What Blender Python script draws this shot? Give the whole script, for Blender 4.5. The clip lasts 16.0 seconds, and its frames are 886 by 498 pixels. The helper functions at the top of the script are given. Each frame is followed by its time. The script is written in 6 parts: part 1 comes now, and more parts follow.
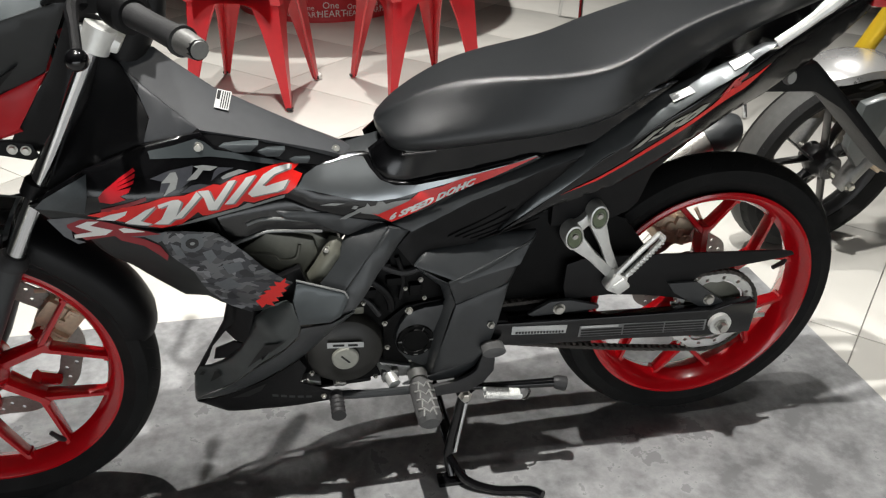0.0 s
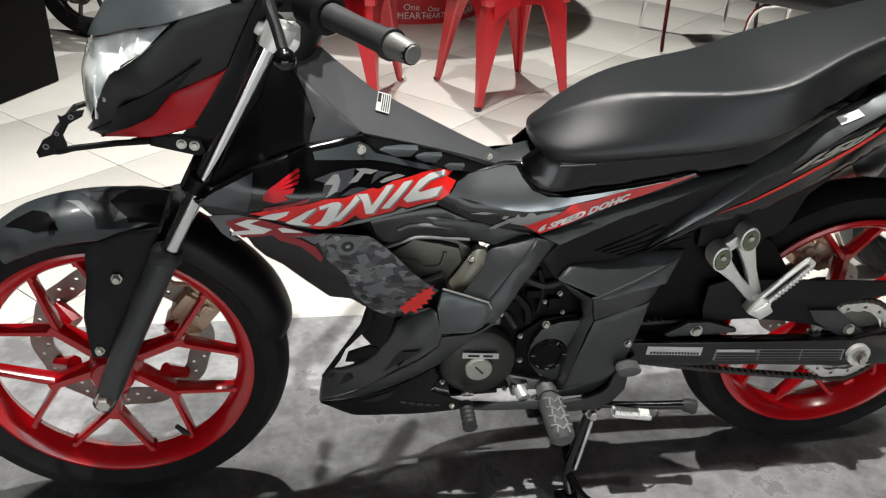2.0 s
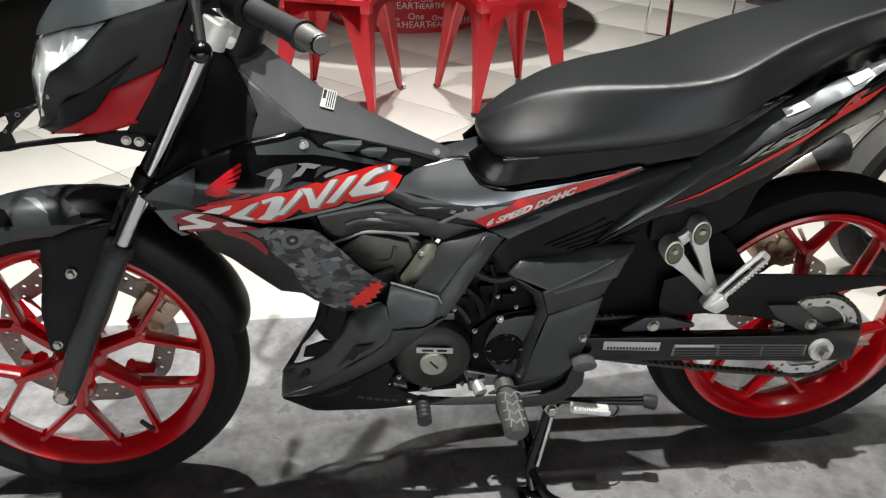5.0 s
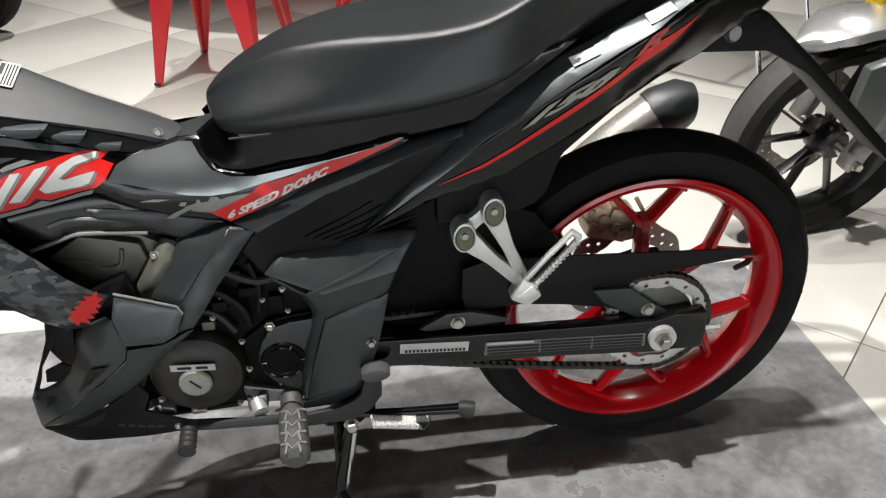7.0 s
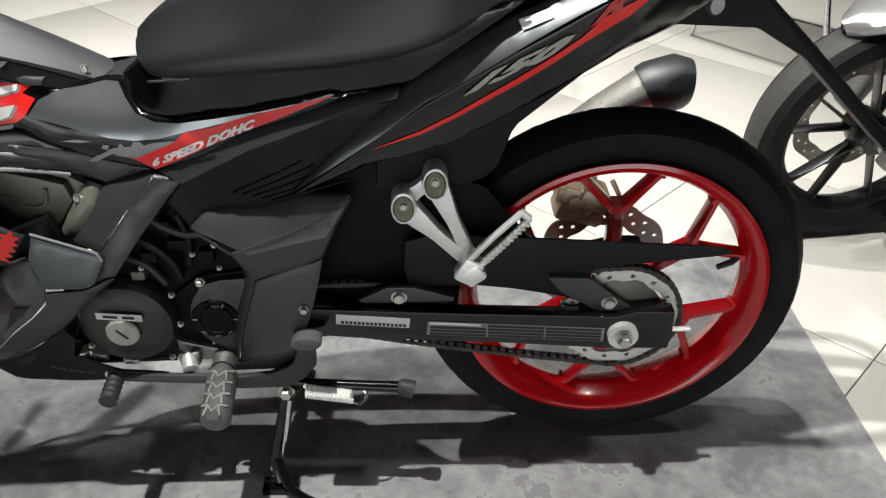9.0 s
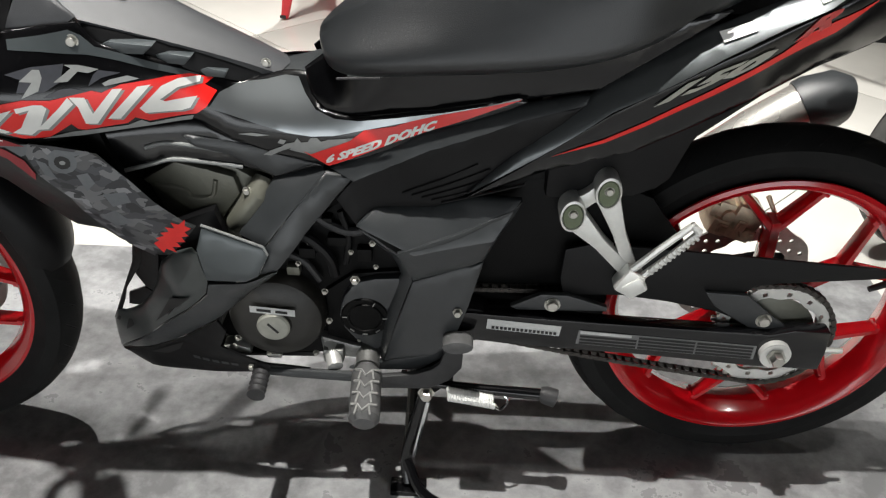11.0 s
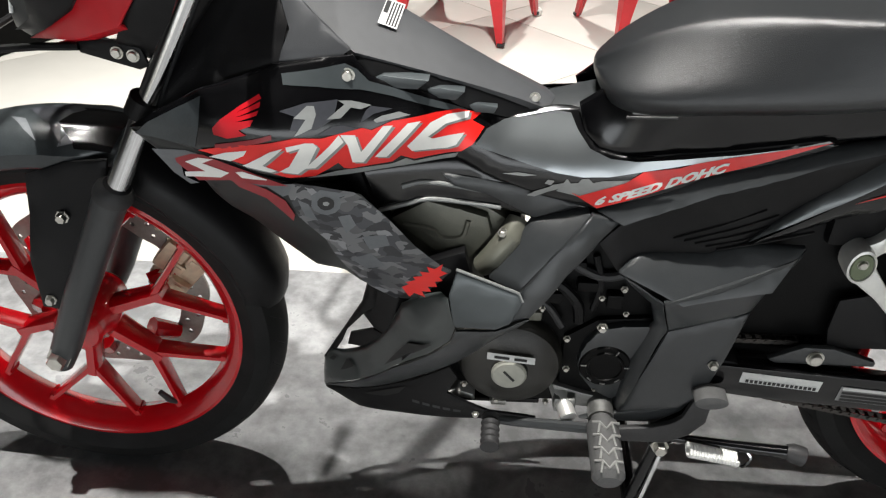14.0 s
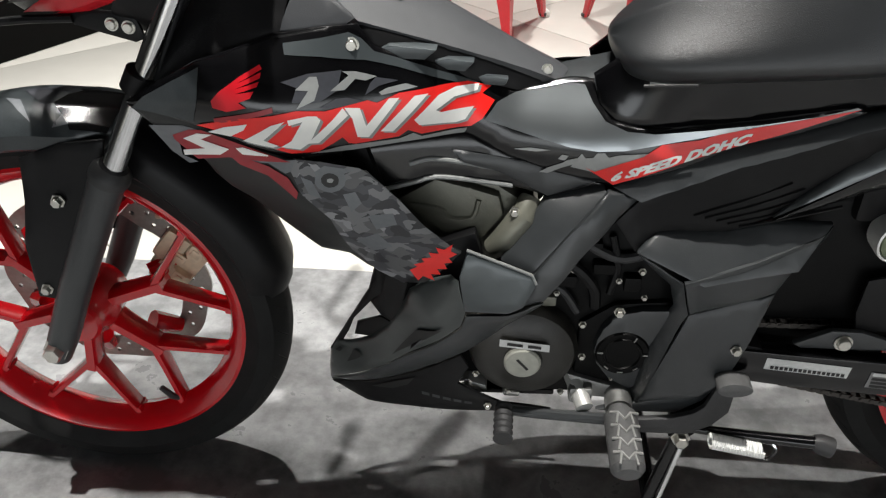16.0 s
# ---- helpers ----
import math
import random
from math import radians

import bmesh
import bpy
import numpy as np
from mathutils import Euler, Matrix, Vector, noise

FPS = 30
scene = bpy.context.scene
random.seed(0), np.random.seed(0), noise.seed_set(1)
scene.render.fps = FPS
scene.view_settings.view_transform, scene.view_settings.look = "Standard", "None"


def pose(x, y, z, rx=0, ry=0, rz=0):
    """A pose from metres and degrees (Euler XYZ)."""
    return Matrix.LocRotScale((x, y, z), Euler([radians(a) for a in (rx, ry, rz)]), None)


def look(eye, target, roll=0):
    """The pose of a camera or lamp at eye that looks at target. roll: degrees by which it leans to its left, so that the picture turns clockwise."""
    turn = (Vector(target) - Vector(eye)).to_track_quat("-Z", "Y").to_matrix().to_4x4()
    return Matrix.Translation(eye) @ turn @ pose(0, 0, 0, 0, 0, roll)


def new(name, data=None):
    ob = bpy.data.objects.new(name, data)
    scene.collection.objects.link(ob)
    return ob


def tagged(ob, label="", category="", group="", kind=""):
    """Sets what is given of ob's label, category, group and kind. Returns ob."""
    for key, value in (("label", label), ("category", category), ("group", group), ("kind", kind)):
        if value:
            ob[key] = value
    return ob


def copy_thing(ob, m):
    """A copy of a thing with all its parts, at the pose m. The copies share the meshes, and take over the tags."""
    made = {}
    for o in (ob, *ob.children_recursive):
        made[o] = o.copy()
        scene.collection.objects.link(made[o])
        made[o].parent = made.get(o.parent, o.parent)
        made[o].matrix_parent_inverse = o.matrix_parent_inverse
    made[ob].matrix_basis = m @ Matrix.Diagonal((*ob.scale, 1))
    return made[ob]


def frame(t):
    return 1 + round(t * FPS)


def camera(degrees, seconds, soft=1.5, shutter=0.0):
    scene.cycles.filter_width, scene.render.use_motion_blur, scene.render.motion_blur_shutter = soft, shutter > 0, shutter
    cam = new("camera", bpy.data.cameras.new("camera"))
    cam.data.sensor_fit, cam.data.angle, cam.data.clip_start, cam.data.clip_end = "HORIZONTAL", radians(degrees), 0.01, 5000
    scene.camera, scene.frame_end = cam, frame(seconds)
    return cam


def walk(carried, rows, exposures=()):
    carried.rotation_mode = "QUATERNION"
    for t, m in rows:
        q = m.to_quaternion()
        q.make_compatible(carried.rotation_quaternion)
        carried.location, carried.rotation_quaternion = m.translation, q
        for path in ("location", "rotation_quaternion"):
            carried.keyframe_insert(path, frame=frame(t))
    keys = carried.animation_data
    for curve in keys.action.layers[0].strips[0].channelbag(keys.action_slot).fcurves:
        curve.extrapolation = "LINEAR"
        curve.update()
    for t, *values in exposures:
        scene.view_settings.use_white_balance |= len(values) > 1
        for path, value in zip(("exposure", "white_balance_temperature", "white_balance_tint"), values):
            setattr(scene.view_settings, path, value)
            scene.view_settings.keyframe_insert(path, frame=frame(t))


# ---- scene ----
# camera and walk
cam = camera(55.9, 16.0, soft=1.25)
METRES, EYE, TILT, LEAN, TURN = 1.5861, 1.1429, -29.294, -1.136, -11.692
ROWS = [
    (0.0, 0.0, 0.0, 0.0, 0.0, 0.0, -0.0),
    (0.5, -0.0259, 0.0001, -0.0026, 0.71, 0.1, -0.74),
    (1.0, -0.0568, -0.0012, -0.0005, 1.8, 0.21, -1.63),
    (1.5, -0.088, 0.0038, 0.0018, 2.38, 0.18, -2.62),
    (2.0, -0.108, 0.012, 0.005, 2.48, 0.16, -2.94),
    (2.5, -0.118, 0.0173, 0.0078, 2.7, 0.18, -3.36),
    (3.0, -0.1196, 0.0208, 0.0081, 3.22, 0.15, -3.5),
    (5.5, 0.009, 0.0147, -0.012, 4.63, 1.06, -2.44),
    (6.0, 0.0485, 0.0589, -0.0053, 4.55, 1.1, -1.76),
    (6.5, 0.1022, 0.1183, 0.0084, 4.26, 0.14, -1.04),
    (7.0, 0.163, 0.1607, 0.0187, 3.73, -1.35, 0.43),
    (7.5, 0.2361, 0.1914, 0.029, 4.83, -2.64, -1.13),
    (8.0, 0.2789, 0.2147, 0.0294, 6.74, -3.62, -2.74),
    (10.5, 0.1995, 0.2137, 0.0254, 10.6, -4.45, -6.19),
    (11.0, 0.1569, 0.2089, 0.0237, 10.92, -4.46, -7.12),
    (11.5, 0.1151, 0.2078, 0.02, 11.25, -4.47, -8.2),
    (12.0, 0.0767, 0.2081, 0.0163, 11.64, -4.53, -8.67),
    (12.5, 0.048, 0.2078, 0.0143, 12.3, -4.69, -8.65),
    (13.0, 0.0305, 0.2061, 0.0133, 13.05, -4.71, -8.61),
    (13.5, 0.005, 0.2129, 0.0133, 13.56, -4.72, -8.59),
    (14.0, -0.0186, 0.2203, 0.0304, 13.64, -4.63, -7.93),
    (14.5, -0.0216, 0.2199, 0.0472, 13.63, -3.38, -7.53),
    (15.0, -0.0213, 0.23, 0.0371, 13.63, -3.04, -7.53),
    (15.5, -0.0236, 0.2389, 0.0191, 13.78, -3.2, -7.5),
    (16.0, -0.0217, 0.2435, 0.0052, 14.18, -3.73, -7.39),
]
BASE = pose(-0.1319, -1.2370, EYE, TILT, LEAN, TURN)
walk(cam, [(t, BASE @ pose(METRES * x, METRES * y, METRES * z, 90 + pitch, roll, yaw)) for t, x, y, z, yaw, pitch, roll in ROWS], exposures=[(0, -0.1), (8.0, -0.1), (10.5, 0.0), (11.5, 0.14), (13.0, 0.24), (14.0, 0.22), (15.0, 0.08), (16.0, 0.02)])

# world, lamps
world = bpy.data.worlds.new("world")
scene.world = world
world.use_nodes = True
world.node_tree.nodes["Background"].inputs[0].default_value = (0.55, 0.6, 0.62, 1)
world.node_tree.nodes["Background"].inputs[1].default_value = 0.004
CEIL = 3.3


def lamp(x, y, power, cone, size=0.04, colour=(1.0, 0.975, 0.93)):
    d = bpy.data.lights.new("downlight_lamp", "SPOT")
    d.shadow_soft_size, d.energy, d.color, d.spot_size, d.spot_blend = size, power, colour, radians(cone), 0.55
    o = new("downlight_lamp", d)
    o.location = (x, y, CEIL - 0.03)
    return o


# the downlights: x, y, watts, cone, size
# the weak 50 W one is an added fill for the tail
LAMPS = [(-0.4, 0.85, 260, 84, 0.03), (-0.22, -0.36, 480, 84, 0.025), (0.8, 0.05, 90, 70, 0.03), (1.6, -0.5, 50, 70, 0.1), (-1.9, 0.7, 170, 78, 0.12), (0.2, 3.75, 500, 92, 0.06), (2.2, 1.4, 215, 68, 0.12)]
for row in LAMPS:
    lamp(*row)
# added low fill light for the motorcycle's side; no real source known
d = bpy.data.lights.new("window_light", "AREA")
d.shape, d.size, d.size_y, d.energy, d.color = "RECTANGLE", 4.3, 0.7, 34, (0.93, 0.97, 1.0)
o = new("window_light", d)
o.matrix_basis = look((0.1, -3.42, 0.45), (0.1, 0.0, 0.45))
scene.view_settings.exposure = 0.0

# materials
def material(name, colour, rough=0.5, metal=0.0, coat=0.0, grain=0.12, scale=60.0, bump=0.0, bump_scale=400.0, rough_var=0.12, ior=1.5, spec=0.5):
    m = bpy.data.materials.new(name)
    m.use_nodes = True
    nt = m.node_tree
    b = nt.nodes["Principled BSDF"]
    b.inputs["Metallic"].default_value = metal
    b.inputs["Coat Weight"].default_value = coat
    b.inputs["Coat Roughness"].default_value = 0.08
    b.inputs["IOR"].default_value = ior
    b.inputs["Specular IOR Level"].default_value = spec
    tc = nt.nodes.new("ShaderNodeTexCoord")
    n1 = nt.nodes.new("ShaderNodeTexNoise")
    n1.inputs["Scale"].default_value = scale
    n1.inputs["Detail"].default_value = 5
    n2 = nt.nodes.new("ShaderNodeTexNoise")
    n2.inputs["Scale"].default_value = scale * 0.13
    n2.inputs["Detail"].default_value = 4
    for n in (n1, n2):
        nt.links.new(tc.outputs["Object"], n.inputs["Vector"])
    add = nt.nodes.new("ShaderNodeMath")
    add.operation = "ADD"
    nt.links.new(n1.outputs["Fac"], add.inputs[0])
    nt.links.new(n2.outputs["Fac"], add.inputs[1])
    ramp = nt.nodes.new("ShaderNodeMapRange")
    ramp.inputs["From Min"].default_value, ramp.inputs["From Max"].default_value = 0.6, 1.4
    ramp.inputs["To Min"].default_value, ramp.inputs["To Max"].default_value = 1 - grain, 1 + grain
    nt.links.new(add.outputs[0], ramp.inputs["Value"])
    mix = nt.nodes.new("ShaderNodeVectorMath")
    mix.operation = "SCALE"
    mix.inputs[0].default_value = colour
    nt.links.new(ramp.outputs["Result"], mix.inputs["Scale"])
    nt.links.new(mix.outputs["Vector"], b.inputs["Base Color"])
    rr = nt.nodes.new("ShaderNodeMapRange")
    rr.inputs["From Min"].default_value, rr.inputs["From Max"].default_value = 0.3, 0.7
    rr.inputs["To Min"].default_value, rr.inputs["To Max"].default_value = max(0.02, rough * (1 - rough_var)), min(1, rough * (1 + rough_var))
    nt.links.new(n2.outputs["Fac"], rr.inputs["Value"])
    nt.links.new(rr.outputs["Result"], b.inputs["Roughness"])
    if bump:
        n3 = nt.nodes.new("ShaderNodeTexNoise")
        n3.inputs["Scale"].default_value = bump_scale
        n3.inputs["Detail"].default_value = 3
        nt.links.new(tc.outputs["Object"], n3.inputs["Vector"])
        bp = nt.nodes.new("ShaderNodeBump")
        bp.inputs["Strength"].default_value = bump
        bp.inputs["Distance"].default_value = 0.001
        nt.links.new(n3.outputs["Fac"], bp.inputs["Height"])
        nt.links.new(bp.outputs["Normal"], b.inputs["Normal"])
    return m


# matt black, also for the floor shade that the plinth's shape covers
PLINTH = material("black_plinth_laminate", (0.004, 0.004, 0.004), 0.7, 0, 0, 0.2, 20, spec=0.08)
GUNMETAL = material("gunmetal_gloss_paint", (0.1, 0.108, 0.112), 0.36, 0.7, 0.3, 0.07, 500)
BLACK_GLOSS = material("black_gloss_paint", (0.003, 0.003, 0.0035), 0.16, 0.0, 0.0, 0.2, 80)
# gunmetal lightened so that its colour holds the waist's reflected ceiling light
WAIST_SHEEN = material("dark_gunmetal_gloss_paint", (0.27, 0.29, 0.3), 0.28, 0.8, 0.8, 0.015, 60, rough_var=0.04)
MATTE = material("matte_black_plastic", (0.029, 0.032, 0.034), 0.38, 0, 0, 0.15, 90, 0.25, 900, spec=0.6)
# lighter than MATTE, so the pan's sheen is partly in the colour
BELLY = material("satin_charcoal_paint", (0.04, 0.046, 0.045), 0.34, 0, 0.25, 0.1, 90, 0.1, 900)
COWL = material("satin_black_cowl_plastic", (0.013, 0.0145, 0.0145), 0.42, 0, 0, 0.15, 90, 0.2, 900, spec=0.4)
RED_TRIM = material("red_cowl_paint", (0.52, 0.006, 0.014), 0.4, 0, 0, 0.08, 60, spec=0.35)
DARK = material("dark_plastic", (0.0035, 0.0035, 0.004), 0.5, 0, 0, 0.2, 80, 0.2, 700, spec=0.25)
GREY_PANEL = material("grey_satin_panel", (0.05, 0.052, 0.056), 0.42, 0, 0, 0.1, 70, 0.2, 900)
WEDGE = material("slate_satin_panel", (0.058, 0.068, 0.072), 0.36, 0.2, 0.2, 0.1, 80)
SEAT = material("black_seat_vinyl", (0.014, 0.0155, 0.017), 0.36, 0, 0, 0.12, 40, 0.35, 1100, spec=0.62)
RED_RIM = material("red_rim_paint", (0.52, 0.003, 0.008), 0.22, 0, 0.5, 0.08, 50)
RED = material("red_decal", (0.85, 0.016, 0.012), 0.35, 0, 0.05, 0.08, 90)
RED_DARK = material("dark_red_decal", (0.3, 0.012, 0.02), 0.35, 0, 0.05, 0.15, 120)
WHITE = material("white_decal", (0.85, 0.85, 0.82), 0.4, 0, 0.05, 0.06, 90)
SILVER_DECAL = material("silver_grey_decal", (0.28, 0.29, 0.285), 0.38, 0.2, 0.05, 0.1, 150)
CAMO_GREY = material("camo_grey_decal", (0.13, 0.14, 0.15), 0.4, 0, 0.05, 0.15, 150)
CAMO_DARK = material("camo_dark_decal", (0.04, 0.042, 0.05), 0.4, 0, 0.05, 0.2, 150)
LABEL = material("silver_label", (0.6, 0.61, 0.6), 0.4, 0.2, 0, 0.1, 300)
# dark print, also the painted shade in slots and recesses
PRINT_SHADE_DARK = material("dark_label_print", (0.006, 0.006, 0.006), 0.5)
LABEL_GREY = material("grey_label_print", (0.2, 0.2, 0.2), 0.45)
PAPER = material("white_paper_sticker", (0.85, 0.85, 0.83), 0.6, 0, 0, 0.03)
CHROME = material("chrome", (0.75, 0.76, 0.77), 0.1, 1.0, 0, 0.05)
FENDER_PAINT = material("dark_slate_paint", (0.032, 0.038, 0.041), 0.34, 0.2, 0.25, 0.2, 500)
CAP_METAL = material("dull_cap_metal", (0.4, 0.4, 0.35), 0.45, 0.2, 0, 0.15, 150)
PEG_LINE = material("worn_peg_edge", (0.26, 0.26, 0.25), 0.55)
# blotches in the colour paint the mottled reflections on the silencer
MOTTLED_CHROME = material("heat_stained_chrome", (0.62, 0.6, 0.56), 0.28, 0.75, 0, 0.4, 22)
STEEL = material("zinc_steel", (0.55, 0.54, 0.5), 0.3, 1.0, 0, 0.15, 200)
ALU = material("cast_aluminium", (0.78, 0.78, 0.75), 0.42, 0.55, 0, 0.08, 120, 0.2, 500)
ALU_DULL = material("dull_aluminium", (0.3, 0.3, 0.29), 0.45, 0.8, 0, 0.2, 120, 0.3, 500)
BRONZE = material("bronze_caliper", (0.6, 0.5, 0.36), 0.42, 0.35, 0, 0.2, 120, 0.2, 400)
DISC = material("brake_disc_steel", (0.3, 0.28, 0.26), 0.38, 0.9, 0, 0.2, 160)
ENGINE = material("engine_black", (0.005, 0.005, 0.005), 0.45, 0.0, 0, 0.2, 90, 0.3, 500, spec=0.1)
CASE = material("crankcase_paint", (0.022, 0.021, 0.018), 0.42, 0.1, 0, 0.2, 90, 0.3, 500)
ENGINE_GREY = material("engine_olive_grey", (0.16, 0.16, 0.13), 0.42, 0.3, 0, 0.2, 60, 0.3, 400)
TYRE = material("tyre_rubber", (0.005, 0.005, 0.005), 0.75, 0, 0, 0.25, 120, 0.3, 700, spec=0.3)
TYRE_DUST = material("dusty_tyre_rubber", (0.06, 0.06, 0.057), 0.7, 0, 0, 0.25, 60, 0.3, 700)
OLIVE = material("olive_rubber_bush", (0.15, 0.18, 0.11), 0.5, 0.2)
RUBBER = material("grey_rubber", (0.025, 0.025, 0.026), 0.55, 0, 0, 0.2, 120, 0.3, 500)
PEG_RUBBER = material("worn_peg_rubber", (0.085, 0.085, 0.085), 0.6, 0, 0, 0.2, 120, 0.3, 500)
CHAIN = material("oily_chain_steel", (0.07, 0.065, 0.06), 0.4, 0.8, 0, 0.3, 300)
# uneven white paints the bright reflections inside the headlight
LENS = material("headlight_reflector", (0.9, 0.93, 0.92), 0.3, 0.0, 0.7, 0.4, 55, 1.0, 90)
CHAIR_RED = material("red_powder_coat", (0.62, 0.02, 0.03), 0.33, 0, 0.3, 0.08, 30)
GOLD = material("gold_fork", (0.75, 0.5, 0.03), 0.3, 0.3, 0.3, 0.08)
SILVER = material("silver_paint", (0.6, 0.6, 0.6), 0.28, 0.7, 0.5, 0.06)
GREY_PAINT = material("dark_grey_paint", (0.09, 0.1, 0.1), 0.35, 0.2, 0.2, 0.1)
BLACK_RIM = material("black_rim_paint", (0.015, 0.015, 0.016), 0.4, 0, 0.2, 0.15)
# unseen walls and ceiling, coloured dark to hold back bounced light
WALL = material("dark_painted_wall", (0.16, 0.155, 0.15), 0.8, 0, 0, 0.1, 6, 0.2, 150)
CEILING = material("ceiling_paint", (0.14, 0.14, 0.14), 0.85, 0, 0, 0.06, 5)
TABLE_TOP = material("table_laminate", (0.5, 0.48, 0.45), 0.35, 0, 0, 0.08, 20)
GROUT = material("grey_grout", (0.3, 0.29, 0.27), 0.9, 0, 0, 0.15, 80)


def glass(name):
    m = bpy.data.materials.new(name)
    m.use_nodes = True
    b = m.node_tree.nodes["Principled BSDF"]
    b.inputs["Base Color"].default_value = (0.95, 0.97, 0.97, 1)
    b.inputs["Transmission Weight"].default_value = 1.0
    b.inputs["Roughness"].default_value = 0.02
    b.inputs["IOR"].default_value = 1.08
    return m


GLASS = glass("clear_lens")


def tile_material():
    m = material("cream_porcelain_tile", (0.66, 0.645, 0.6), 0.2, 0, 0, 0.05, 9)
    nt = m.node_tree
    b = nt.nodes["Principled BSDF"]
    info = nt.nodes.new("ShaderNodeObjectInfo")
    r = nt.nodes.new("ShaderNodeMapRange")
    r.inputs["To Min"].default_value, r.inputs["To Max"].default_value = 0.985, 1.01
    nt.links.new(info.outputs["Random"], r.inputs["Value"])
    sc = nt.nodes.new("ShaderNodeVectorMath")
    sc.operation = "SCALE"
    src = b.inputs["Base Color"].links[0].from_socket
    nt.links.new(src, sc.inputs[0])
    nt.links.new(r.outputs["Result"], sc.inputs["Scale"])
    nt.links.new(sc.outputs["Vector"], b.inputs["Base Color"])
    return m


TILE = tile_material()


def mat_material():
    m = bpy.data.materials.new("cement_look_vinyl")
    m.use_nodes = True
    nt = m.node_tree
    b = nt.nodes["Principled BSDF"]
    tc = nt.nodes.new("ShaderNodeTexCoord")
    socks = []
    for s, d in ((2.6, 8), (13, 12), (60, 8)):
        n = nt.nodes.new("ShaderNodeTexNoise")
        n.inputs["Scale"].default_value, n.inputs["Detail"].default_value, n.inputs["Roughness"].default_value = s, d, 0.62
        nt.links.new(tc.outputs["Object"], n.inputs["Vector"])
        socks.append(n.outputs["Fac"])
    a = nt.nodes.new("ShaderNodeMath")
    a.operation = "MULTIPLY_ADD"
    a.inputs[1].default_value = 1.15
    nt.links.new(socks[1], a.inputs[0])
    nt.links.new(socks[0], a.inputs[2])
    c = nt.nodes.new("ShaderNodeMath")
    c.operation = "MULTIPLY_ADD"
    c.inputs[1].default_value = 0.4
    nt.links.new(socks[2], c.inputs[0])
    nt.links.new(a.outputs[0], c.inputs[2])
    ramp = nt.nodes.new("ShaderNodeValToRGB")
    el = ramp.color_ramp.elements
    el[0].position, el[0].color = 0.78, (0.19, 0.192, 0.196, 1)
    el[1].position, el[1].color = 1.36, (0.37, 0.374, 0.38, 1)
    mid = el.new(1.05)
    mid.color = (0.25, 0.253, 0.258, 1)
    sc = nt.nodes.new("ShaderNodeMath")
    sc.operation = "MULTIPLY_ADD"
    sc.inputs[1].default_value, sc.inputs[2].default_value = 1.0, 0.0
    nt.links.new(c.outputs[0], sc.inputs[0])
    mr = nt.nodes.new("ShaderNodeMapRange")
    mr.inputs["From Min"].default_value, mr.inputs["From Max"].default_value = 1.06, 1.52
    nt.links.new(sc.outputs[0], mr.inputs["Value"])
    el[0].position, mid.position, el[1].position = 0.1, 0.5, 0.9
    nt.links.new(mr.outputs["Result"], ramp.inputs["Fac"])
    nt.links.new(ramp.outputs["Color"], b.inputs["Base Color"])
    b.inputs["Roughness"].default_value = 0.6
    b.inputs["Specular IOR Level"].default_value = 0.3
    bp = nt.nodes.new("ShaderNodeBump")
    bp.inputs["Strength"].default_value, bp.inputs["Distance"].default_value = 0.15, 0.002
    nt.links.new(socks[2], bp.inputs["Height"])
    nt.links.new(bp.outputs["Normal"], b.inputs["Normal"])
    return m


MAT_FLOOR = mat_material()


def camo_material():
    m = bpy.data.materials.new("mechanical_camouflage_print")
    m.use_nodes = True
    nt = m.node_tree
    b = nt.nodes["Principled BSDF"]
    tc = nt.nodes.new("ShaderNodeTexCoord")
    wob = nt.nodes.new("ShaderNodeTexNoise")
    wob.inputs["Scale"].default_value = 26
    nt.links.new(tc.outputs["Object"], wob.inputs["Vector"])
    mixv = nt.nodes.new("ShaderNodeVectorMath")
    mixv.operation = "MULTIPLY_ADD"
    mixv.inputs[1].default_value = (0.03, 0.03, 0.03)
    nt.links.new(wob.outputs["Color"], mixv.inputs[0])
    nt.links.new(tc.outputs["Object"], mixv.inputs[2])
    rot = nt.nodes.new("ShaderNodeMapping")
    rot.inputs["Rotation"].default_value = (0, radians(35), 0)
    rot.inputs["Scale"].default_value = (1.0, 1.0, 1.9)
    nt.links.new(mixv.outputs["Vector"], rot.inputs["Vector"])
    v = nt.nodes.new("ShaderNodeTexVoronoi")
    v.distance = "CHEBYCHEV"
    v.inputs["Scale"].default_value = 62
    nt.links.new(rot.outputs["Vector"], v.inputs["Vector"])
    sep = nt.nodes.new("ShaderNodeSeparateColor")
    nt.links.new(v.outputs["Color"], sep.inputs["Color"])
    ramp = nt.nodes.new("ShaderNodeValToRGB")
    ramp.color_ramp.interpolation = "CONSTANT"
    el = ramp.color_ramp.elements
    el[0].color = (0.018, 0.019, 0.023, 1)
    el[1].position, el[1].color = 0.3, (0.045, 0.047, 0.054, 1)
    for p, g in ((0.52, 0.085), (0.72, 0.15), (0.93, 0.24)):
        e = el.new(p)
        e.color = (g, g * 1.02, g * 1.06, 1)
    nt.links.new(sep.outputs["Red"], ramp.inputs["Fac"])
    nt.links.new(ramp.outputs["Color"], b.inputs["Base Color"])
    b.inputs["Roughness"].default_value = 0.4
    b.inputs["Coat Weight"].default_value = 0.15
    return m


CAMO = camo_material()

# mesh helpers
from mathutils.geometry import delaunay_2d_cdt


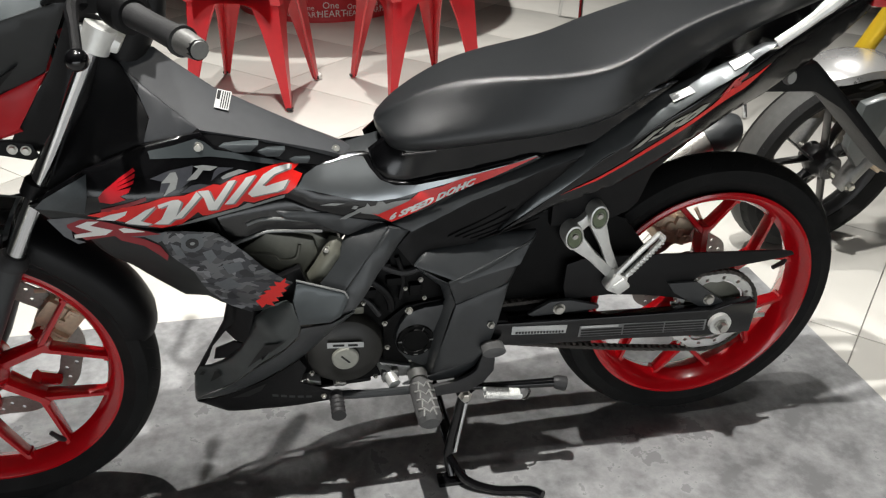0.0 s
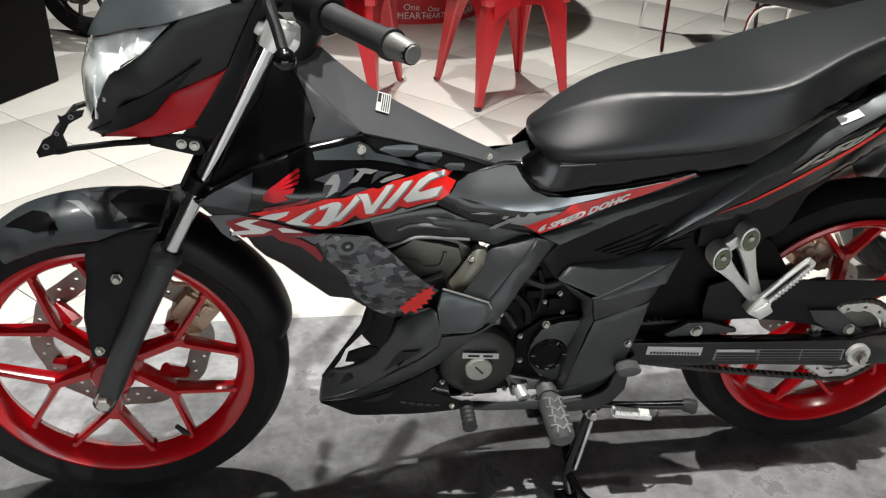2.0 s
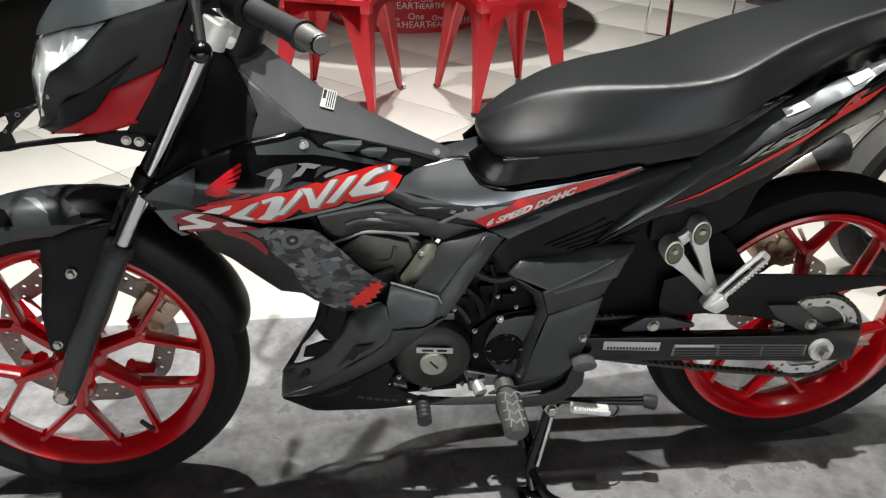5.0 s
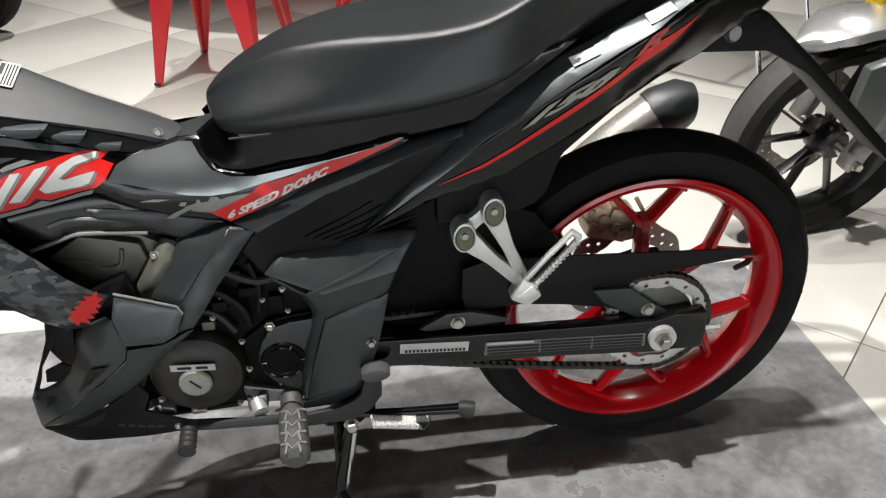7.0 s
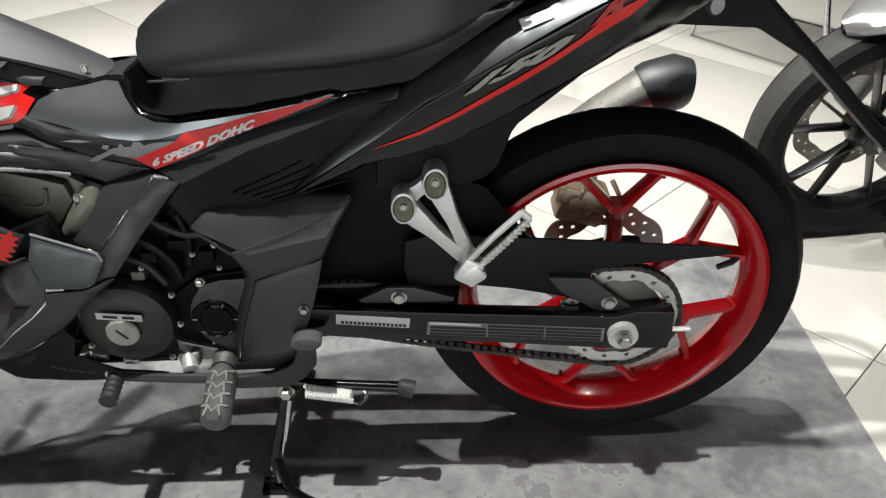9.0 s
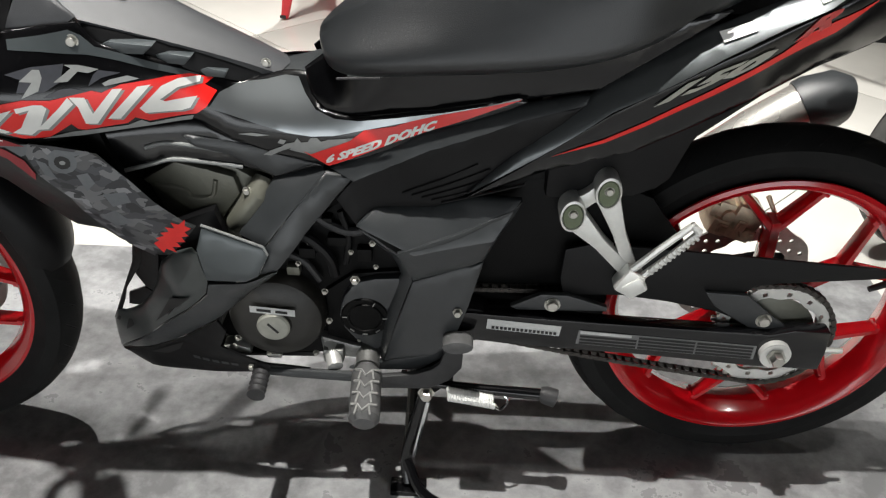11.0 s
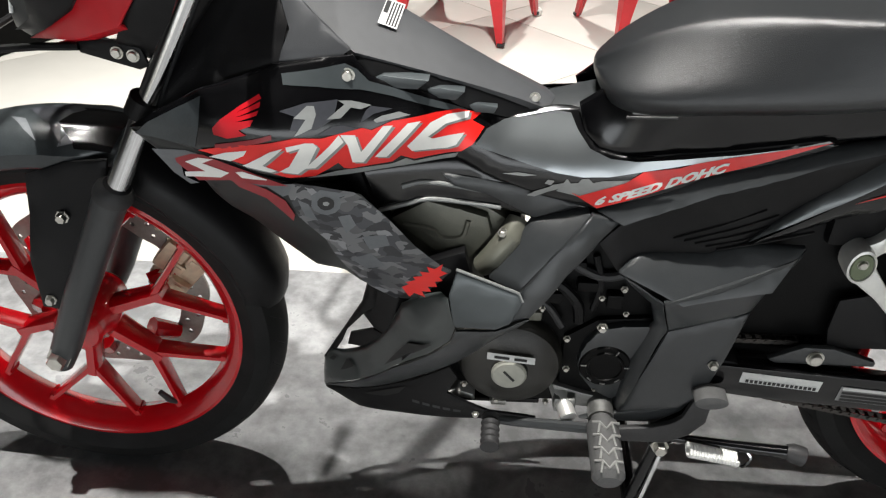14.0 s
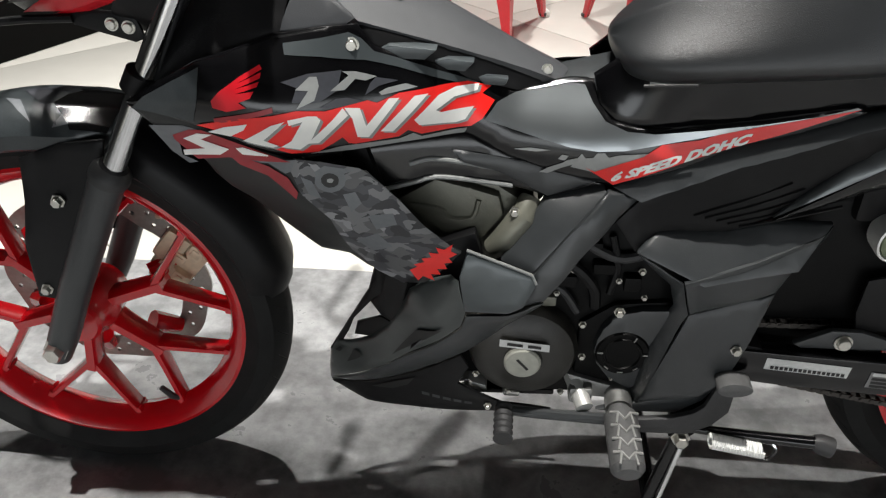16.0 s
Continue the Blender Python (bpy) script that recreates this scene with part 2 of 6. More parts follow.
def mesh_of(name, bm, mat, sharp=35):
    bmesh.ops.recalc_face_normals(bm, faces=bm.faces)
    for f in bm.faces:
        f.smooth = True
    lim = radians(sharp)
    for e in bm.edges:
        if len(e.link_faces) == 2 and e.calc_face_angle(0) > lim:
            e.smooth = False
    me = bpy.data.meshes.new(name)
    bm.to_mesh(me)
    bm.free()
    if mat:
        me.materials.append(mat)
    return me


def part(name, bm, mat, parent=None, label="", sharp=35, at=None):
    """One mesh object under a thing or a part."""
    ob = new(name, bm if isinstance(bm, bpy.types.Mesh) else mesh_of(name, bm, mat, sharp))
    if parent:
        ob.parent = parent
    if at is not None:
        ob.matrix_basis = at
    return tagged(ob, label)


def mirrored(ob, name=None):
    """The same part on the other side of its thing."""
    o = new(name or ob.name.split(".")[0], ob.data)
    o.parent = ob.parent
    o.matrix_basis = Matrix.Diagonal((1, -1, 1, 1)) @ ob.matrix_basis
    if ob.get("label"):
        o["label"] = ob["label"]
    return o


def box(sx, sy, sz, c=(0, 0, 0), bevel=0.003, bm=None, rot=None):
    b = bmesh.new()
    bmesh.ops.create_cube(b, size=1)
    bmesh.ops.scale(b, vec=(sx, sy, sz), verts=b.verts)
    if bevel:
        bmesh.ops.bevel(b, geom=b.edges[:], offset=min(bevel, 0.45 * min(sx, sy, sz)), segments=2, affect="EDGES", profile=0.6)
    if rot:
        bmesh.ops.transform(b, matrix=rot, verts=b.verts)
    bmesh.ops.translate(b, vec=c, verts=b.verts)
    return merge(bm, b)


def merge(bm, b):
    if bm is None:
        return b
    tmp = bpy.data.meshes.new("tmp")
    b.to_mesh(tmp)
    b.free()
    bm.from_mesh(tmp)
    bpy.data.meshes.remove(tmp)
    return bm


def tube(pts, r, seg=12, bm=None, caps=True):
    """A round bar along points; r: one radius or one for each point."""
    bm = bm or bmesh.new()
    pts = [Vector(p) for p in pts]
    rs = r if isinstance(r, (list, tuple)) else [r] * len(pts)
    rings, up = [], None
    for i, p in enumerate(pts):
        d = (pts[min(i + 1, len(pts) - 1)] - pts[max(i - 1, 0)]).normalized()
        if up is None:
            up = d.orthogonal().normalized()
        up = (up - d * up.dot(d)).normalized()
        side = d.cross(up)
        rings.append([bm.verts.new(p + rs[i] * (math.cos(a) * up + math.sin(a) * side)) for a in (2 * math.pi * k / seg for k in range(seg))])
    for a, b in zip(rings, rings[1:]):
        for k in range(seg):
            bm.faces.new((a[k], a[(k + 1) % seg], b[(k + 1) % seg], b[k]))
    if caps:
        bm.faces.new(rings[0][::-1])
        bm.faces.new(rings[-1])
    return bm


def curve_pts(pts, n=6):
    """Points along a smooth line through the given ones."""
    p = [Vector(q) for q in pts]
    p = [2 * p[0] - p[1], *p, 2 * p[-1] - p[-2]]
    out = []
    for i in range(1, len(p) - 2):
        for k in range(n):
            t = k / n
            out.append(0.5 * (2 * p[i] + (p[i + 1] - p[i - 1]) * t + (2 * p[i - 1] - 5 * p[i] + 4 * p[i + 1] - p[i + 2]) * t * t + (3 * p[i] - p[i - 1] - 3 * p[i + 1] + p[i + 2]) * t ** 3))
    return out + [p[-2]]


def lathe(profile, seg=48, bm=None, closed=False):
    """Profile of (r, y) turned round the y axis."""
    bm = bm or bmesh.new()
    rings = []
    for r, y in profile:
        if r < 1e-5:
            rings.append([bm.verts.new((0, y, 0))])
        else:
            rings.append([bm.verts.new((r * math.cos(a), y, r * math.sin(a))) for a in (2 * math.pi * k / seg for k in range(seg))])
    pairs = list(zip(rings, rings[1:])) + ([(rings[-1], rings[0])] if closed else [])
    for a, b in pairs:
        for k in range(seg):
            j = (k + 1) % seg
            q = [a[k % len(a)], a[j % len(a)], b[j % len(b)], b[k % len(b)]]
            u = list(dict.fromkeys(q))
            if len(u) > 2:
                bm.faces.new(u)
    return bm


def moved(bm, m):
    bmesh.ops.transform(bm, matrix=m, verts=bm.verts)
    return bm


def prism(outline, y0, y1, bevel=0.003, bm=None, taper=1.0):
    """A plate with an (x, z) outline between two depths."""
    b = bmesh.new()
    cx, cz = (sum(p[k] for p in outline) / len(outline) for k in (0, 1))
    lo = [b.verts.new((x, y0, z)) for x, z in outline]
    hi = [b.verts.new((cx + (x - cx) * taper, y1, cz + (z - cz) * taper)) for x, z in outline]
    n = len(outline)
    b.faces.new(lo)
    b.faces.new(hi[::-1])
    for k in range(n):
        b.faces.new((lo[k], hi[k], hi[(k + 1) % n], lo[(k + 1) % n]))
    bmesh.ops.recalc_face_normals(b, faces=b.faces)
    if bevel:
        bmesh.ops.bevel(b, geom=b.edges[:], offset=bevel, segments=2, affect="EDGES", profile=0.6, clamp_overlap=True)
    return merge(bm, b)


def surface(ctrl):
    """A smooth half-width w(x, z) through control points (x, z, w)."""
    p = np.array(ctrl, float)
    p = p[np.unique(p[:, :2].round(4), axis=0, return_index=True)[1]]
    n = len(p)
    d = np.hypot(p[:, None, 0] - p[None, :, 0], p[:, None, 1] - p[None, :, 1])
    k = np.where(d > 0, d ** 2 * np.log(d + 1e-12), 0) + 2e-5 * np.eye(n)
    a = np.zeros((n + 3, n + 3))
    a[:n, :n], a[:n, n], a[:n, n + 1:], a[n, :n], a[n + 1:, :n] = k, 1, p[:, :2], 1, p[:, :2].T
    c = np.linalg.solve(a, np.r_[p[:, 2], 0, 0, 0])

    def w(x, z):
        r = np.hypot(p[:, 0] - x, p[:, 1] - z)
        return float(c[:n] @ np.where(r > 0, r ** 2 * np.log(r + 1e-12), 0) + c[n] + c[n + 1] * x + c[n + 2] * z)

    return w


def inside(poly, x, z):
    hit = False
    for (x0, z0), (x1, z1) in zip(poly, poly[1:] + poly[:1]):
        if (z0 > z) != (z1 > z) and x < x0 + (z - z0) / (z1 - z0) * (x1 - x0):
            hit = not hit
    return hit


def fill(poly, step, rim=0.0):
    """Points and triangles that fill an outline."""
    area = sum(a[0] * b[1] - b[0] * a[1] for a, b in zip(poly, poly[1:] + poly[:1]))
    if area < 0:
        poly = poly[::-1]
    edge = []
    for a, b in zip(poly, poly[1:] + poly[:1]):
        m = max(1, int(math.hypot(b[0] - a[0], b[1] - a[1]) / step + 0.5))
        edge += [(a[0] + (b[0] - a[0]) * k / m, a[1] + (b[1] - a[1]) * k / m) for k in range(m)]
    n = len(edge)
    pts = [Vector(q) for q in edge]
    near = np.array(edge)
    extra = []
    if rim:
        for k in range(n):
            t = (pts[(k + 1) % n] - pts[k - 1]).normalized()
            q = pts[k] + rim * Vector((-t.y, t.x))
            if inside(edge, *q) and np.hypot(*(near - q).T).min() > rim * 0.8:
                extra.append(q)
    lo, hi = near.min(0), near.max(0)
    gap = max(step * 0.55, rim * 1.8)
    for i in range(int((hi[0] - lo[0]) / step) + 2):
        for j in range(int((hi[1] - lo[1]) / step) + 2):
            q = Vector((lo[0] + (i + 0.5 * (j % 2)) * step, lo[1] + j * step))
            if inside(edge, *q) and np.hypot(*(near - q).T).min() > gap:
                extra.append(q)
    v, _, f, *_ = delaunay_2d_cdt(pts + extra, [], [list(range(n))], 1, 1e-6)
    return [tuple(q) for q in v], f, edge


def panel(name, ctrl, mat, parent, inner=(), thick=0.004, step=0.014, label="", lip=0.0016, both=True):
    """A moulded side panel: outline points (x, z, half-width), curved through them, with thickness and rounded rims."""
    w = surface([*ctrl, *inner])
    v, faces, edge = fill([(c[0], c[1]) for c in ctrl], step, 0.0035)
    rim = {(round(x, 5), round(z, 5)) for x, z in edge}
    bm = bmesh.new()
    front = [bm.verts.new((x, -w(x, z) + (lip if (round(x, 5), round(z, 5)) in rim else 0), z)) for x, z in v]
    back = [bm.verts.new((q.co.x, q.co.y + thick, q.co.z)) for q in front]
    for f in faces:
        bm.faces.new([front[k] for k in f])
        bm.faces.new([back[k] for k in reversed(f)])
    count = {}
    for f in faces:
        for a, b in zip(f, list(f[1:]) + [f[0]]):
            count[(a, b)] = 1
    for a, b in list(count):
        if (b, a) not in count:
            bm.faces.new((front[b], front[a], back[a], back[b]))
    ob = part(name, bm, mat, parent, label, 50)
    if both:
        mirrored(ob)
    return ob, w


def decal(name, shapes, w, mat, parent, lift=0.001, step=0.012, label=""):
    """Printed film on a panel."""
    bm = bmesh.new()
    for poly in shapes:
        v, faces, _ = fill([tuple(q) for q in poly], step)
        vs = [bm.verts.new((x, -w(x, z) - lift, z)) for x, z in v]
        for f in faces:
            bm.faces.new([vs[k] for k in f])
    for f in bm.faces:
        f.normal_update()
        if f.normal.y > 0:
            f.normal_flip()
        f.smooth = True
    me = bpy.data.meshes.new(name)
    bm.to_mesh(me)
    bm.free()
    me.materials.append(mat)
    return part(name, me, None, parent, label)


def lettering(name, body, x, z, angle, height, w, mat, parent, shear=0.3, lift=0.0016, stretch=1.0, label=""):
    """Words on a panel, in the built-in font."""
    cu = bpy.data.curves.new(name, "FONT")
    cu.body, cu.size, cu.shear, cu.resolution_u = body, height / 0.7, shear, 2
    cu.offset = 0.08 * height
    tmp = new("tmp", cu)
    me = bpy.data.meshes.new_from_object(tmp.evaluated_get(bpy.context.evaluated_depsgraph_get()))
    bpy.data.objects.remove(tmp)
    ca, sa = math.cos(radians(angle)), math.sin(radians(angle))
    for q in me.vertices:
        a, b = q.co.x * stretch, q.co.y
        px, pz = x + a * ca - b * sa, z + a * sa + b * ca
        q.co = (px, -w(px, pz) - lift, pz)
    me.materials.clear()
    me.materials.append(mat)
    return part(name, me, None, parent, label)


def bolt(r=0.006, h=0.005, hexagon=True):
    b = lathe([(0, -h), (r * 0.85, -h), (r, -h * 0.75), (r, 0), (r * 1.35, 0), (r * 1.35, 0.0015), (0, 0.0015)], 6 if hexagon else 14)
    return b


BOLT = mesh_of("bolt", bolt(0.0065, 0.007), STEEL)
SCREW = mesh_of("screw", bolt(0.006, 0.004, False), STEEL)


def put_bolt(parent, x, z, w, big=1.0, mesh=None, name="bolt"):
    o = part(name, mesh or BOLT, None, parent)
    o.matrix_basis = Matrix.Translation((x, -w, z)) @ Matrix.Diagonal((big, big, big, 1))
    return o


def empty(name, m):
    e = new(name)
    e.empty_display_size = 0.1
    e.matrix_basis = m
    return e

# the room
def slab(name, x0, x1, y0, y1, z0, z1, mat, label):
    b = box(x1 - x0, y1 - y0, z1 - z0, ((x0 + x1) / 2, (y0 + y1) / 2, (z0 + z1) / 2), 0)
    return tagged(part(name, b, mat), label, name.split("_")[0], kind="structure")


RX0, RX1, RY0, RY1 = -4.6, 5.0, -3.4, 6.6
floor = slab("floor", RX0, RX1, RY0, RY1, -0.12, -0.008, GROUT, "cream porcelain tiles laid diagonally with grey joints")
slab("ceiling", RX0, RX1, RY0, RY1, CEIL, CEIL + 0.1, CEILING, "grey painted showroom ceiling")
slab("wall_north", RX0, RX1, RY1, RY1 + 0.15, -0.1, CEIL, WALL, "dark painted showroom wall")
# south wall, unseen; its window opening is added for the fill light
wb = bmesh.new()
for x0, x1, z0, z1 in ((RX0, -2.1, -0.1, CEIL), (2.3, RX1, -0.1, CEIL), (-2.1, 2.3, -0.1, 0.08), (-2.1, 2.3, 0.82, CEIL)):
    box(x1 - x0, 0.15, z1 - z0, ((x0 + x1) / 2, RY0 - 0.075, (z0 + z1) / 2), 0, wb)
tagged(part("wall_south", wb, WALL), "dark painted showroom wall with an opening added for the fill light", "wall", kind="structure")
win = bmesh.new()
for x in (-2.1, -0.633, 0.833, 2.3):
    box(0.05, 0.06, 0.74, (x, RY0 - 0.09, 0.45), 0.004, win)
for z in (0.08, 0.82):
    box(4.4, 0.06, 0.05, (0.1, RY0 - 0.09, z), 0.004, win)
tagged(part("window_1", win, ALU), "aluminium frame of a window added for the fill light", "window", kind="structure")
slab("wall_west", RX0 - 0.15, RX0, RY0, RY1, -0.1, CEIL, WALL, "dark painted showroom wall")
slab("wall_east", RX1, RX1 + 0.15, RY0, RY1, -0.1, CEIL, WALL, "dark painted showroom wall")

# round recessed lamp housings in the ceiling, unseen, one for each lamp
ring_mesh = mesh_of("downlight", moved(lathe([(0.065, 0), (0.085, 0), (0.085, 0.012), (0.06, 0.03), (0.06, 0.004)], 24, closed=True), Matrix.Rotation(radians(90), 4, "X")), ALU)
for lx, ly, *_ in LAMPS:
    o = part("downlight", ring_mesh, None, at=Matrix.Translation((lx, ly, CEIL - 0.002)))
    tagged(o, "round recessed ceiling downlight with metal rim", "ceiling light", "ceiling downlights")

# grey cement-look sheet under the motorcycle
b = box(4.2, 1.95, 0.004, (-0.998, -0.465, 0.002), 0.0012)
floor_mat = tagged(part("floor_mat", b, MAT_FLOOR), "grey cement-look vinyl sheet lying on cream tiles", "floor mat")

# the motorcycle: local x to its rear, -y its left side, z up
bike = empty("motorcycle", pose(0, 0, 0.004, 1.5, 0, 0))
tagged(bike, "black underbone motorcycle with red wheels on a grey floor sheet", "motorcycle")
FX, FZ, RX, RZ, RY = -0.634, 0.279, 0.634, 0.2925, 0.014


def tyre_bm(R, half, rim):
    prof = [(rim - 0.008, -half * 0.62), (rim + 0.004, -half * 0.78), (rim + (R - rim) * 0.35, -half), (rim + (R - rim) * 0.7, -half * 0.93), (R - 0.008, -half * 0.62), (R - 0.002, -half * 0.3), (R, 0)]
    return lathe(prof + [(r, -y) for r, y in prof[-2::-1]], 96, closed=True)


def grooves_bm(R, half, n=40):
    """Slanting tread grooves as thin dark bars sunk in the tread."""
    bm = bmesh.new()
    for k in range(n):
        a = 2 * math.pi * k / n
        for s in (-1, 1):
            pts = []
            for t in (0.15, 0.35, 0.55, 0.78):
                rr = R - 0.0012 - (0.002 * (t / 0.3) if t < 0.3 else 0.002 + (t - 0.3) / 0.32 * 0.006)
                an = a + t * 0.16 + (0.08 if s > 0 else 0)
                pts.append((rr * math.cos(an), s * half * t, rr * math.sin(an)))
            tube(pts, [0.0008, 0.0018, 0.0018, 0.0008], 5, bm)
    return bm


def rim_bm(rim, half, deep=0.044):
    prof = [(rim, -half), (rim, -half + 0.004), (rim - 0.012, -half + 0.01), (rim - 0.022, -half * 0.45), (rim - 0.026, 0), (rim - 0.022, half * 0.45), (rim - 0.012, half - 0.01), (rim, half - 0.004), (rim, half),
            (rim - 0.006, half + 0.0015), (rim - 0.014, half - 0.003), (rim - deep + 0.008, half * 0.62), (rim - deep, 0), (rim - deep + 0.008, -half * 0.62), (rim - 0.014, -half + 0.003), (rim - 0.006, -half - 0.0015)]
    return lathe(prof, 96, closed=True)


def spoke_bm(phase, hub, fork_r, end_r, spread, wide=0.011, deep=0.013):
    """One Y-shaped cast spoke."""
    bm = bmesh.new()
    ca = lambda r, a: (r * math.cos(radians(a)), 0, r * math.sin(radians(a)))

    def arm(p, q, w0, w1, d0, d1):
        p, q = Vector(p), Vector(q)
        d = (q - p).normalized()
        s = Vector((-d.z, 0, d.x))
        y = Vector((0, 1, 0))
        rings = []
        for c, w, h in ((p, w0, d0), ((p + q) / 2, (w0 + w1) / 2 * 0.92, (d0 + d1) / 2), (q, w1, d1)):
            rings.append([bm.verts.new(c + s * a * w + y * e * h) for a, e in ((-1, -0.55), (-0.55, -1), (0.55, -1), (1, -0.55), (1, 0.55), (0.55, 1), (-0.55, 1), (-1, 0.55))])
        for a, b in zip(rings, rings[1:]):
            for k in range(8):
                bm.faces.new((a[k], a[(k + 1) % 8], b[(k + 1) % 8], b[k]))
        bm.faces.new(rings[0][::-1])
        bm.faces.new(rings[-1])

    arm(ca(hub, phase), ca(fork_r + 0.006, phase), wide * 1.35, wide * 1.2, deep * 1.6, deep * 1.15)
    for s in (-1, 1):
        arm(ca(fork_r - 0.006, phase + s * 1.5), ca(end_r, phase + s * spread), wide * 0.8, wide * 0.62, deep * 1.1, deep * 0.95)
        tip = ca(end_r - 0.004, phase + s * spread)
        arm(ca(end_r - 0.012, phase + s * spread), ca(end_r + 0.006, phase + s * spread), wide * 0.62, wide * 1.2, deep * 0.95, deep * 1.1)
    return bm


def disc_bm(r0, r1, y, holes=20, rows=(0.25, 0.62), thick=0.004, hole=0.0036):
    """A brake disc with drilled holes and a wavy rim."""
    bm = bmesh.new()
    seg, rad = holes * 6, 12
    grid = {}

    def vert(k, i, s):
        key = (k % seg, i, s)
        if key not in grid:
            a = 2 * math.pi * k / seg
            r = r0 + (r1 - r0) * i / rad + (0.0025 * math.cos(a * 10) if i in (0, rad) else 0)
            if (k % seg, i) in ring:
                a, r = ring[(k % seg, i)]
            grid[key] = bm.verts.new((r * math.cos(a), y + s * thick / 2, r * math.sin(a)))
        return grid[key]

    gone, ring = set(), {}
    for k in range(holes):
        for n, f in enumerate(rows):
            i0 = int(f * rad)
            kc, ic = k * 6 + 3 * (n % 2) + 1, i0 + 1
            a0, rr = 2 * math.pi * kc / seg, r0 + (r1 - r0) * ic / rad
            for dk in (-1, 0, 1):
                for di in (-1, 0, 1):
                    if dk or di:
                        q = hole / math.hypot(dk, di)
                        ring[((kc + dk) % seg, ic + di)] = (a0 + dk * q / rr, rr + di * q)
            gone |= {((k * 6 + 3 * (n % 2) + d) % seg, i0 + e) for d in (0, 1) for e in (0, 1)}
    for k in range(seg):
        for i in range(rad):
            if (k, i) in gone:
                continue
            q = [(k, i), (k + 1, i), (k + 1, i + 1), (k, i + 1)]
            bm.faces.new([vert(a, b, -1) for a, b in q])
            bm.faces.new([vert(a, b, 1) for a, b in reversed(q)])
            for (dk, di), (a, b) in zip(((0, -1), (1, 0), (0, 1), (-1, 0)), zip(q, q[1:] + q[:1])):
                nb = ((k + dk) % seg, i + di)
                if nb in gone or not 0 <= i + di < rad:
                    bm.faces.new((vert(*a, -1), vert(*a, 1), vert(*b, 1), vert(*b, -1)))
    return bm


def make_wheel(name, parent, x, z, R, half, rim, rim_mat, phase, fork_r, spread, n=6, label="", tread=TYRE, y=0.0, spoke_wide=0.011, rim_half=0.028, deep=0.03):
    """Wheel: the rim is the part, with tyre, spokes, hub and valve under it."""
    w = part(name, rim_bm(rim, rim_half, deep), rim_mat, parent, label, at=Matrix.Translation((x, y, z)))
    part("tyre", tyre_bm(R, half, rim), tread, w, "black road tyre")
    tagged(part("tread_groove", grooves_bm(R, half), TYRE, w), kind="stuff")
    sp = mesh_of("spoke", spoke_bm(0, 0.025, fork_r, rim - deep + 0.01, spread, spoke_wide), rim_mat)
    for k in range(n):
        part("spoke", sp, None, w, at=Matrix.Rotation(-radians(phase + k * 360 / n), 4, "Y"))
    part("hub", lathe([(0.012, -0.05), (0.03, -0.05), (0.034, -0.045), (0.034, -0.03), (0.042, -0.018), (0.042, 0.018), (0.034, 0.03), (0.034, 0.045), (0.03, 0.05), (0.012, 0.05)], 32, closed=True), rim_mat, w)
    return w


front = make_wheel("front_wheel", bike, FX, FZ, 0.279, 0.04, 0.223, RED_RIM, 20.5, 0.112, 19.3, spoke_wide=0.0085, label="red cast wheel with six forked spokes")
rear = make_wheel("rear_wheel", bike, RX, RZ, 0.2835, 0.04, 0.2245, RED_RIM, 32, 0.137, 17, y=RY, spoke_wide=0.0088, rim_half=0.04, deep=0.03, label="red cast wheel with six forked spokes")
part("brake_disc", disc_bm(0.112, 0.148, 0.058, 24), DISC, front, "drilled steel brake disc")
part("brake_disc", disc_bm(0.066, 0.101, 0.062), DISC, rear, "drilled steel brake disc")
lug = mesh_of("disc_lug", tube([(0.085, 0.03, 0), (0.122, 0.054, 0)], [0.016, 0.011], 8), RED_RIM)
for k in range(6):
    part("disc_lug", lug, None, front, at=Matrix.Rotation(-radians(20.5 + 60 * k), 4, "Y"))
valve = tube([(0, 0, 0), (0, -0.01, 0.012), (0, -0.014, 0.034)], [0.006, 0.005, 0.0042], 10)
vm = mesh_of("valve", valve, RUBBER)
part("valve", vm, None, front, at=Matrix.Rotation(-radians(-59), 4, "Y") @ Matrix.Translation((0.192, -0.006, 0)) @ Matrix.Rotation(radians(-90), 4, "Y"))
part("valve", vm, None, rear, at=Matrix.Rotation(-radians(16), 4, "Y") @ Matrix.Translation((0.19, -0.006, 0)) @ Matrix.Rotation(radians(-90), 4, "Y"))

# brake calipers on the far side
cal = box(0.085, 0.045, 0.06, (0, 0, 0), 0.006)
box(0.05, 0.055, 0.035, (0.012, -0.004, 0.02), 0.005, cal)
box(0.03, 0.06, 0.03, (-0.028, -0.002, -0.012), 0.004, cal)
tube([(-0.02, -0.03, 0.01), (-0.02, 0.02, 0.01)], 0.011, 12, cal)
tube([(0.025, -0.033, -0.01), (0.025, 0.02, -0.01)], 0.011, 12, cal)
tube([(0.0, 0, 0.03), (0.004, 0, 0.052)], 0.006, 8, cal)
for q in ((-0.022, -0.012), (0.006, 0.004), (0.03, -0.008)):
    box(0.017, 0.006, 0.019, (q[0], -0.031, q[1]), 0.002, cal)
    box(0.009, 0.004, 0.01, (q[0], -0.034, q[1]), 0.001, cal)
box(0.012, 0.05, 0.022, (-0.047, 0, 0.012), 0.003, cal)
tube([(0.046, -0.02, 0.02), (0.052, -0.02, 0.04), (0.03, -0.012, 0.06)], 0.0045, 8, cal)
cm = mesh_of("brake_caliper", cal, BRONZE)
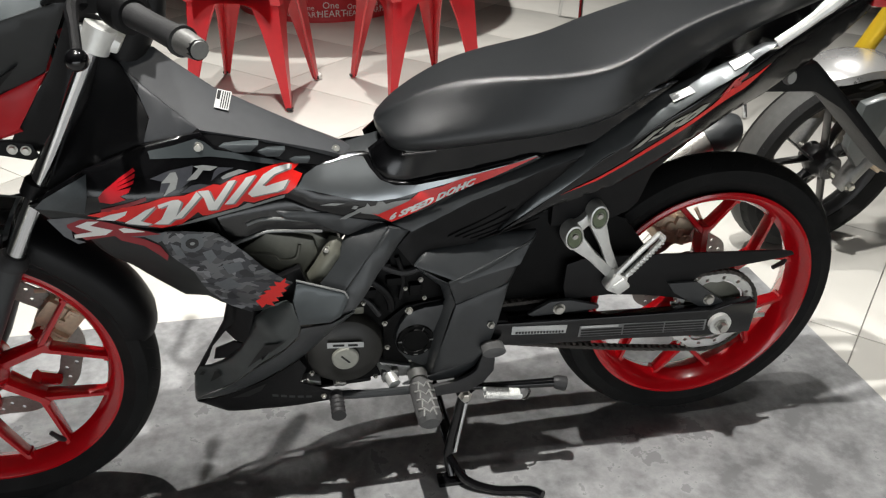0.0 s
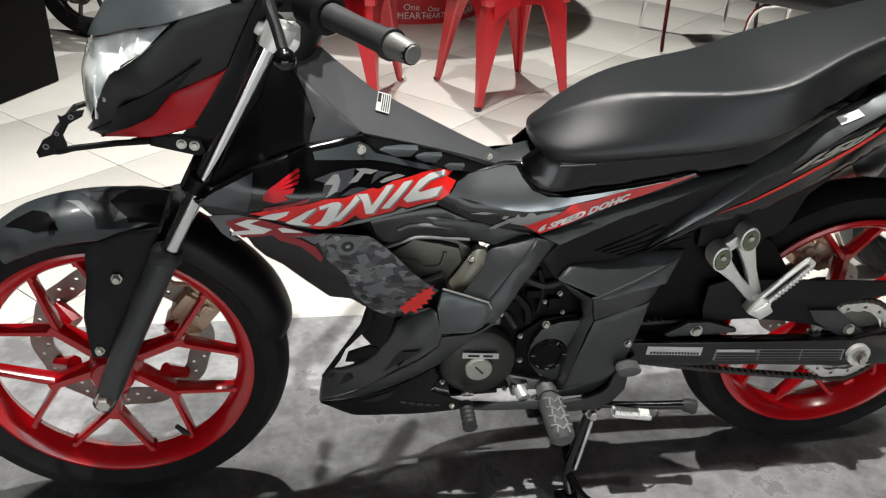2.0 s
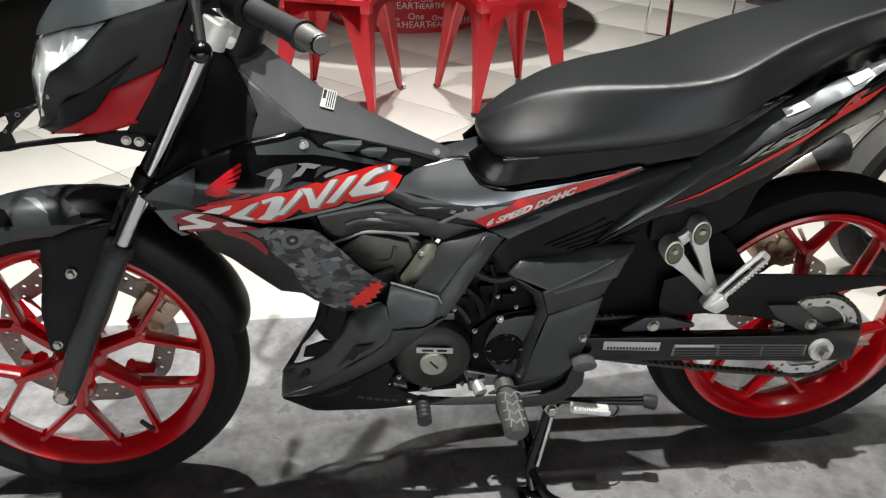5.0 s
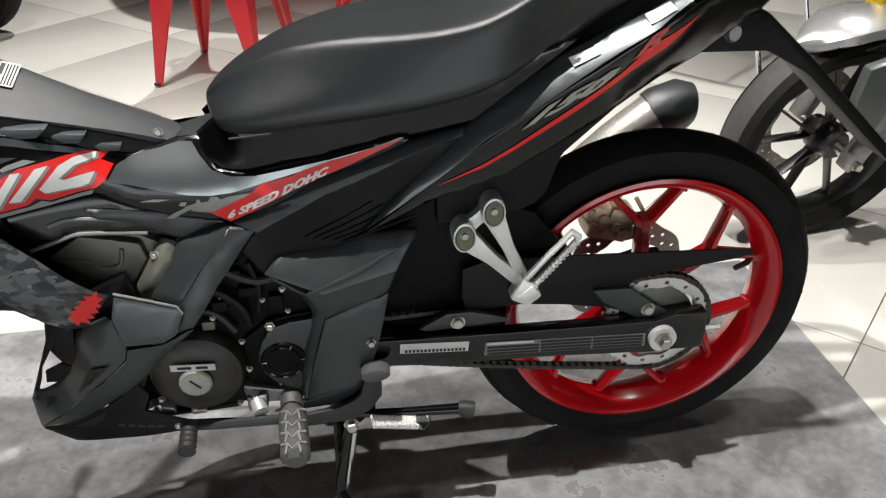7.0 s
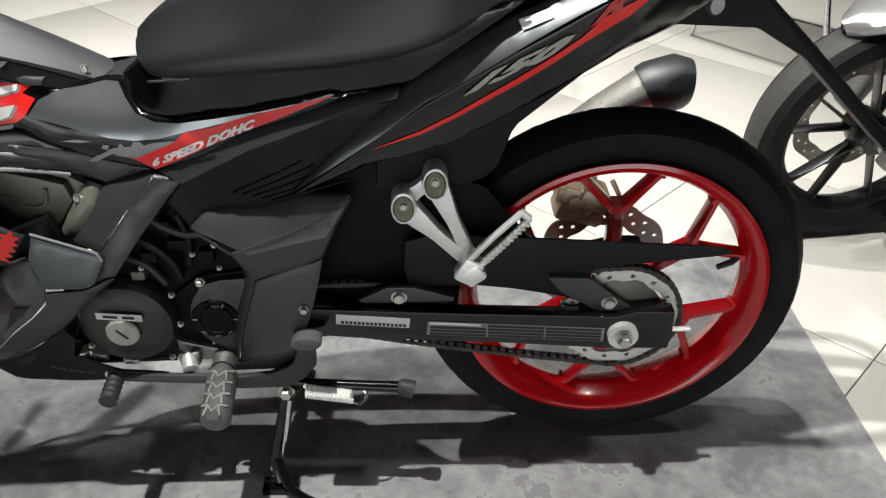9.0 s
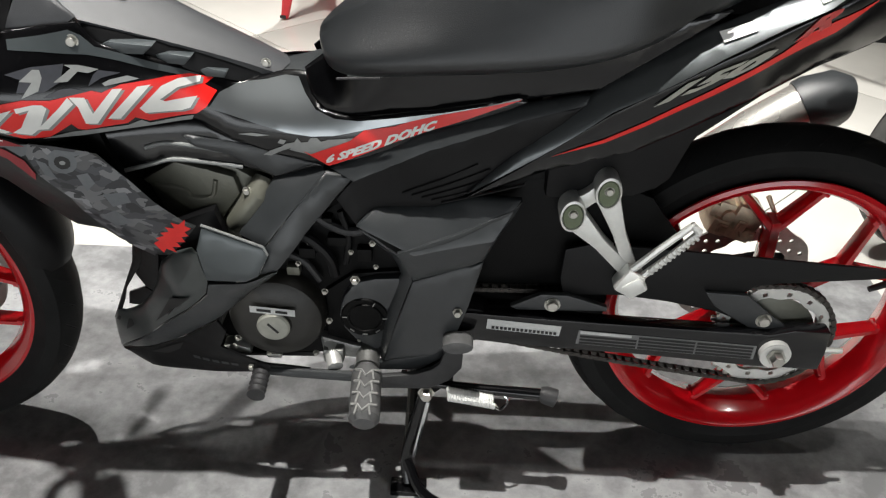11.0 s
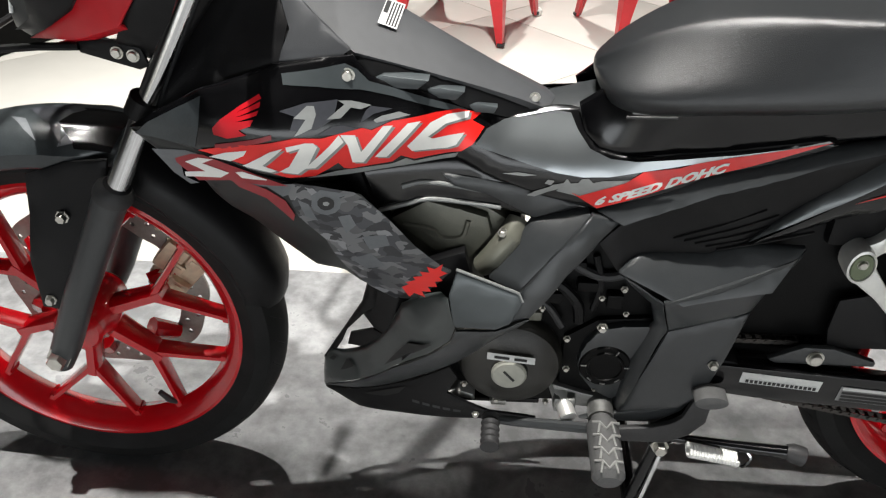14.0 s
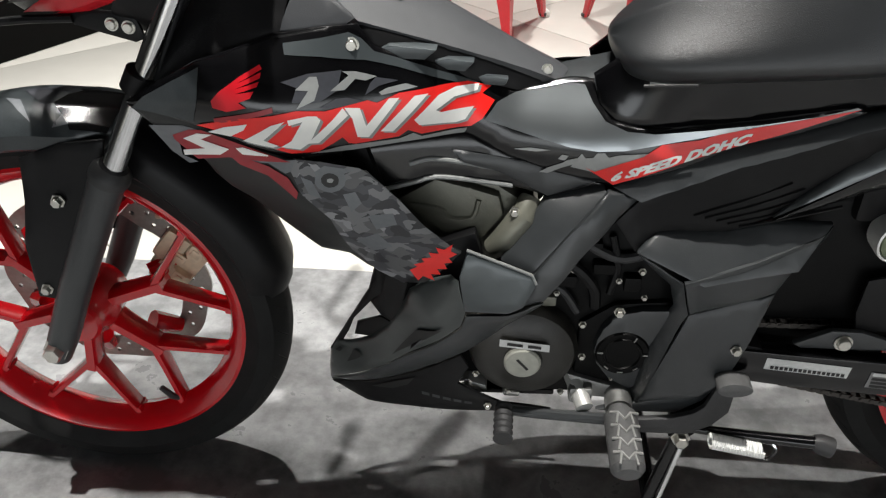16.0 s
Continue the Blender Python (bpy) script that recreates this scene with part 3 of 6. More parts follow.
part("brake_caliper", cm, None, bike, "bronze brake caliper", at=Matrix.Translation((RX - 0.047, 0.055, RZ + 0.118)) @ Matrix.Rotation(radians(18), 4, "Y") @ Matrix.Diagonal((0.82, 0.9, 0.86, 1)))
part("brake_caliper", cm, None, bike, "bronze brake caliper", at=Matrix.Translation((FX + 0.121, 0.062, FZ + 0.05)) @ Matrix.Rotation(radians(-50), 4, "Y"))

# front fork
for s in (-1, 1):
    leg = part("fork_leg", tube([(-0.514, s * 0.092, 0.533), (-0.52, s * 0.092, 0.522), (-0.587, s * 0.092, 0.382), (-0.625, s * 0.092, 0.295), (-0.641, s * 0.092, 0.262)], [0.0205, 0.0205, 0.0195, 0.019, 0.017], 20), MATTE, bike, "black lower fork leg")
    part("dust_seal", tube([(-0.5075, s * 0.092, 0.5425), (-0.511, s * 0.092, 0.5365), (-0.515, s * 0.092, 0.53), (-0.5175, s * 0.092, 0.525)], [0.0165, 0.0225, 0.0235, 0.0225], 20), RUBBER, leg)
    part("fork_tube", tube([(-0.347, s * 0.092, 0.852), (-0.514, s * 0.092, 0.53)], 0.0128, 20), CHROME, bike, "chromed fork tube")
    put_bolt(leg, FX, FZ + 0.001, 0.105 if s < 0 else -0.112, 1.9)
    part("clamp_ring", tube([(-0.4535, s * 0.092, 0.653), (-0.464, s * 0.092, 0.634)], 0.0175, 20), DARK, bike, "black lower fork clamp")
part("axle", tube([(FX, -0.103, FZ), (FX, 0.103, FZ)], 0.0085, 12), STEEL, bike)
part("lower_yoke", box(0.05, 0.165, 0.022, (-0.452, 0, 0.644), 0.007, rot=Matrix.Rotation(radians(-28), 4, "Y")), DARK, bike)
yoke = box(0.06, 0.2, 0.02, (0, 0, 0), 0.007)
for s in (-1, 1):
    tube([(0.0, s * 0.092, -0.016), (0, s * 0.092, 0.018)], 0.021, 20, yoke)
tube([(0.03, 0, -0.02), (0.03, 0, 0.03)], 0.02, 20, yoke)
part("top_yoke", yoke, ALU, bike, "cast aluminium top yoke", at=Matrix.Translation((-0.343, 0, 0.848)) @ Matrix.Rotation(radians(28), 4, "Y"))
part("steering_stem", tube([(-0.30, 0, 0.855), (-0.43, 0, 0.61)], 0.03, 16), DARK, bike)

# front mudguard
FENDER_RING = lambda drop: ((-1, drop), (-1.0, drop * 0.62), (-0.86, 0.016), (-0.45, 0.004), (0, 0.0), (0.45, 0.004), (0.86, 0.016), (1.0, drop * 0.62), (1, drop))


def fender_bm(a0, a1, radii, half, drop, n=22):
    bm = bmesh.new()
    rows = []
    for k in range(n + 1):
        t = k / n
        a = radians(a0 + (a1 - a0) * t)
        r = np.interp(t, [p[0] for p in radii], [p[1] for p in radii])
        hw = half * (0.55 + 0.45 * min(1, 4 * min(t, 1 - t) + 0.3))
        ring = []
        for s, d in FENDER_RING(drop):
            ring.append((r - d, s * hw, a))
        rows.append([bm.verts.new((FX + q * math.cos(b), y, FZ + q * math.sin(b))) for q, y, b in ring] + [bm.verts.new((FX + (q - 0.0035) * math.cos(b), y * 0.95, FZ + (q - 0.0035) * math.sin(b))) for q, y, b in reversed(ring)])
    m = len(rows[0])
    for p, q in zip(rows, rows[1:]):
        for k in range(m):
            bm.faces.new((p[k], p[(k + 1) % m], q[(k + 1) % m], q[k]))
    bm.faces.new(rows[0][::-1])
    bm.faces.new(rows[-1])
    return bm


fend = part("front_mudguard", fender_bm(68, 119, [(0, 0.327), (0.25, 0.311), (0.55, 0.304), (0.85, 0.299), (1, 0.293)], 0.062, 0.045), FENDER_PAINT, bike, "glossy gunmetal front mudguard")
part("rear_flap", fender_bm(9.5, 74, [(0, 0.283), (0.06, 0.295), (0.14, 0.303), (0.3, 0.306), (0.6, 0.303), (0.8, 0.308), (1, 0.314)], 0.05, 0.05), DARK, fend, "matte black mudguard tail")
def fender_patch(name, shapes, mat, drop=0.045, half=0.062):
    """Printed film on the front mudguard; points as (angle, side -1 to 1)."""
    ring = FENDER_RING(drop)
    bm = bmesh.new()
    for poly in shapes:
        v, faces, _ = fill([(a / 60, s) for a, s in poly], 0.06)
        vs = []
        for q, sd in v:
            a = q * 60
            r = np.interp((a - 68) / 51, (0, 0.25, 0.55, 0.85, 1), (0.327, 0.311, 0.304, 0.299, 0.293))
            d = np.interp(sd, [p[0] + 0.001 * k for k, p in enumerate(ring)], [p[1] for p in ring])
            vs.append(bm.verts.new((FX + (r - d + 0.0012) * math.cos(radians(a)), sd * half * 1.01, FZ + (r - d + 0.0012) * math.sin(radians(a)))))
        for f in faces:
            bm.faces.new([vs[k] for k in f])
    return part(name, bm, mat, fend)


fender_patch("black_graphic", [[(69, -0.92), (77, -0.92), (83, -0.4), (80, 0.2), (69, 0.1)]], BLACK_GLOSS)
fender_patch("black_graphic", [[(96, -0.95), (103, -0.9), (112, -0.5), (104, -0.3), (99, -0.55)]], BLACK_GLOSS)
fender_patch("camo_patch", [[(80, -0.9), (84, -0.55), (92, 0.05), (83, 0.35), (79, 0.1), (83, -0.35)]], CAMO_DARK)
fender_patch("camo_patch", [[(86, -0.85), (90, -0.6), (95, -0.2), (91, -0.3)]], CAMO_GREY)
fender_patch("camo_patch", [[(77.5, -0.85), (81, -0.9), (80, -0.65)]], CAMO_GREY)
stay, _ = panel("mudguard_stay", [(-0.632, 0.532, 0.066), (-0.58, 0.553, 0.067), (-0.525, 0.562, 0.07), (-0.545, 0.48, 0.075), (-0.575, 0.42, 0.08), (-0.617, 0.346, 0.086), (-0.646, 0.35, 0.086), (-0.648, 0.42, 0.08), (-0.636, 0.48, 0.073)], DARK, bike, label="black mudguard bracket")
put_bolt(stay, -0.592, 0.485, 0.078, 1.0)
put_bolt(stay, -0.632, 0.363, 0.087, 0.9)

# headlight and front cowl
vis, _ = panel("visor", [(-0.594, 0.822, 0.004), (-0.565, 0.868, 0.004), (-0.51, 0.925, 0.004), (-0.42, 0.955, 0.004), (-0.35, 0.955, 0.06), (-0.362, 0.905, 0.125), (-0.45, 0.882, 0.14), (-0.515, 0.862, 0.112), (-0.575, 0.836, 0.055)], WEDGE, bike, inner=[(-0.47, 0.915, 0.085)], label="slate grey headlight visor")
lamp_body, lw = panel("headlight", [(-0.594, 0.818, 0.004), (-0.575, 0.832, 0.055), (-0.515, 0.858, 0.11), (-0.462, 0.874, 0.135), (-0.502, 0.838, 0.138), (-0.545, 0.808, 0.125), (-0.567, 0.77, 0.1), (-0.588, 0.728, 0.072), (-0.612, 0.716, 0.004), (-0.61, 0.77, 0.004)], GLASS, bike, inner=[(-0.585, 0.78, 0.075)], thick=0.003, label="clear headlight lens over a bright reflector")
lamp_body.visible_shadow = False
refl, rw = panel("reflector", [(-0.59, 0.816, 0.003), (-0.573, 0.83, 0.05), (-0.514, 0.856, 0.104), (-0.466, 0.872, 0.13), (-0.503, 0.837, 0.132), (-0.546, 0.807, 0.119), (-0.567, 0.77, 0.094), (-0.588, 0.73, 0.066), (-0.609, 0.718, 0.003), (-0.606, 0.77, 0.003)], LENS, lamp_body, inner=[(-0.585, 0.78, 0.068), (-0.545, 0.825, 0.078), (-0.56, 0.8, 0.094)], thick=0.003)
for q, z0, z1 in ((-0.577, 0.738, 0.792), (-0.56, 0.768, 0.815), (-0.535, 0.812, 0.838), (-0.51, 0.835, 0.852)):
    part("reflector_rib", tube([(q, -rw(q, z0) - 0.001, z0), (q + 0.004, -rw(q + 0.004, z1) - 0.001, z1)], 0.0022, 6), LENS, lamp_body)
cowl, cw = panel("front_cowl", [(-0.604, 0.706, 0.045), (-0.588, 0.728, 0.075), (-0.567, 0.77, 0.103), (-0.545, 0.808, 0.128), (-0.502, 0.838, 0.141), (-0.45, 0.882, 0.142), (-0.362, 0.905, 0.128), (-0.385, 0.86, 0.125), (-0.407, 0.813, 0.122), (-0.474, 0.784, 0.127), (-0.5, 0.752, 0.115), (-0.54, 0.725, 0.088), (-0.584, 0.7, 0.055)], COWL, bike, inner=[(-0.5, 0.8, 0.14)], label="matte black front cowl")
blade, _ = panel("cowl_blade", [(-0.598, 0.708, 0.06), (-0.56, 0.733, 0.093), (-0.542, 0.765, 0.123), (-0.47, 0.805, 0.139), (-0.432, 0.83, 0.138), (-0.474, 0.787, 0.135), (-0.502, 0.752, 0.12), (-0.545, 0.724, 0.095)], DARK, cowl, label="satin black cowl blade")
redp, _ = panel("red_side_panel", [(-0.586, 0.698, 0.055), (-0.54, 0.726, 0.09), (-0.5, 0.753, 0.117), (-0.474, 0.785, 0.128), (-0.405, 0.815, 0.124), (-0.43, 0.775, 0.126), (-0.452, 0.742, 0.126), (-0.51, 0.718, 0.105)], RED_TRIM, bike, label="red front cowl trim")
panel("red_lower_trim", [(-0.54, 0.706, 0.085), (-0.452, 0.742, 0.122), (-0.45, 0.733, 0.11), (-0.53, 0.699, 0.075)], RED_TRIM, redp)
panel("cowl_inner", [(-0.52, 0.71, 0.06), (-0.475, 0.712, 0.092), (-0.458, 0.737, 0.112), (-0.405, 0.812, 0.11), (-0.362, 0.9, 0.11), (-0.33, 0.86, 0.07), (-0.37, 0.76, 0.085), (-0.42, 0.69, 0.08), (-0.47, 0.686, 0.06)], DARK, bike, label="black inner cowl")
# bracket for the plate under the lamp
ARM = [(-0.62, 0.742), (-0.608, 0.748), (-0.59, 0.751), (-0.594, 0.742), (-0.612, 0.732), (-0.622, 0.716), (-0.619, 0.702), (-0.623, 0.693), (-0.657, 0.685), (-0.659, 0.693), (-0.648, 0.71), (-0.632, 0.719), (-0.622, 0.73), (-0.624, 0.744)]
pl = part("plate_bracket", tube([(-0.515, -0.09, 0.706), (-0.56, -0.09, 0.7035), (-0.612, -0.09, 0.6975), (-0.63, -0.09, 0.693), (-0.65, -0.08, 0.689), (-0.655, 0.0, 0.688), (-0.65, 0.08, 0.689), (-0.63, 0.09, 0.693), (-0.515, 0.09, 0.706)], 0.0045, 8), DARK, bike, "black steel number plate bracket without a plate")
for s in (-1,):
    part("plate_arm", prism(ARM, s * 0.091 - 0.0015, s * 0.091 + 0.0015, 0.0005), DARK, pl)
    for hx, hz, hr in ((-0.608, 0.7415, 0.0036), (-0.629, 0.7185, 0.0028), (-0.6455, 0.701, 0.0042)):
        part("slot_ring", moved(lathe([(hr * 0.55, -0.0019), (hr, -0.0019), (hr, 0.0019), (hr * 0.55, 0.0019)], 14, closed=True), Matrix.Translation((hx, s * 0.091, hz))), LABEL_GREY, pl)
panel("bracket_plate", [(-0.517, 0.711, 0.09), (-0.49, 0.714, 0.091), (-0.453, 0.715, 0.092), (-0.445, 0.688, 0.092), (-0.455, 0.684, 0.092), (-0.516, 0.699, 0.09)], DARK, pl)
for bx, bz in ((-0.475, 0.7025), (-0.4585, 0.7)):
    put_bolt(pl, bx, bz, 0.094, 0.85, SCREW, "screw")

# handlebar, grips and levers
for s in (-1, 1):
    bar = part("handlebar", tube(curve_pts([(-0.31, s * 0.03, 0.885), (-0.318, s * 0.1, 0.905), (-0.3, s * 0.17, 0.906), (-0.2, s * 0.345, 0.905)], 5), 0.011, 12), DARK, bike)
    d = Vector((0.1, 0.175, -0.001)).normalized()
    g0 = Vector((-0.302, 0.165, 0.906))
    at = lambda q: tuple((g0 + d * q) * Vector((1, s, 1)))
    part("switch_box", tube([at(0.0), at(0.005), at(0.03), at(0.045), at(0.05)], [0.018, 0.024, 0.025, 0.024, 0.018], 16), DARK, bar)
    part("grip", tube([at(0.048), at(0.052), at(0.1), at(0.15), at(0.168), at(0.17)], [0.012, 0.0148, 0.0135, 0.014, 0.0148, 0.012], 20), RUBBER, bar, "black rubber grip")
    part("flange", tube([at(0.165), at(0.172)], 0.017, 20), RUBBER, bar)
    part("bar_end", tube([at(0.17), at(0.173), at(0.205), at(0.208)], [0.01, 0.014, 0.0115, 0.009], 20), ALU_DULL, bar, "grey metal bar end weight")
    lev = tube(curve_pts([(-0.335, s * 0.17, 0.912), (-0.345, s * 0.19, 0.913), (-0.335, s * 0.25, 0.9), (-0.327, s * 0.297, 0.888)], 5), [0.008] * 8 + [0.0062] * 8, 10)
    part("lever", lev, DARK, bar, "black hand lever")
    part("lever_ball", moved(lathe([(0, -0.0125), (0.006, -0.011), (0.011, -0.006), (0.0125, 0), (0.011, 0.006), (0.006, 0.011), (0, 0.0125)], 16), Matrix.Translation((-0.327, s * 0.302, 0.886))), BLACK_GLOSS, bar)
    part("lever_perch", box(0.035, 0.022, 0.022, (-0.322, s * 0.165, 0.91), 0.006), DARK, bar)
cab = tube(curve_pts([(-0.335, -0.165, 0.915), (-0.39, -0.12, 0.9), (-0.4, -0.06, 0.84), (-0.37, -0.03, 0.72)], 6), 0.0045, 8)
part("clutch_cable", cab, DARK, bike)
cab = tube(curve_pts([(-0.3, -0.12, 0.93), (-0.37, -0.07, 0.93), (-0.42, -0.03, 0.88), (-0.41, -0.02, 0.78)], 6), 0.005, 8)
part("brake_hose", cab, DARK, bike)
for q in ((-0.30, -0.03, 0.875), (-0.325, -0.06, 0.873)):
    part("handlebar_clamp", box(0.032, 0.024, 0.026, q, 0.006), ALU_DULL, bike)
part("ignition_lock", tube([(-0.285, 0, 0.85), (-0.28, 0, 0.885)], 0.02, 16), DARK, bike)

# centre console
LOW = [(-0.335, 0.795, 0.034), (-0.29, 0.752, 0.052), (-0.234, 0.708, 0.074), (-0.16, 0.684, 0.057), (-0.098, 0.663, 0.044), (-0.06, 0.649, 0.036), (-0.028, 0.636, 0.03)]
CREST = [(-0.288, 0.806), (-0.262, 0.783), (-0.214, 0.744), (-0.15, 0.708), (-0.09, 0.675), (-0.055, 0.656), (-0.018, 0.637)]


def console_bm():
    bm = bmesh.new()
    rows = []
    for (lx, lz, lw), (cx, cz) in zip(LOW, CREST):
        half = [(lx, lw * 0.93, lz - 0.012), (lx, lw, lz), (lx + 0.5 * (cx - lx), 0.5 * lw + 0.002, lz + 0.5 * (cz - lz)), (lx + 0.9 * (cx - lx), 0.12 * lw + 0.002, lz + 0.9 * (cz - lz) + 0.001)]
        ring = [(x, -w, z) for x, w, z in half] + [(cx, 0, cz)] + [(x, w, z) for x, w, z in reversed(half)]
        rows.append([bm.verts.new(q) for q in ring])
    for p, q in zip(rows, rows[1:]):
        for k in range(len(p) - 1):
            bm.faces.new((p[k], p[k + 1], q[k + 1], q[k]))
    return bm


def kw(x, z):
    zl, wl = (np.interp(x, [q[0] for q in LOW], [q[k] for q in LOW]) for k in (1, 2))
    zc = np.interp(x, [q[0] for q in CREST], [q[1] for q in CREST])
    return float(wl * (zc - z) / max(zc - zl, 0.004) + 0.003)


con = part("console", console_bm(), GREY_PANEL, bike, "matte grey centre console cover", 25)
side, sw = panel("console_side", [(-0.326, 0.788, 0.042), (-0.237, 0.711, 0.076), (-0.25, 0.702, 0.083), (-0.31, 0.7, 0.092), (-0.298, 0.73, 0.078), (-0.31, 0.76, 0.06)], GREY_PANEL, bike, label="matte grey console flank")
panel("knee_shield", [(-0.395, 0.84, 0.045), (-0.33, 0.795, 0.04), (-0.3, 0.735, 0.074), (-0.308, 0.7, 0.093), (-0.385, 0.674, 0.105), (-0.45, 0.635, 0.1), (-0.42, 0.72, 0.06)], DARK, bike, label="black inner leg shield")
LB = Matrix.Translation((-0.201, 0, 0.7305)) @ Matrix.Rotation(radians(22), 4, "Y")
quad = lambda x0, x1, z0, z1: [tuple((LB @ Vector((x, 0, z))).xz) for x, z in ((x0, z0), (x1, z0), (x1, z1), (x0, z1))]
decal("warning_label", [quad(-0.0105, 0.0105, -0.0085, 0.0085)], kw, LABEL, con, 0.0045)
decal("label_print", [quad(-0.0095, -0.0045, -0.0005, 0.0078)] + [quad(-0.0025 + 0.0032 * k, -0.0008 + 0.0032 * k, -0.0075, 0.0078) for k in range(4)], kw, PRINT_SHADE_DARK, con, 0.0052)
put_bolt(con, -0.042, 0.6465, 0.026, 0.75, SCREW, "screw")
ventc, vw = panel("vent_cover", [(-0.236, 0.707, 0.072), (-0.16, 0.684, 0.055), (-0.1, 0.663, 0.042), (-0.03, 0.636, 0.029), (-0.012, 0.636, 0.033), (-0.07, 0.628, 0.043), (-0.16, 0.655, 0.064), (-0.22, 0.678, 0.078)], DARK, bike, label="black vented console edge")
for out, d in (([(-0.217, 0.68), (-0.2034, 0.6855), (-0.1556, 0.6825), (-0.1675, 0.672), (-0.199, 0.672)], 0.072), ([(-0.159, 0.666), (-0.145, 0.6685), (-0.1183, 0.6655), (-0.128, 0.655), (-0.1544, 0.657)], 0.057), ([(-0.115, 0.6455), (-0.105, 0.648), (-0.0825, 0.6445), (-0.0863, 0.637), (-0.1072, 0.637)], 0.046)):
    part("fin", prism(out, -d - 0.006, -d + 0.012, 0.0012), WEDGE, ventc)
part("spine", tube([(-0.05, 0, 0.59), (0.06, 0, 0.61), (0.3, 0, 0.64)], 0.03, 14), DARK, bike)
part("spine_cover", prism([(-0.06, 0.628), (-0.02, 0.636), (0.01, 0.644), (0.04, 0.652), (0.05, 0.6), (-0.06, 0.59)], -0.034, 0.034, 0.008), MATTE, bike, "matte black saddle between console and seat")

# upper shroud running back under the seat
up, uw = panel("upper_shroud", [(-0.464, 0.634, 0.124), (-0.43, 0.655, 0.124), (-0.388, 0.678, 0.12), (-0.313, 0.7, 0.1), (-0.267, 0.706, 0.092), (-0.234, 0.708, 0.085), (-0.217, 0.685, 0.083), (-0.162, 0.665, 0.07), (-0.114, 0.643, 0.05), (-0.07, 0.63, 0.04), (-0.018, 0.64, 0.032), (0.007, 0.641, 0.034), (0.013, 0.622, 0.05), (0.027, 0.608, 0.064), (0.055, 0.604, 0.072), (0.09, 0.607, 0.077), (0.169, 0.624, 0.087), (0.259, 0.647, 0.097), (0.266, 0.643, 0.099), (0.158, 0.589, 0.088), (0.035, 0.537, 0.075), (-0.027, 0.548, 0.072), (-0.079, 0.565, 0.069), (-0.124, 0.589, 0.067), (-0.191, 0.586, 0.092), (-0.249, 0.585, 0.116), (-0.296, 0.58, 0.129), (-0.378, 0.61, 0.13)], BLACK_GLOSS, bike, inner=[(-0.32, 0.65, 0.137), (-0.26, 0.64, 0.12), (-0.17, 0.622, 0.086), (-0.1, 0.606, 0.065), (-0.05, 0.6, 0.064), (-0.01, 0.595, 0.068), (0.0, 0.572, 0.075), (0.05, 0.575, 0.08), (-0.38, 0.64, 0.134)], label="gunmetal and black shroud with red and white graphics", step=0.011)
# gunmetal area of the waist, with its bright sheen put into the colour
decal("gunmetal_waist", [[(-0.0931, 0.6203), (-0.0741, 0.6275), (-0.0407, 0.632), (-0.018, 0.637), (-0.002, 0.636), (0.0065, 0.622), (0.0205, 0.607), (0.0433, 0.6), (0.0719, 0.6005), (0.12, 0.609), (0.169, 0.6205), (0.25, 0.6425), (0.158, 0.6125), (0.101, 0.5969), (0.0423, 0.5807), (0.0162, 0.5772), (-0.0138, 0.5798), (-0.0382, 0.5852), (-0.0748, 0.5943), (-0.1054, 0.6043)]], uw, WAIST_SHEEN, up, 0.0007, 0.009)
put_bolt(up, -0.238, 0.69, 0.092, 0.95, SCREW, "screw")

# lower shroud and belly
low, dw = panel("lower_shroud", [(-0.463, 0.631, 0.123), (-0.42, 0.622, 0.127), (-0.377, 0.608, 0.131), (-0.294, 0.58, 0.135), (-0.223, 0.57, 0.131), (-0.187, 0.529, 0.13), (-0.159, 0.491, 0.128), (-0.124, 0.472, 0.124), (-0.164, 0.421, 0.112), (-0.184, 0.411, 0.1), (-0.234, 0.427, 0.09), (-0.253, 0.44, 0.088), (-0.285, 0.447, 0.09), (-0.305, 0.466, 0.093), (-0.352, 0.512, 0.098), (-0.375, 0.529, 0.101), (-0.39, 0.547, 0.104), (-0.398, 0.563, 0.107), (-0.418, 0.583, 0.11), (-0.44, 0.602, 0.115)], COWL, bike, inner=[(-0.3, 0.54, 0.133), (-0.23, 0.5, 0.13)], label="black shroud with grey camouflage print", step=0.011)
inn, iw = panel("inner_cover", [(-0.3, 0.575, 0.112), (-0.252, 0.578, 0.098), (-0.192, 0.582, 0.08), (-0.124, 0.588, 0.066), (-0.079, 0.565, 0.066), (-0.026, 0.546, 0.066), (0.03, 0.535, 0.066), (-0.03, 0.513, 0.067), (-0.05, 0.521, 0.067), (-0.07, 0.526, 0.068), (-0.11, 0.532, 0.071), (-0.155, 0.538, 0.077), (-0.19, 0.53, 0.085), (-0.215, 0.524, 0.092), (-0.235, 0.548, 0.096)], BLACK_GLOSS, bike, label="black glossy inner frame cover")
# silver colour on these two ribs paints the highlights in the gloss
for pts in ([(-0.184, 0.556), (-0.162, 0.5605), (-0.13, 0.556), (-0.09, 0.5485)], [(-0.212, 0.5285), (-0.18, 0.5345), (-0.155, 0.5395), (-0.115, 0.5345), (-0.072, 0.5285)]):
    part("cover_rib", tube(curve_pts([(x, -iw(x, z) - 0.0008, z) for x, z in pts], 4), 0.0028, 8), SILVER_DECAL, inn)
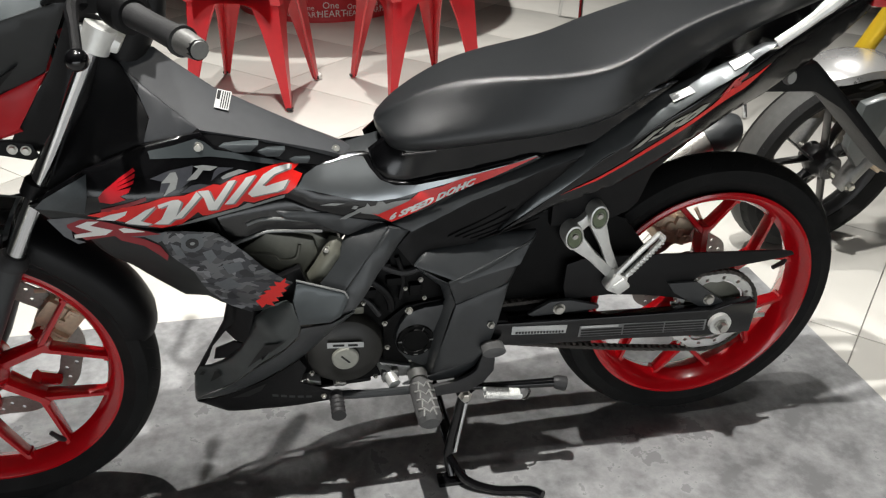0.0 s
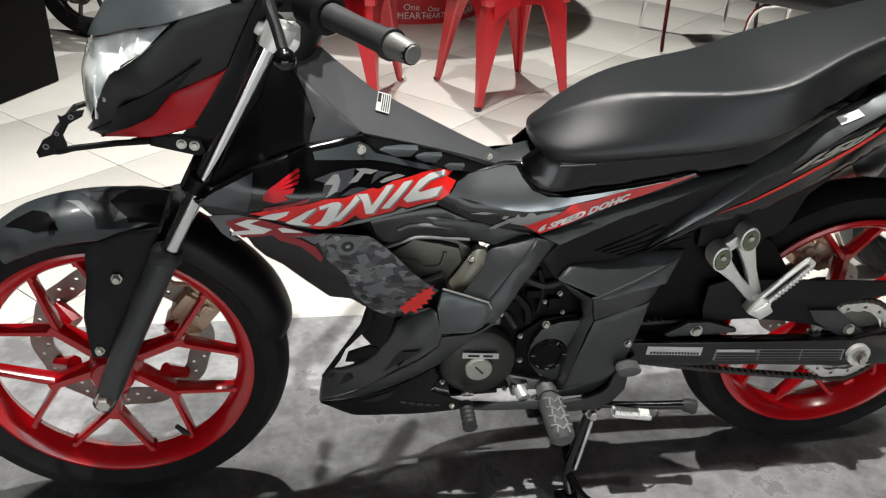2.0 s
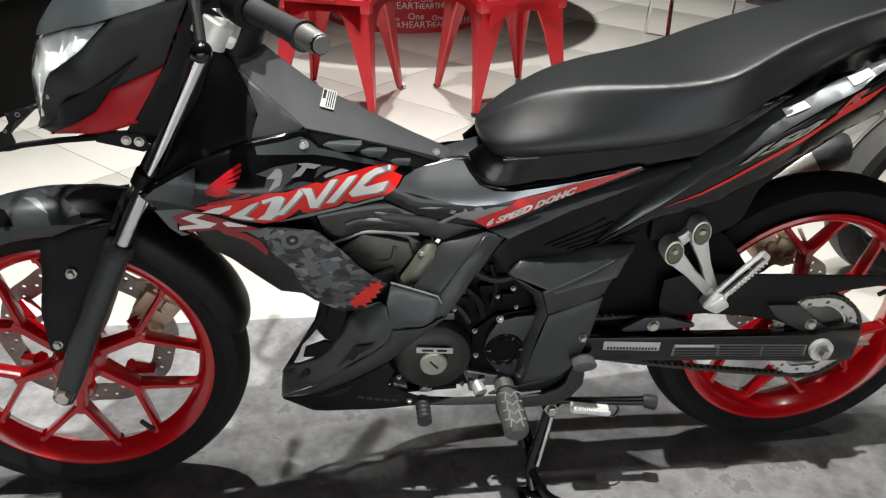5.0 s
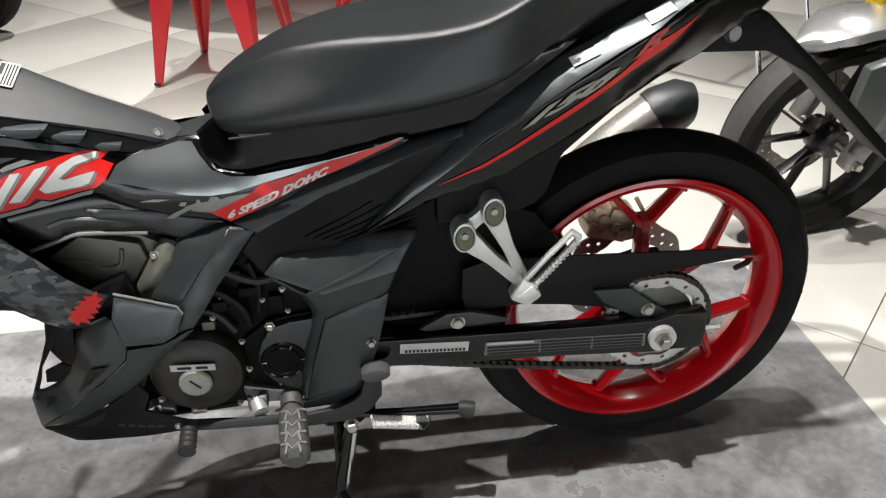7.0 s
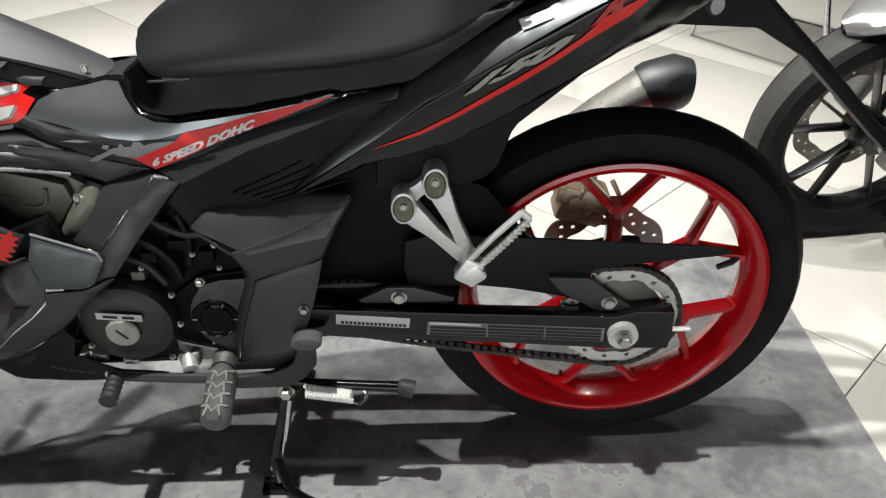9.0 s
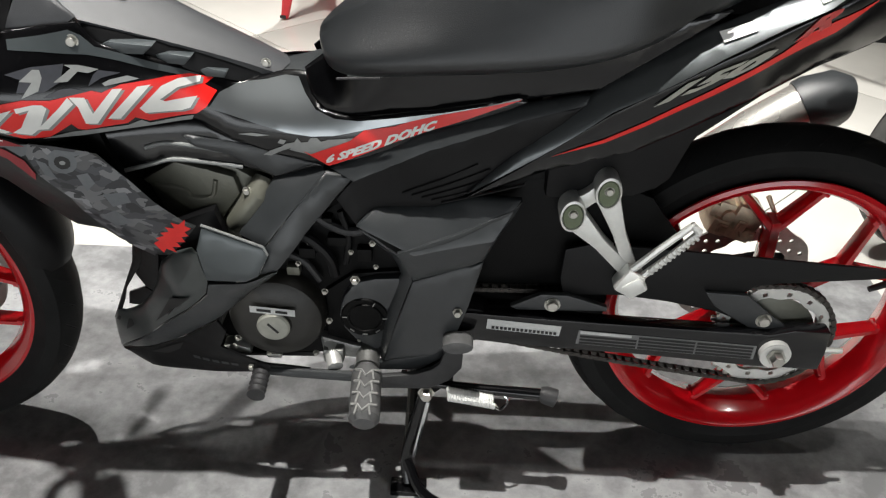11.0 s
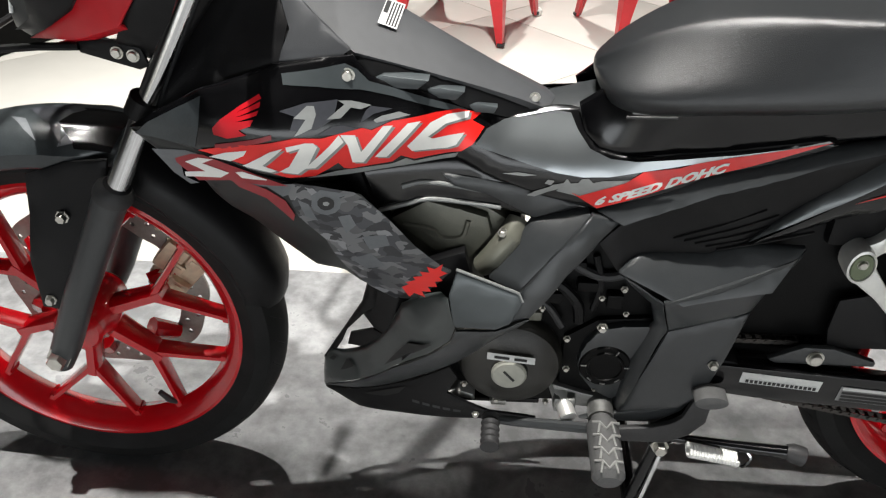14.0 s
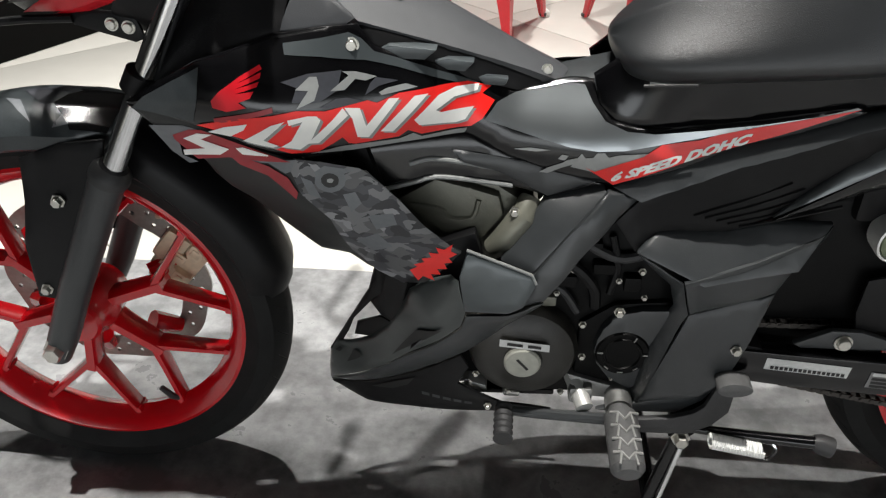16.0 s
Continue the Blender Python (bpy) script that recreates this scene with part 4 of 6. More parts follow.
panel("frame_strip", [(-0.142, 0.571, 0.071), (-0.06, 0.558, 0.069), (0.018, 0.538, 0.071), (-0.033, 0.517, 0.07), (-0.088, 0.546, 0.072), (-0.126, 0.557, 0.076)], MATTE, inn, thick=0.003)
wedge, _ = panel("shroud_wedge", [(-0.117, 0.471, 0.122), (-0.044, 0.442, 0.121), (-0.04, 0.431, 0.122), (-0.053, 0.405, 0.129), (-0.069, 0.397, 0.131), (-0.118, 0.397, 0.131), (-0.125, 0.442, 0.129)], WEDGE, bike, label="slate grey satin shroud wedge", thick=0.006)
# pale line paints the light caught along the wedge's upper edge
part("edge_trim", tube([(-0.118, -0.12, 0.474), (-0.08, -0.1195, 0.459), (-0.045, -0.119, 0.4445), (-0.04, -0.12, 0.433)], 0.0018, 6), SILVER_DECAL, wedge)
bel, bw = panel("belly_pan", [(-0.308, 0.172, 0.008), (-0.306, 0.2, 0.014), (-0.301, 0.237, 0.022), (-0.288, 0.262, 0.034), (-0.27, 0.272, 0.047), (-0.25, 0.29, 0.062), (-0.236, 0.303, 0.071), (-0.214, 0.331, 0.083), (-0.199, 0.36, 0.092), (-0.184, 0.4, 0.1), (-0.164, 0.42, 0.108), (-0.135, 0.437, 0.12), (-0.126, 0.434, 0.128), (-0.117, 0.394, 0.131), (-0.122, 0.375, 0.13), (-0.149, 0.344, 0.122), (-0.194, 0.3, 0.1), (-0.243, 0.245, 0.07)], BELLY, bike, inner=[(-0.165, 0.385, 0.12), (-0.22, 0.3, 0.086)], label="satin charcoal belly pan with slots painted as dark shade", step=0.01, both=False)
# flat dark film paints the shade in the pan's slots
for slot in ([(-0.2065, 0.3), (-0.19, 0.328), (-0.1745, 0.355), (-0.143, 0.368), (-0.156, 0.354), (-0.17, 0.3375)], [(-0.274, 0.24), (-0.263, 0.268), (-0.256, 0.272), (-0.252, 0.265), (-0.262, 0.253)], [(-0.292, 0.247), (-0.284, 0.259), (-0.279, 0.26), (-0.284, 0.25)]):
    decal("vent_slot", [slot], bw, PRINT_SHADE_DARK, bel, 0.004)
part("slot_blade", prism([(-0.182, 0.326), (-0.17, 0.341), (-0.155, 0.352), (-0.157, 0.347), (-0.17, 0.335)], -bw(-0.17, 0.338) - 0.0055, -bw(-0.17, 0.338) + 0.004, 0.001), MATTE, bel)
# added dark plates behind the seams, so that no bright floor shows through
part("inner_duct", prism([(-0.207, 0.38), (-0.2, 0.42), (-0.17, 0.45), (-0.11, 0.475), (-0.095, 0.42), (-0.14, 0.38), (-0.18, 0.366)], -0.086, -0.07, 0.003), DARK, bel)
part("inner_duct", prism([(-0.36, 0.588), (-0.26, 0.575), (-0.25, 0.545), (-0.34, 0.548)], -0.1, -0.088, 0.003), DARK, bike)
# open frame between the belly pan and the shroud
lean_in = lambda x, z: (x, z, 0.03 + 0.667 * (x + 0.29))
panel("scoop_frame", [lean_in(*q) for q in ((-0.302, 0.236), (-0.288, 0.266), (-0.238, 0.372), (-0.224, 0.43), (-0.204, 0.43), (-0.216, 0.378), (-0.234, 0.358), (-0.2615, 0.313), (-0.27, 0.288), (-0.282, 0.262))], DARK, bel, both=False, label="black scoop frame")
panel("scoop_frame", [lean_in(*q) for q in ((-0.224, 0.43), (-0.183, 0.425), (-0.196, 0.362), (-0.204, 0.339), (-0.222, 0.341), (-0.236, 0.354), (-0.224, 0.379))], DARK, bel, both=False)
panel("scoop_frame", [lean_in(*q) for q in ((-0.257, 0.309), (-0.224, 0.337), (-0.206, 0.338), (-0.199, 0.344), (-0.212, 0.322), (-0.236, 0.299), (-0.262, 0.287))], DARK, bel, both=False)
panel("belly_flank", [(-0.307, 0.17, 0.009), (-0.243, 0.243, 0.072), (-0.194, 0.298, 0.102), (-0.149, 0.342, 0.124), (-0.121, 0.372, 0.131), (-0.116, 0.391, 0.132), (-0.069, 0.394, 0.131), (-0.053, 0.4, 0.129), (-0.03, 0.406, 0.121), (-0.062, 0.378, 0.119), (-0.115, 0.318, 0.106), (-0.183, 0.257, 0.08), (-0.25, 0.205, 0.046)], MATTE, bike, label="matte black belly pan flank", both=False)
bl, blw = panel("belly_lower", [(-0.306, 0.166, 0.008), (-0.25, 0.203, 0.047), (-0.183, 0.255, 0.082), (-0.122, 0.31, 0.106), (-0.112, 0.29, 0.104), (-0.125, 0.257, 0.098), (-0.068, 0.222, 0.092), (-0.005, 0.21, 0.086), (-0.06, 0.197, 0.08), (-0.09, 0.193, 0.078), (-0.19, 0.176, 0.06), (-0.252, 0.161, 0.038)], DARK, bike, label="black lower belly pan")
part("belly_floor", prism([(-0.2, 0.2), (0.0, 0.208), (0.0, 0.216), (-0.2, 0.208)], -0.055, 0.055, 0.002), DARK, bike)
# the shade of the lower recess, painted on as dark film
decal("recess", [[(-0.242, 0.203), (-0.21, 0.229), (-0.18, 0.252), (-0.19, 0.232), (-0.212, 0.213)]], blw, PRINT_SHADE_DARK, bl, 0.0024)
tagged(decal("raised_word_bar", [[(-0.172 + 0.014 * k, 0.2235 - 0.0008 * k), (-0.162 + 0.014 * k, 0.2231 - 0.0008 * k), (-0.162 + 0.014 * k, 0.2161 - 0.0008 * k), (-0.172 + 0.014 * k, 0.2165 - 0.0008 * k)] for k in range(5)], blw, MATTE, bl, 0.001), kind="stuff")
put_bolt(bl, -0.086, 0.219, 0.094, 0.6)
part("radiator", box(0.03, 0.2, 0.17, (-0.215, 0.0, 0.5), 0.006, rot=Matrix.Rotation(radians(-18), 4, "Y")), ENGINE, bike, "black radiator")

# frame covers
beam, gw = panel("frame_cover", [(0.026, 0.534, 0.07), (-0.036, 0.513, 0.068), (-0.08, 0.446, 0.096), (-0.046, 0.438, 0.111), (-0.01, 0.485, 0.1), (0.03, 0.53, 0.082)], MATTE, bike, label="matte charcoal frame cover", thick=0.006)
panel("frame_cover_edge", [(0.031, 0.533, 0.084), (-0.009, 0.485, 0.103), (-0.044, 0.438, 0.114), (-0.041, 0.428, 0.116), (-0.053, 0.402, 0.122), (-0.03, 0.408, 0.119), (0.007, 0.458, 0.104), (0.044, 0.503, 0.088), (0.066, 0.526, 0.08)], MATTE, bike, inner=[(-0.012, 0.448, 0.114), (0.02, 0.5, 0.1)], label="matte charcoal frame cover edge", thick=0.008)
strip, _ = panel("side_strip", [(0.036, 0.535, 0.076), (0.144, 0.592, 0.087), (0.258, 0.637, 0.096), (0.334, 0.655, 0.1), (0.33, 0.645, 0.106), (0.261, 0.624, 0.108), (0.158, 0.579, 0.102), (0.066, 0.526, 0.091)], MATTE, bike, label="matte charcoal side strip", thick=0.008)
rear_c, hw = panel("side_cover_upper", [(0.066, 0.526, 0.086), (0.158, 0.579, 0.098), (0.261, 0.622, 0.103), (0.33, 0.643, 0.102), (0.32, 0.632, 0.101), (0.263, 0.575, 0.097), (0.2, 0.515, 0.093), (0.166, 0.494, 0.088), (0.088, 0.482, 0.084), (0.068, 0.462, 0.09), (0.043, 0.497, 0.086)], DARK, bike, inner=[(0.12, 0.53, 0.085), (0.22, 0.58, 0.094)], label="matte black side cover")
for k in range(5):
    a, b2 = Vector((0.125 + 0.012 * k, 0, 0.51 - 0.002 * k)), Vector((0.215 + 0.014 * k, 0, 0.56 - 0.006 * k))
    part("cover_rib", tube([(q.x, -hw(q.x, q.z) - 0.0005, q.z) for q in (a, (a + b2) / 2, b2)], 0.0018, 6), DARK, rear_c)
panel("side_cover_top", [(0.069, 0.467, 0.1), (0.09, 0.487, 0.086), (0.166, 0.495, 0.084), (0.207, 0.508, 0.086), (0.271, 0.51, 0.09), (0.239, 0.463, 0.115), (0.142, 0.442, 0.123)], MATTE, bike, label="matte charcoal side cover facet", thick=0.006)
panel("side_cover_middle", [(0.121, 0.4435, 0.1225), (0.19, 0.468, 0.113), (0.264, 0.5, 0.097), (0.272, 0.507, 0.09), (0.25, 0.462, 0.09), (0.23, 0.4185, 0.094), (0.14, 0.383, 0.096)], MATTE, bike, label="matte charcoal side cover facet turned down", thick=0.006)
hl, _ = panel("side_cover_lower", [(0.14, 0.3815, 0.096), (0.23, 0.417, 0.094), (0.214, 0.35, 0.101), (0.195, 0.287, 0.104), (0.171, 0.262, 0.102), (0.1, 0.238, 0.092), (0.118, 0.31, 0.1)], MATTE, bike, label="matte charcoal lower side cover")
panel("side_cover_edge", [(0.069, 0.466, 0.1), (0.12, 0.4425, 0.122), (0.139, 0.382, 0.095), (0.117, 0.31, 0.099), (0.099, 0.237, 0.091), (0.091, 0.237, 0.07), (0.103, 0.32, 0.078), (0.124, 0.385, 0.084), (0.112, 0.425, 0.098)], MATTE, bike, label="matte charcoal side cover edge")
put_bolt(hl, 0.2, 0.341, 0.104, 0.8)
sb, sbw = panel("under_seat", [(0.006, 0.648, 0.04), (0.014, 0.622, 0.052), (0.03, 0.606, 0.062), (0.06, 0.6, 0.068), (0.1, 0.604, 0.07), (0.259, 0.643, 0.092), (0.345, 0.662, 0.098), (0.395, 0.7, 0.1), (0.47, 0.755, 0.098), (0.42, 0.745, 0.1), (0.3, 0.705, 0.1), (0.2, 0.69, 0.094), (0.09, 0.678, 0.078), (0.035, 0.672, 0.045)], BLACK_GLOSS, bike, inner=[(0.08, 0.63, 0.072), (0.2, 0.655, 0.088)], label="glossy black under-seat moulding")
part("moulding_line", tube([(x, -sbw(x, z) - 0.0008, z) for x, z in ((0.06, 0.652), (0.1, 0.66), (0.18, 0.674), (0.26, 0.688))], 0.0016, 6), SILVER_DECAL, sb)

# added filler that keeps the gap between the frame covers dark
part("frame_plate", prism([(-0.04, 0.495), (0.02, 0.548), (0.12, 0.575), (0.2, 0.6), (0.2, 0.52), (0.1, 0.49), (0.0, 0.46)], -0.058, -0.05, 0.002), ENGINE, bike, "added dark plate closing the gap behind the frame covers")

# seat
def seat_bm():
    st = [  # x, top z, top half, bulge half, bulge z, low z
        (0.02, 0.684, 0.006, 0.01, 0.68, 0.675), (0.028, 0.692, 0.016, 0.045, 0.677, 0.661), (0.04, 0.703, 0.024, 0.07, 0.674, 0.652), (0.065, 0.72, 0.033, 0.086, 0.676, 0.651), (0.1, 0.738, 0.042, 0.096, 0.68, 0.655),
        (0.14, 0.753, 0.055, 0.103, 0.686, 0.661), (0.2, 0.764, 0.074, 0.109, 0.692, 0.667), (0.27, 0.769, 0.094, 0.115, 0.7, 0.675), (0.33, 0.778, 0.108, 0.12, 0.712, 0.688), (0.375, 0.794, 0.116, 0.123, 0.729, 0.705),
        (0.42, 0.814, 0.1, 0.102, 0.748, 0.722), (0.48, 0.838, 0.084, 0.084, 0.778, 0.752), (0.56, 0.862, 0.071, 0.071, 0.82, 0.797), (0.64, 0.881, 0.064, 0.064, 0.847, 0.831), (0.72, 0.898, 0.06, 0.06, 0.874, 0.858), (0.745, 0.894, 0.044, 0.044, 0.882, 0.87)]
    bm = bmesh.new()
    rows = []
    for x, tz, th, bw_, bz, lz in st:
        half = [(0.0, tz + 0.003), (th * 0.5, tz + 0.0025), (th * 0.9, tz + 0.002), (th, tz), (th + 0.06 * (bw_ - th) + 0.0035, tz - 0.006), (th + 0.45 * (bw_ - th) + 0.003, bz + 0.55 * (tz - bz)), (bw_ - 0.001, bz + 0.14 * (tz - bz)), (bw_ + 0.001, bz - 0.1 * (tz - bz)), (bw_ * 0.95, bz - 0.55 * (bz - lz)), (bw_ * 0.84, lz), (bw_ * 0.5, lz - 0.002), (0, lz - 0.003)]
        ring = [(-y, z) for y, z in half] + [(y, z) for y, z in half[-2:0:-1]]
        rows.append([bm.verts.new((x, y, z)) for y, z in ring])
    m = len(rows[0])
    for p, q in zip(rows, rows[1:]):
        for k in range(m):
            bm.faces.new((p[k], p[(k + 1) % m], q[(k + 1) % m], q[k]))
    bm.faces.new(rows[0][::-1])
    bm.faces.new(rows[-1])
    return bm


seat = part("seat", seat_bm(), SEAT, bike, "black vinyl two-step seat", 70)
sub = seat.modifiers.new("round", "SUBSURF")
sub.levels = sub.render_levels = 2
part("seat_foot", tube([(0.05, -0.087, 0.657), (0.1, -0.097, 0.664)], 0.0015, 8), RUBBER, seat)

# tail
tl, tw = panel("tail_top", [(0.203, 0.52, 0.1), (0.262, 0.582, 0.1), (0.32, 0.639, 0.092), (0.387, 0.69, 0.086), (0.453, 0.728, 0.08), (0.54, 0.766, 0.077), (0.62, 0.8, 0.074), (0.645, 0.806, 0.092), (0.57, 0.764, 0.103), (0.47, 0.708, 0.11), (0.36, 0.64, 0.11), (0.27, 0.57, 0.108)], GUNMETAL, bike, inner=[(0.5, 0.735, 0.094), (0.58, 0.774, 0.09), (0.42, 0.693, 0.099)], label="glossy gunmetal tail panel")
tb_, tbw = panel("tail_side", [(0.204, 0.517, 0.101), (0.27, 0.567, 0.107), (0.36, 0.637, 0.109), (0.47, 0.705, 0.11), (0.57, 0.761, 0.103), (0.645, 0.803, 0.092), (0.72, 0.842, 0.076), (0.79, 0.868, 0.058), (0.83, 0.875, 0.045), (0.80, 0.83, 0.045), (0.711, 0.758, 0.055), (0.64, 0.712, 0.062), (0.588, 0.69, 0.072), (0.479, 0.627, 0.086), (0.4, 0.585, 0.09), (0.289, 0.553, 0.097)], BLACK_GLOSS, bike, inner=[(0.5, 0.69, 0.102), (0.6, 0.74, 0.092), (0.4, 0.63, 0.101)], label="glossy black tail flank with red stripe")
decal("red_stripe", [[(0.297, 0.58), (0.3568, 0.6035), (0.3985, 0.6262), (0.4658, 0.6694), (0.5314, 0.7142), (0.5558, 0.7384), (0.6012, 0.7635), (0.6204, 0.776), (0.5822, 0.7371), (0.5333, 0.7062), (0.4671, 0.6608), (0.3988, 0.6197), (0.3568, 0.5977)]], tbw, RED, tb_, 0.0012)
lettering("lettering", "150", 0.396, 0.6455, 26, 0.013, tbw, CAP_METAL, tb_, 0.7, 0.0025, 4.2, "pale lettering")
lettering("lettering", "R", 0.54, 0.728, 30, 0.014, tbw, RED_RIM, tb_, 0.7, 0.002, 2.9, "red lettering")
for sx, sz in ((0.482, 0.731), (0.575, 0.7765)):
    decal("paper_sticker", [[(sx - 0.019, sz - 0.0015), (sx + 0.013, sz + 0.011), (sx + 0.019, sz + 0.005), (sx - 0.0145, sz - 0.0095)]], tw, PAPER, tl, 0.004, label="white paper sticker")
grab = tube(curve_pts([(0.625, -0.09, 0.805), (0.66, -0.098, 0.835), (0.72, -0.1, 0.885), (0.79, -0.08, 0.92), (0.83, 0, 0.93)], 4), [0.008] * 6 + [0.011] * 11, 10)
gr = part("grab_rail", grab, ALU, bike, "silver cast grab rail")
mirrored(gr)
part("tail_lamp", box(0.05, 0.11, 0.05, (0.825, 0, 0.865), 0.015), RED_RIM, bike, "red tail lamp")
hug = prism([(0.6, 0.74), (0.74, 0.755), (0.822, 0.683), (0.978, 0.536), (0.972, 0.52), (0.81, 0.668), (0.747, 0.704), (0.65, 0.708), (0.56, 0.675)], -0.045, 0.045, 0.006)
part("rear_mudguard", hug, DARK, bike, "matte black rear mudguard")
part("indicator_socket", lathe([(0.0, -0.006), (0.008, -0.006), (0.011, 0), (0.011, 0.012), (0, 0.012)], 16), ALU_DULL, bike, at=Matrix.Translation((0.69, -0.05, 0.735)) @ Matrix.Diagonal((1, 1, 1.25, 1)))
part("inner_fender", prism([(0.3, 0.5), (0.41, 0.508), (0.437, 0.52), (0.452, 0.535), (0.47, 0.59), (0.56, 0.67), (0.6, 0.7), (0.45, 0.7), (0.3, 0.62)], -0.07, 0.07, 0.01), DARK, bike)
part("subframe", prism([(0.2, 0.5), (0.3, 0.56), (0.4, 0.58), (0.4, 0.54), (0.36, 0.47), (0.3, 0.4), (0.24, 0.36), (0.21, 0.4)], -0.055, 0.055, 0.006), ENGINE, bike)
part("shock_absorber", tube([(0.3, 0, 0.56), (0.24, 0, 0.36)], 0.028, 14), DARK, bike)

# added filler that keeps the space behind chain and side cover dark
part("inner_plate", prism([(0.2, 0.295), (0.36, 0.295), (0.38, 0.335), (0.46, 0.37), (0.5, 0.42), (0.44, 0.5), (0.36, 0.53), (0.28, 0.52), (0.2, 0.45)], -0.056, -0.046, 0.003), ENGINE, bike, "added dark plate closing the gap behind the chain")
# swing arm, chain and guard
arm = part("swing_arm", prism([(0.19, 0.335), (0.35, 0.327), (0.62, 0.317), (0.653, 0.326), (0.703, 0.325), (0.705, 0.29), (0.703, 0.258), (0.61, 0.26), (0.456, 0.272), (0.266, 0.282), (0.19, 0.29)], -0.095, -0.072, 0.004), BLACK_GLOSS, bike, "black box-section swing arm")
part("swing_arm", prism([(0.19, 0.335), (0.35, 0.327), (0.62, 0.317), (0.653, 0.326), (0.703, 0.325), (0.705, 0.29), (0.703, 0.258), (0.61, 0.26), (0.456, 0.272), (0.266, 0.282), (0.19, 0.29)], 0.072, 0.095, 0.004), BLACK_GLOSS, bike)
part("cross_tube", tube([(0.22, -0.09, 0.31), (0.22, 0.09, 0.31)], 0.028, 14), DARK, bike)
flat = lambda x, z: 0.095
decal("number_label", [[(0.241, 0.326), (0.341, 0.318), (0.339, 0.301), (0.24, 0.309)]], flat, LABEL, arm, 0.0008, label="silver label with a printed code")
tagged(decal("label_bar", [[(0.247 + k * 0.0056, 0.3148 - k * 0.00045), (0.251 + k * 0.0056, 0.3145 - k * 0.00045), (0.251 + k * 0.0056, 0.3095 - k * 0.00045), (0.247 + k * 0.0056, 0.3098 - k * 0.00045)] for k in range(16)], flat, PRINT_SHADE_DARK, arm, 0.0014), kind="stuff")
decal("info_label", [[(0.365, 0.313), (0.609, 0.298), (0.609, 0.274), (0.363, 0.289)]], flat, LABEL_GREY, arm, 0.0008, label="dark label with grey print")
decal("label_header", [[(0.367, 0.3126), (0.437, 0.3083), (0.437, 0.3035), (0.367, 0.3078)]], flat, LABEL, arm, 0.002)
tagged(decal("label_bar", [[(0.3675 + c * 0.08, 0.3105 - c * 0.0049 - r * 0.0056), (0.445 + c * 0.08, 0.3058 - c * 0.0049 - r * 0.0056), (0.445 + c * 0.08, 0.3018 - c * 0.0049 - r * 0.0056), (0.3675 + c * 0.08, 0.3065 - c * 0.0049 - r * 0.0056)] for c in range(3) for r in range(4) if c or r], flat, PRINT_SHADE_DARK, arm, 0.0014), kind="stuff")
put_bolt(arm, RX, RZ - 0.004, 0.108, 1.5)
part("axle_washer", moved(lathe([(0, -0.104), (0.021, -0.104), (0.021, -0.094), (0, -0.094)], 24), Matrix.Translation((RX, 0, RZ - 0.004))), ALU, arm)
part("chain_adjuster", tube([(0.69, -0.084, 0.286), (0.732, -0.084, 0.286)], 0.004, 8), STEEL, arm)
part("axle", tube([(RX, -0.1, RZ), (RX, 0.11, RZ)], 0.009, 12), STEEL, bike)
GUARD = [(0.3349, 0.43), (0.373, 0.441), (0.5427, 0.4315), (0.74, 0.4195), (0.764, 0.4145), (0.7695, 0.408), (0.75, 0.4035), (0.6262, 0.39), (0.5903, 0.3834), (0.5792, 0.3707), (0.5878, 0.366), (0.6605, 0.308), (0.6266, 0.3075), (0.5489, 0.3386), (0.4832, 0.3517), (0.419, 0.3596), (0.34, 0.3571), (0.3332, 0.385)]
guard = part("chain_guard", prism(GUARD, -0.076, -0.071, 0.002), DARK, bike, "matte black chain guard")
part("guard_brace", prism([(0.5258, 0.3747), (0.5822, 0.3726), (0.62, 0.342), (0.6586, 0.3125), (0.5952, 0.3185), (0.5433, 0.3514)], -0.082, -0.0755, 0.002), MATTE, guard)
part("guard_plate", prism([(0.27, 0.34), (0.31, 0.362), (0.345, 0.362), (0.4, 0.345), (0.4, 0.338), (0.28, 0.335)], -0.085, -0.076, 0.002), MATTE, guard)
put_bolt(guard, 0.326, 0.347, 0.087, 1.35, SCREW, "screw")
put_bolt(guard, 0.613, 0.332, 0.083, 1.35, SCREW, "screw")
sp_ob = part("sprocket", moved(disc_bm(0.066, 0.083, -0.063, 14, (0.4,), 0.006), Matrix()), ALU, bike, "steel rear sprocket", at=Matrix.Translation((RX, 0, RZ)))
tooth = bmesh.new()
for k in range(42):
    box(0.007, 0.005, 0.007, (0.0845 * math.cos(2 * math.pi * k / 42), -0.063, 0.0845 * math.sin(2 * math.pi * k / 42)), 0.0015, tooth)
part("teeth", tooth, STEEL, sp_ob)
part("sprocket_hub", lathe([(0.02, -0.068), (0.045, -0.066), (0.063, -0.06), (0.058, -0.05), (0.02, -0.05)], 32, closed=True), ENGINE_GREY, sp_ob)
chain_path = [Vector((RX + 0.087 * math.cos(radians(a)), -0.063, RZ + 0.087 * math.sin(radians(a)))) for a in range(-92, 96, 8)]
chain_path += [Vector((RX - 0.02 - 0.42 * k / 20, -0.063, RZ + 0.0865 - 0.026 * k / 20 - 0.006 * math.sin(math.pi * k / 20))) for k in range(1, 21)]
chain_path += [Vector((0.19 + 0.034 * math.cos(radians(a)), -0.063, 0.313 + 0.034 * math.sin(radians(a)))) for a in range(100, 262, 16)]
chain_path += [Vector((0.2 + 0.435 * k / 20, -0.063, 0.279 - 0.074 * k / 20 - 0.005 * math.sin(math.pi * k / 20))) for k in range(0, 21)]
link_bm = bmesh.new()
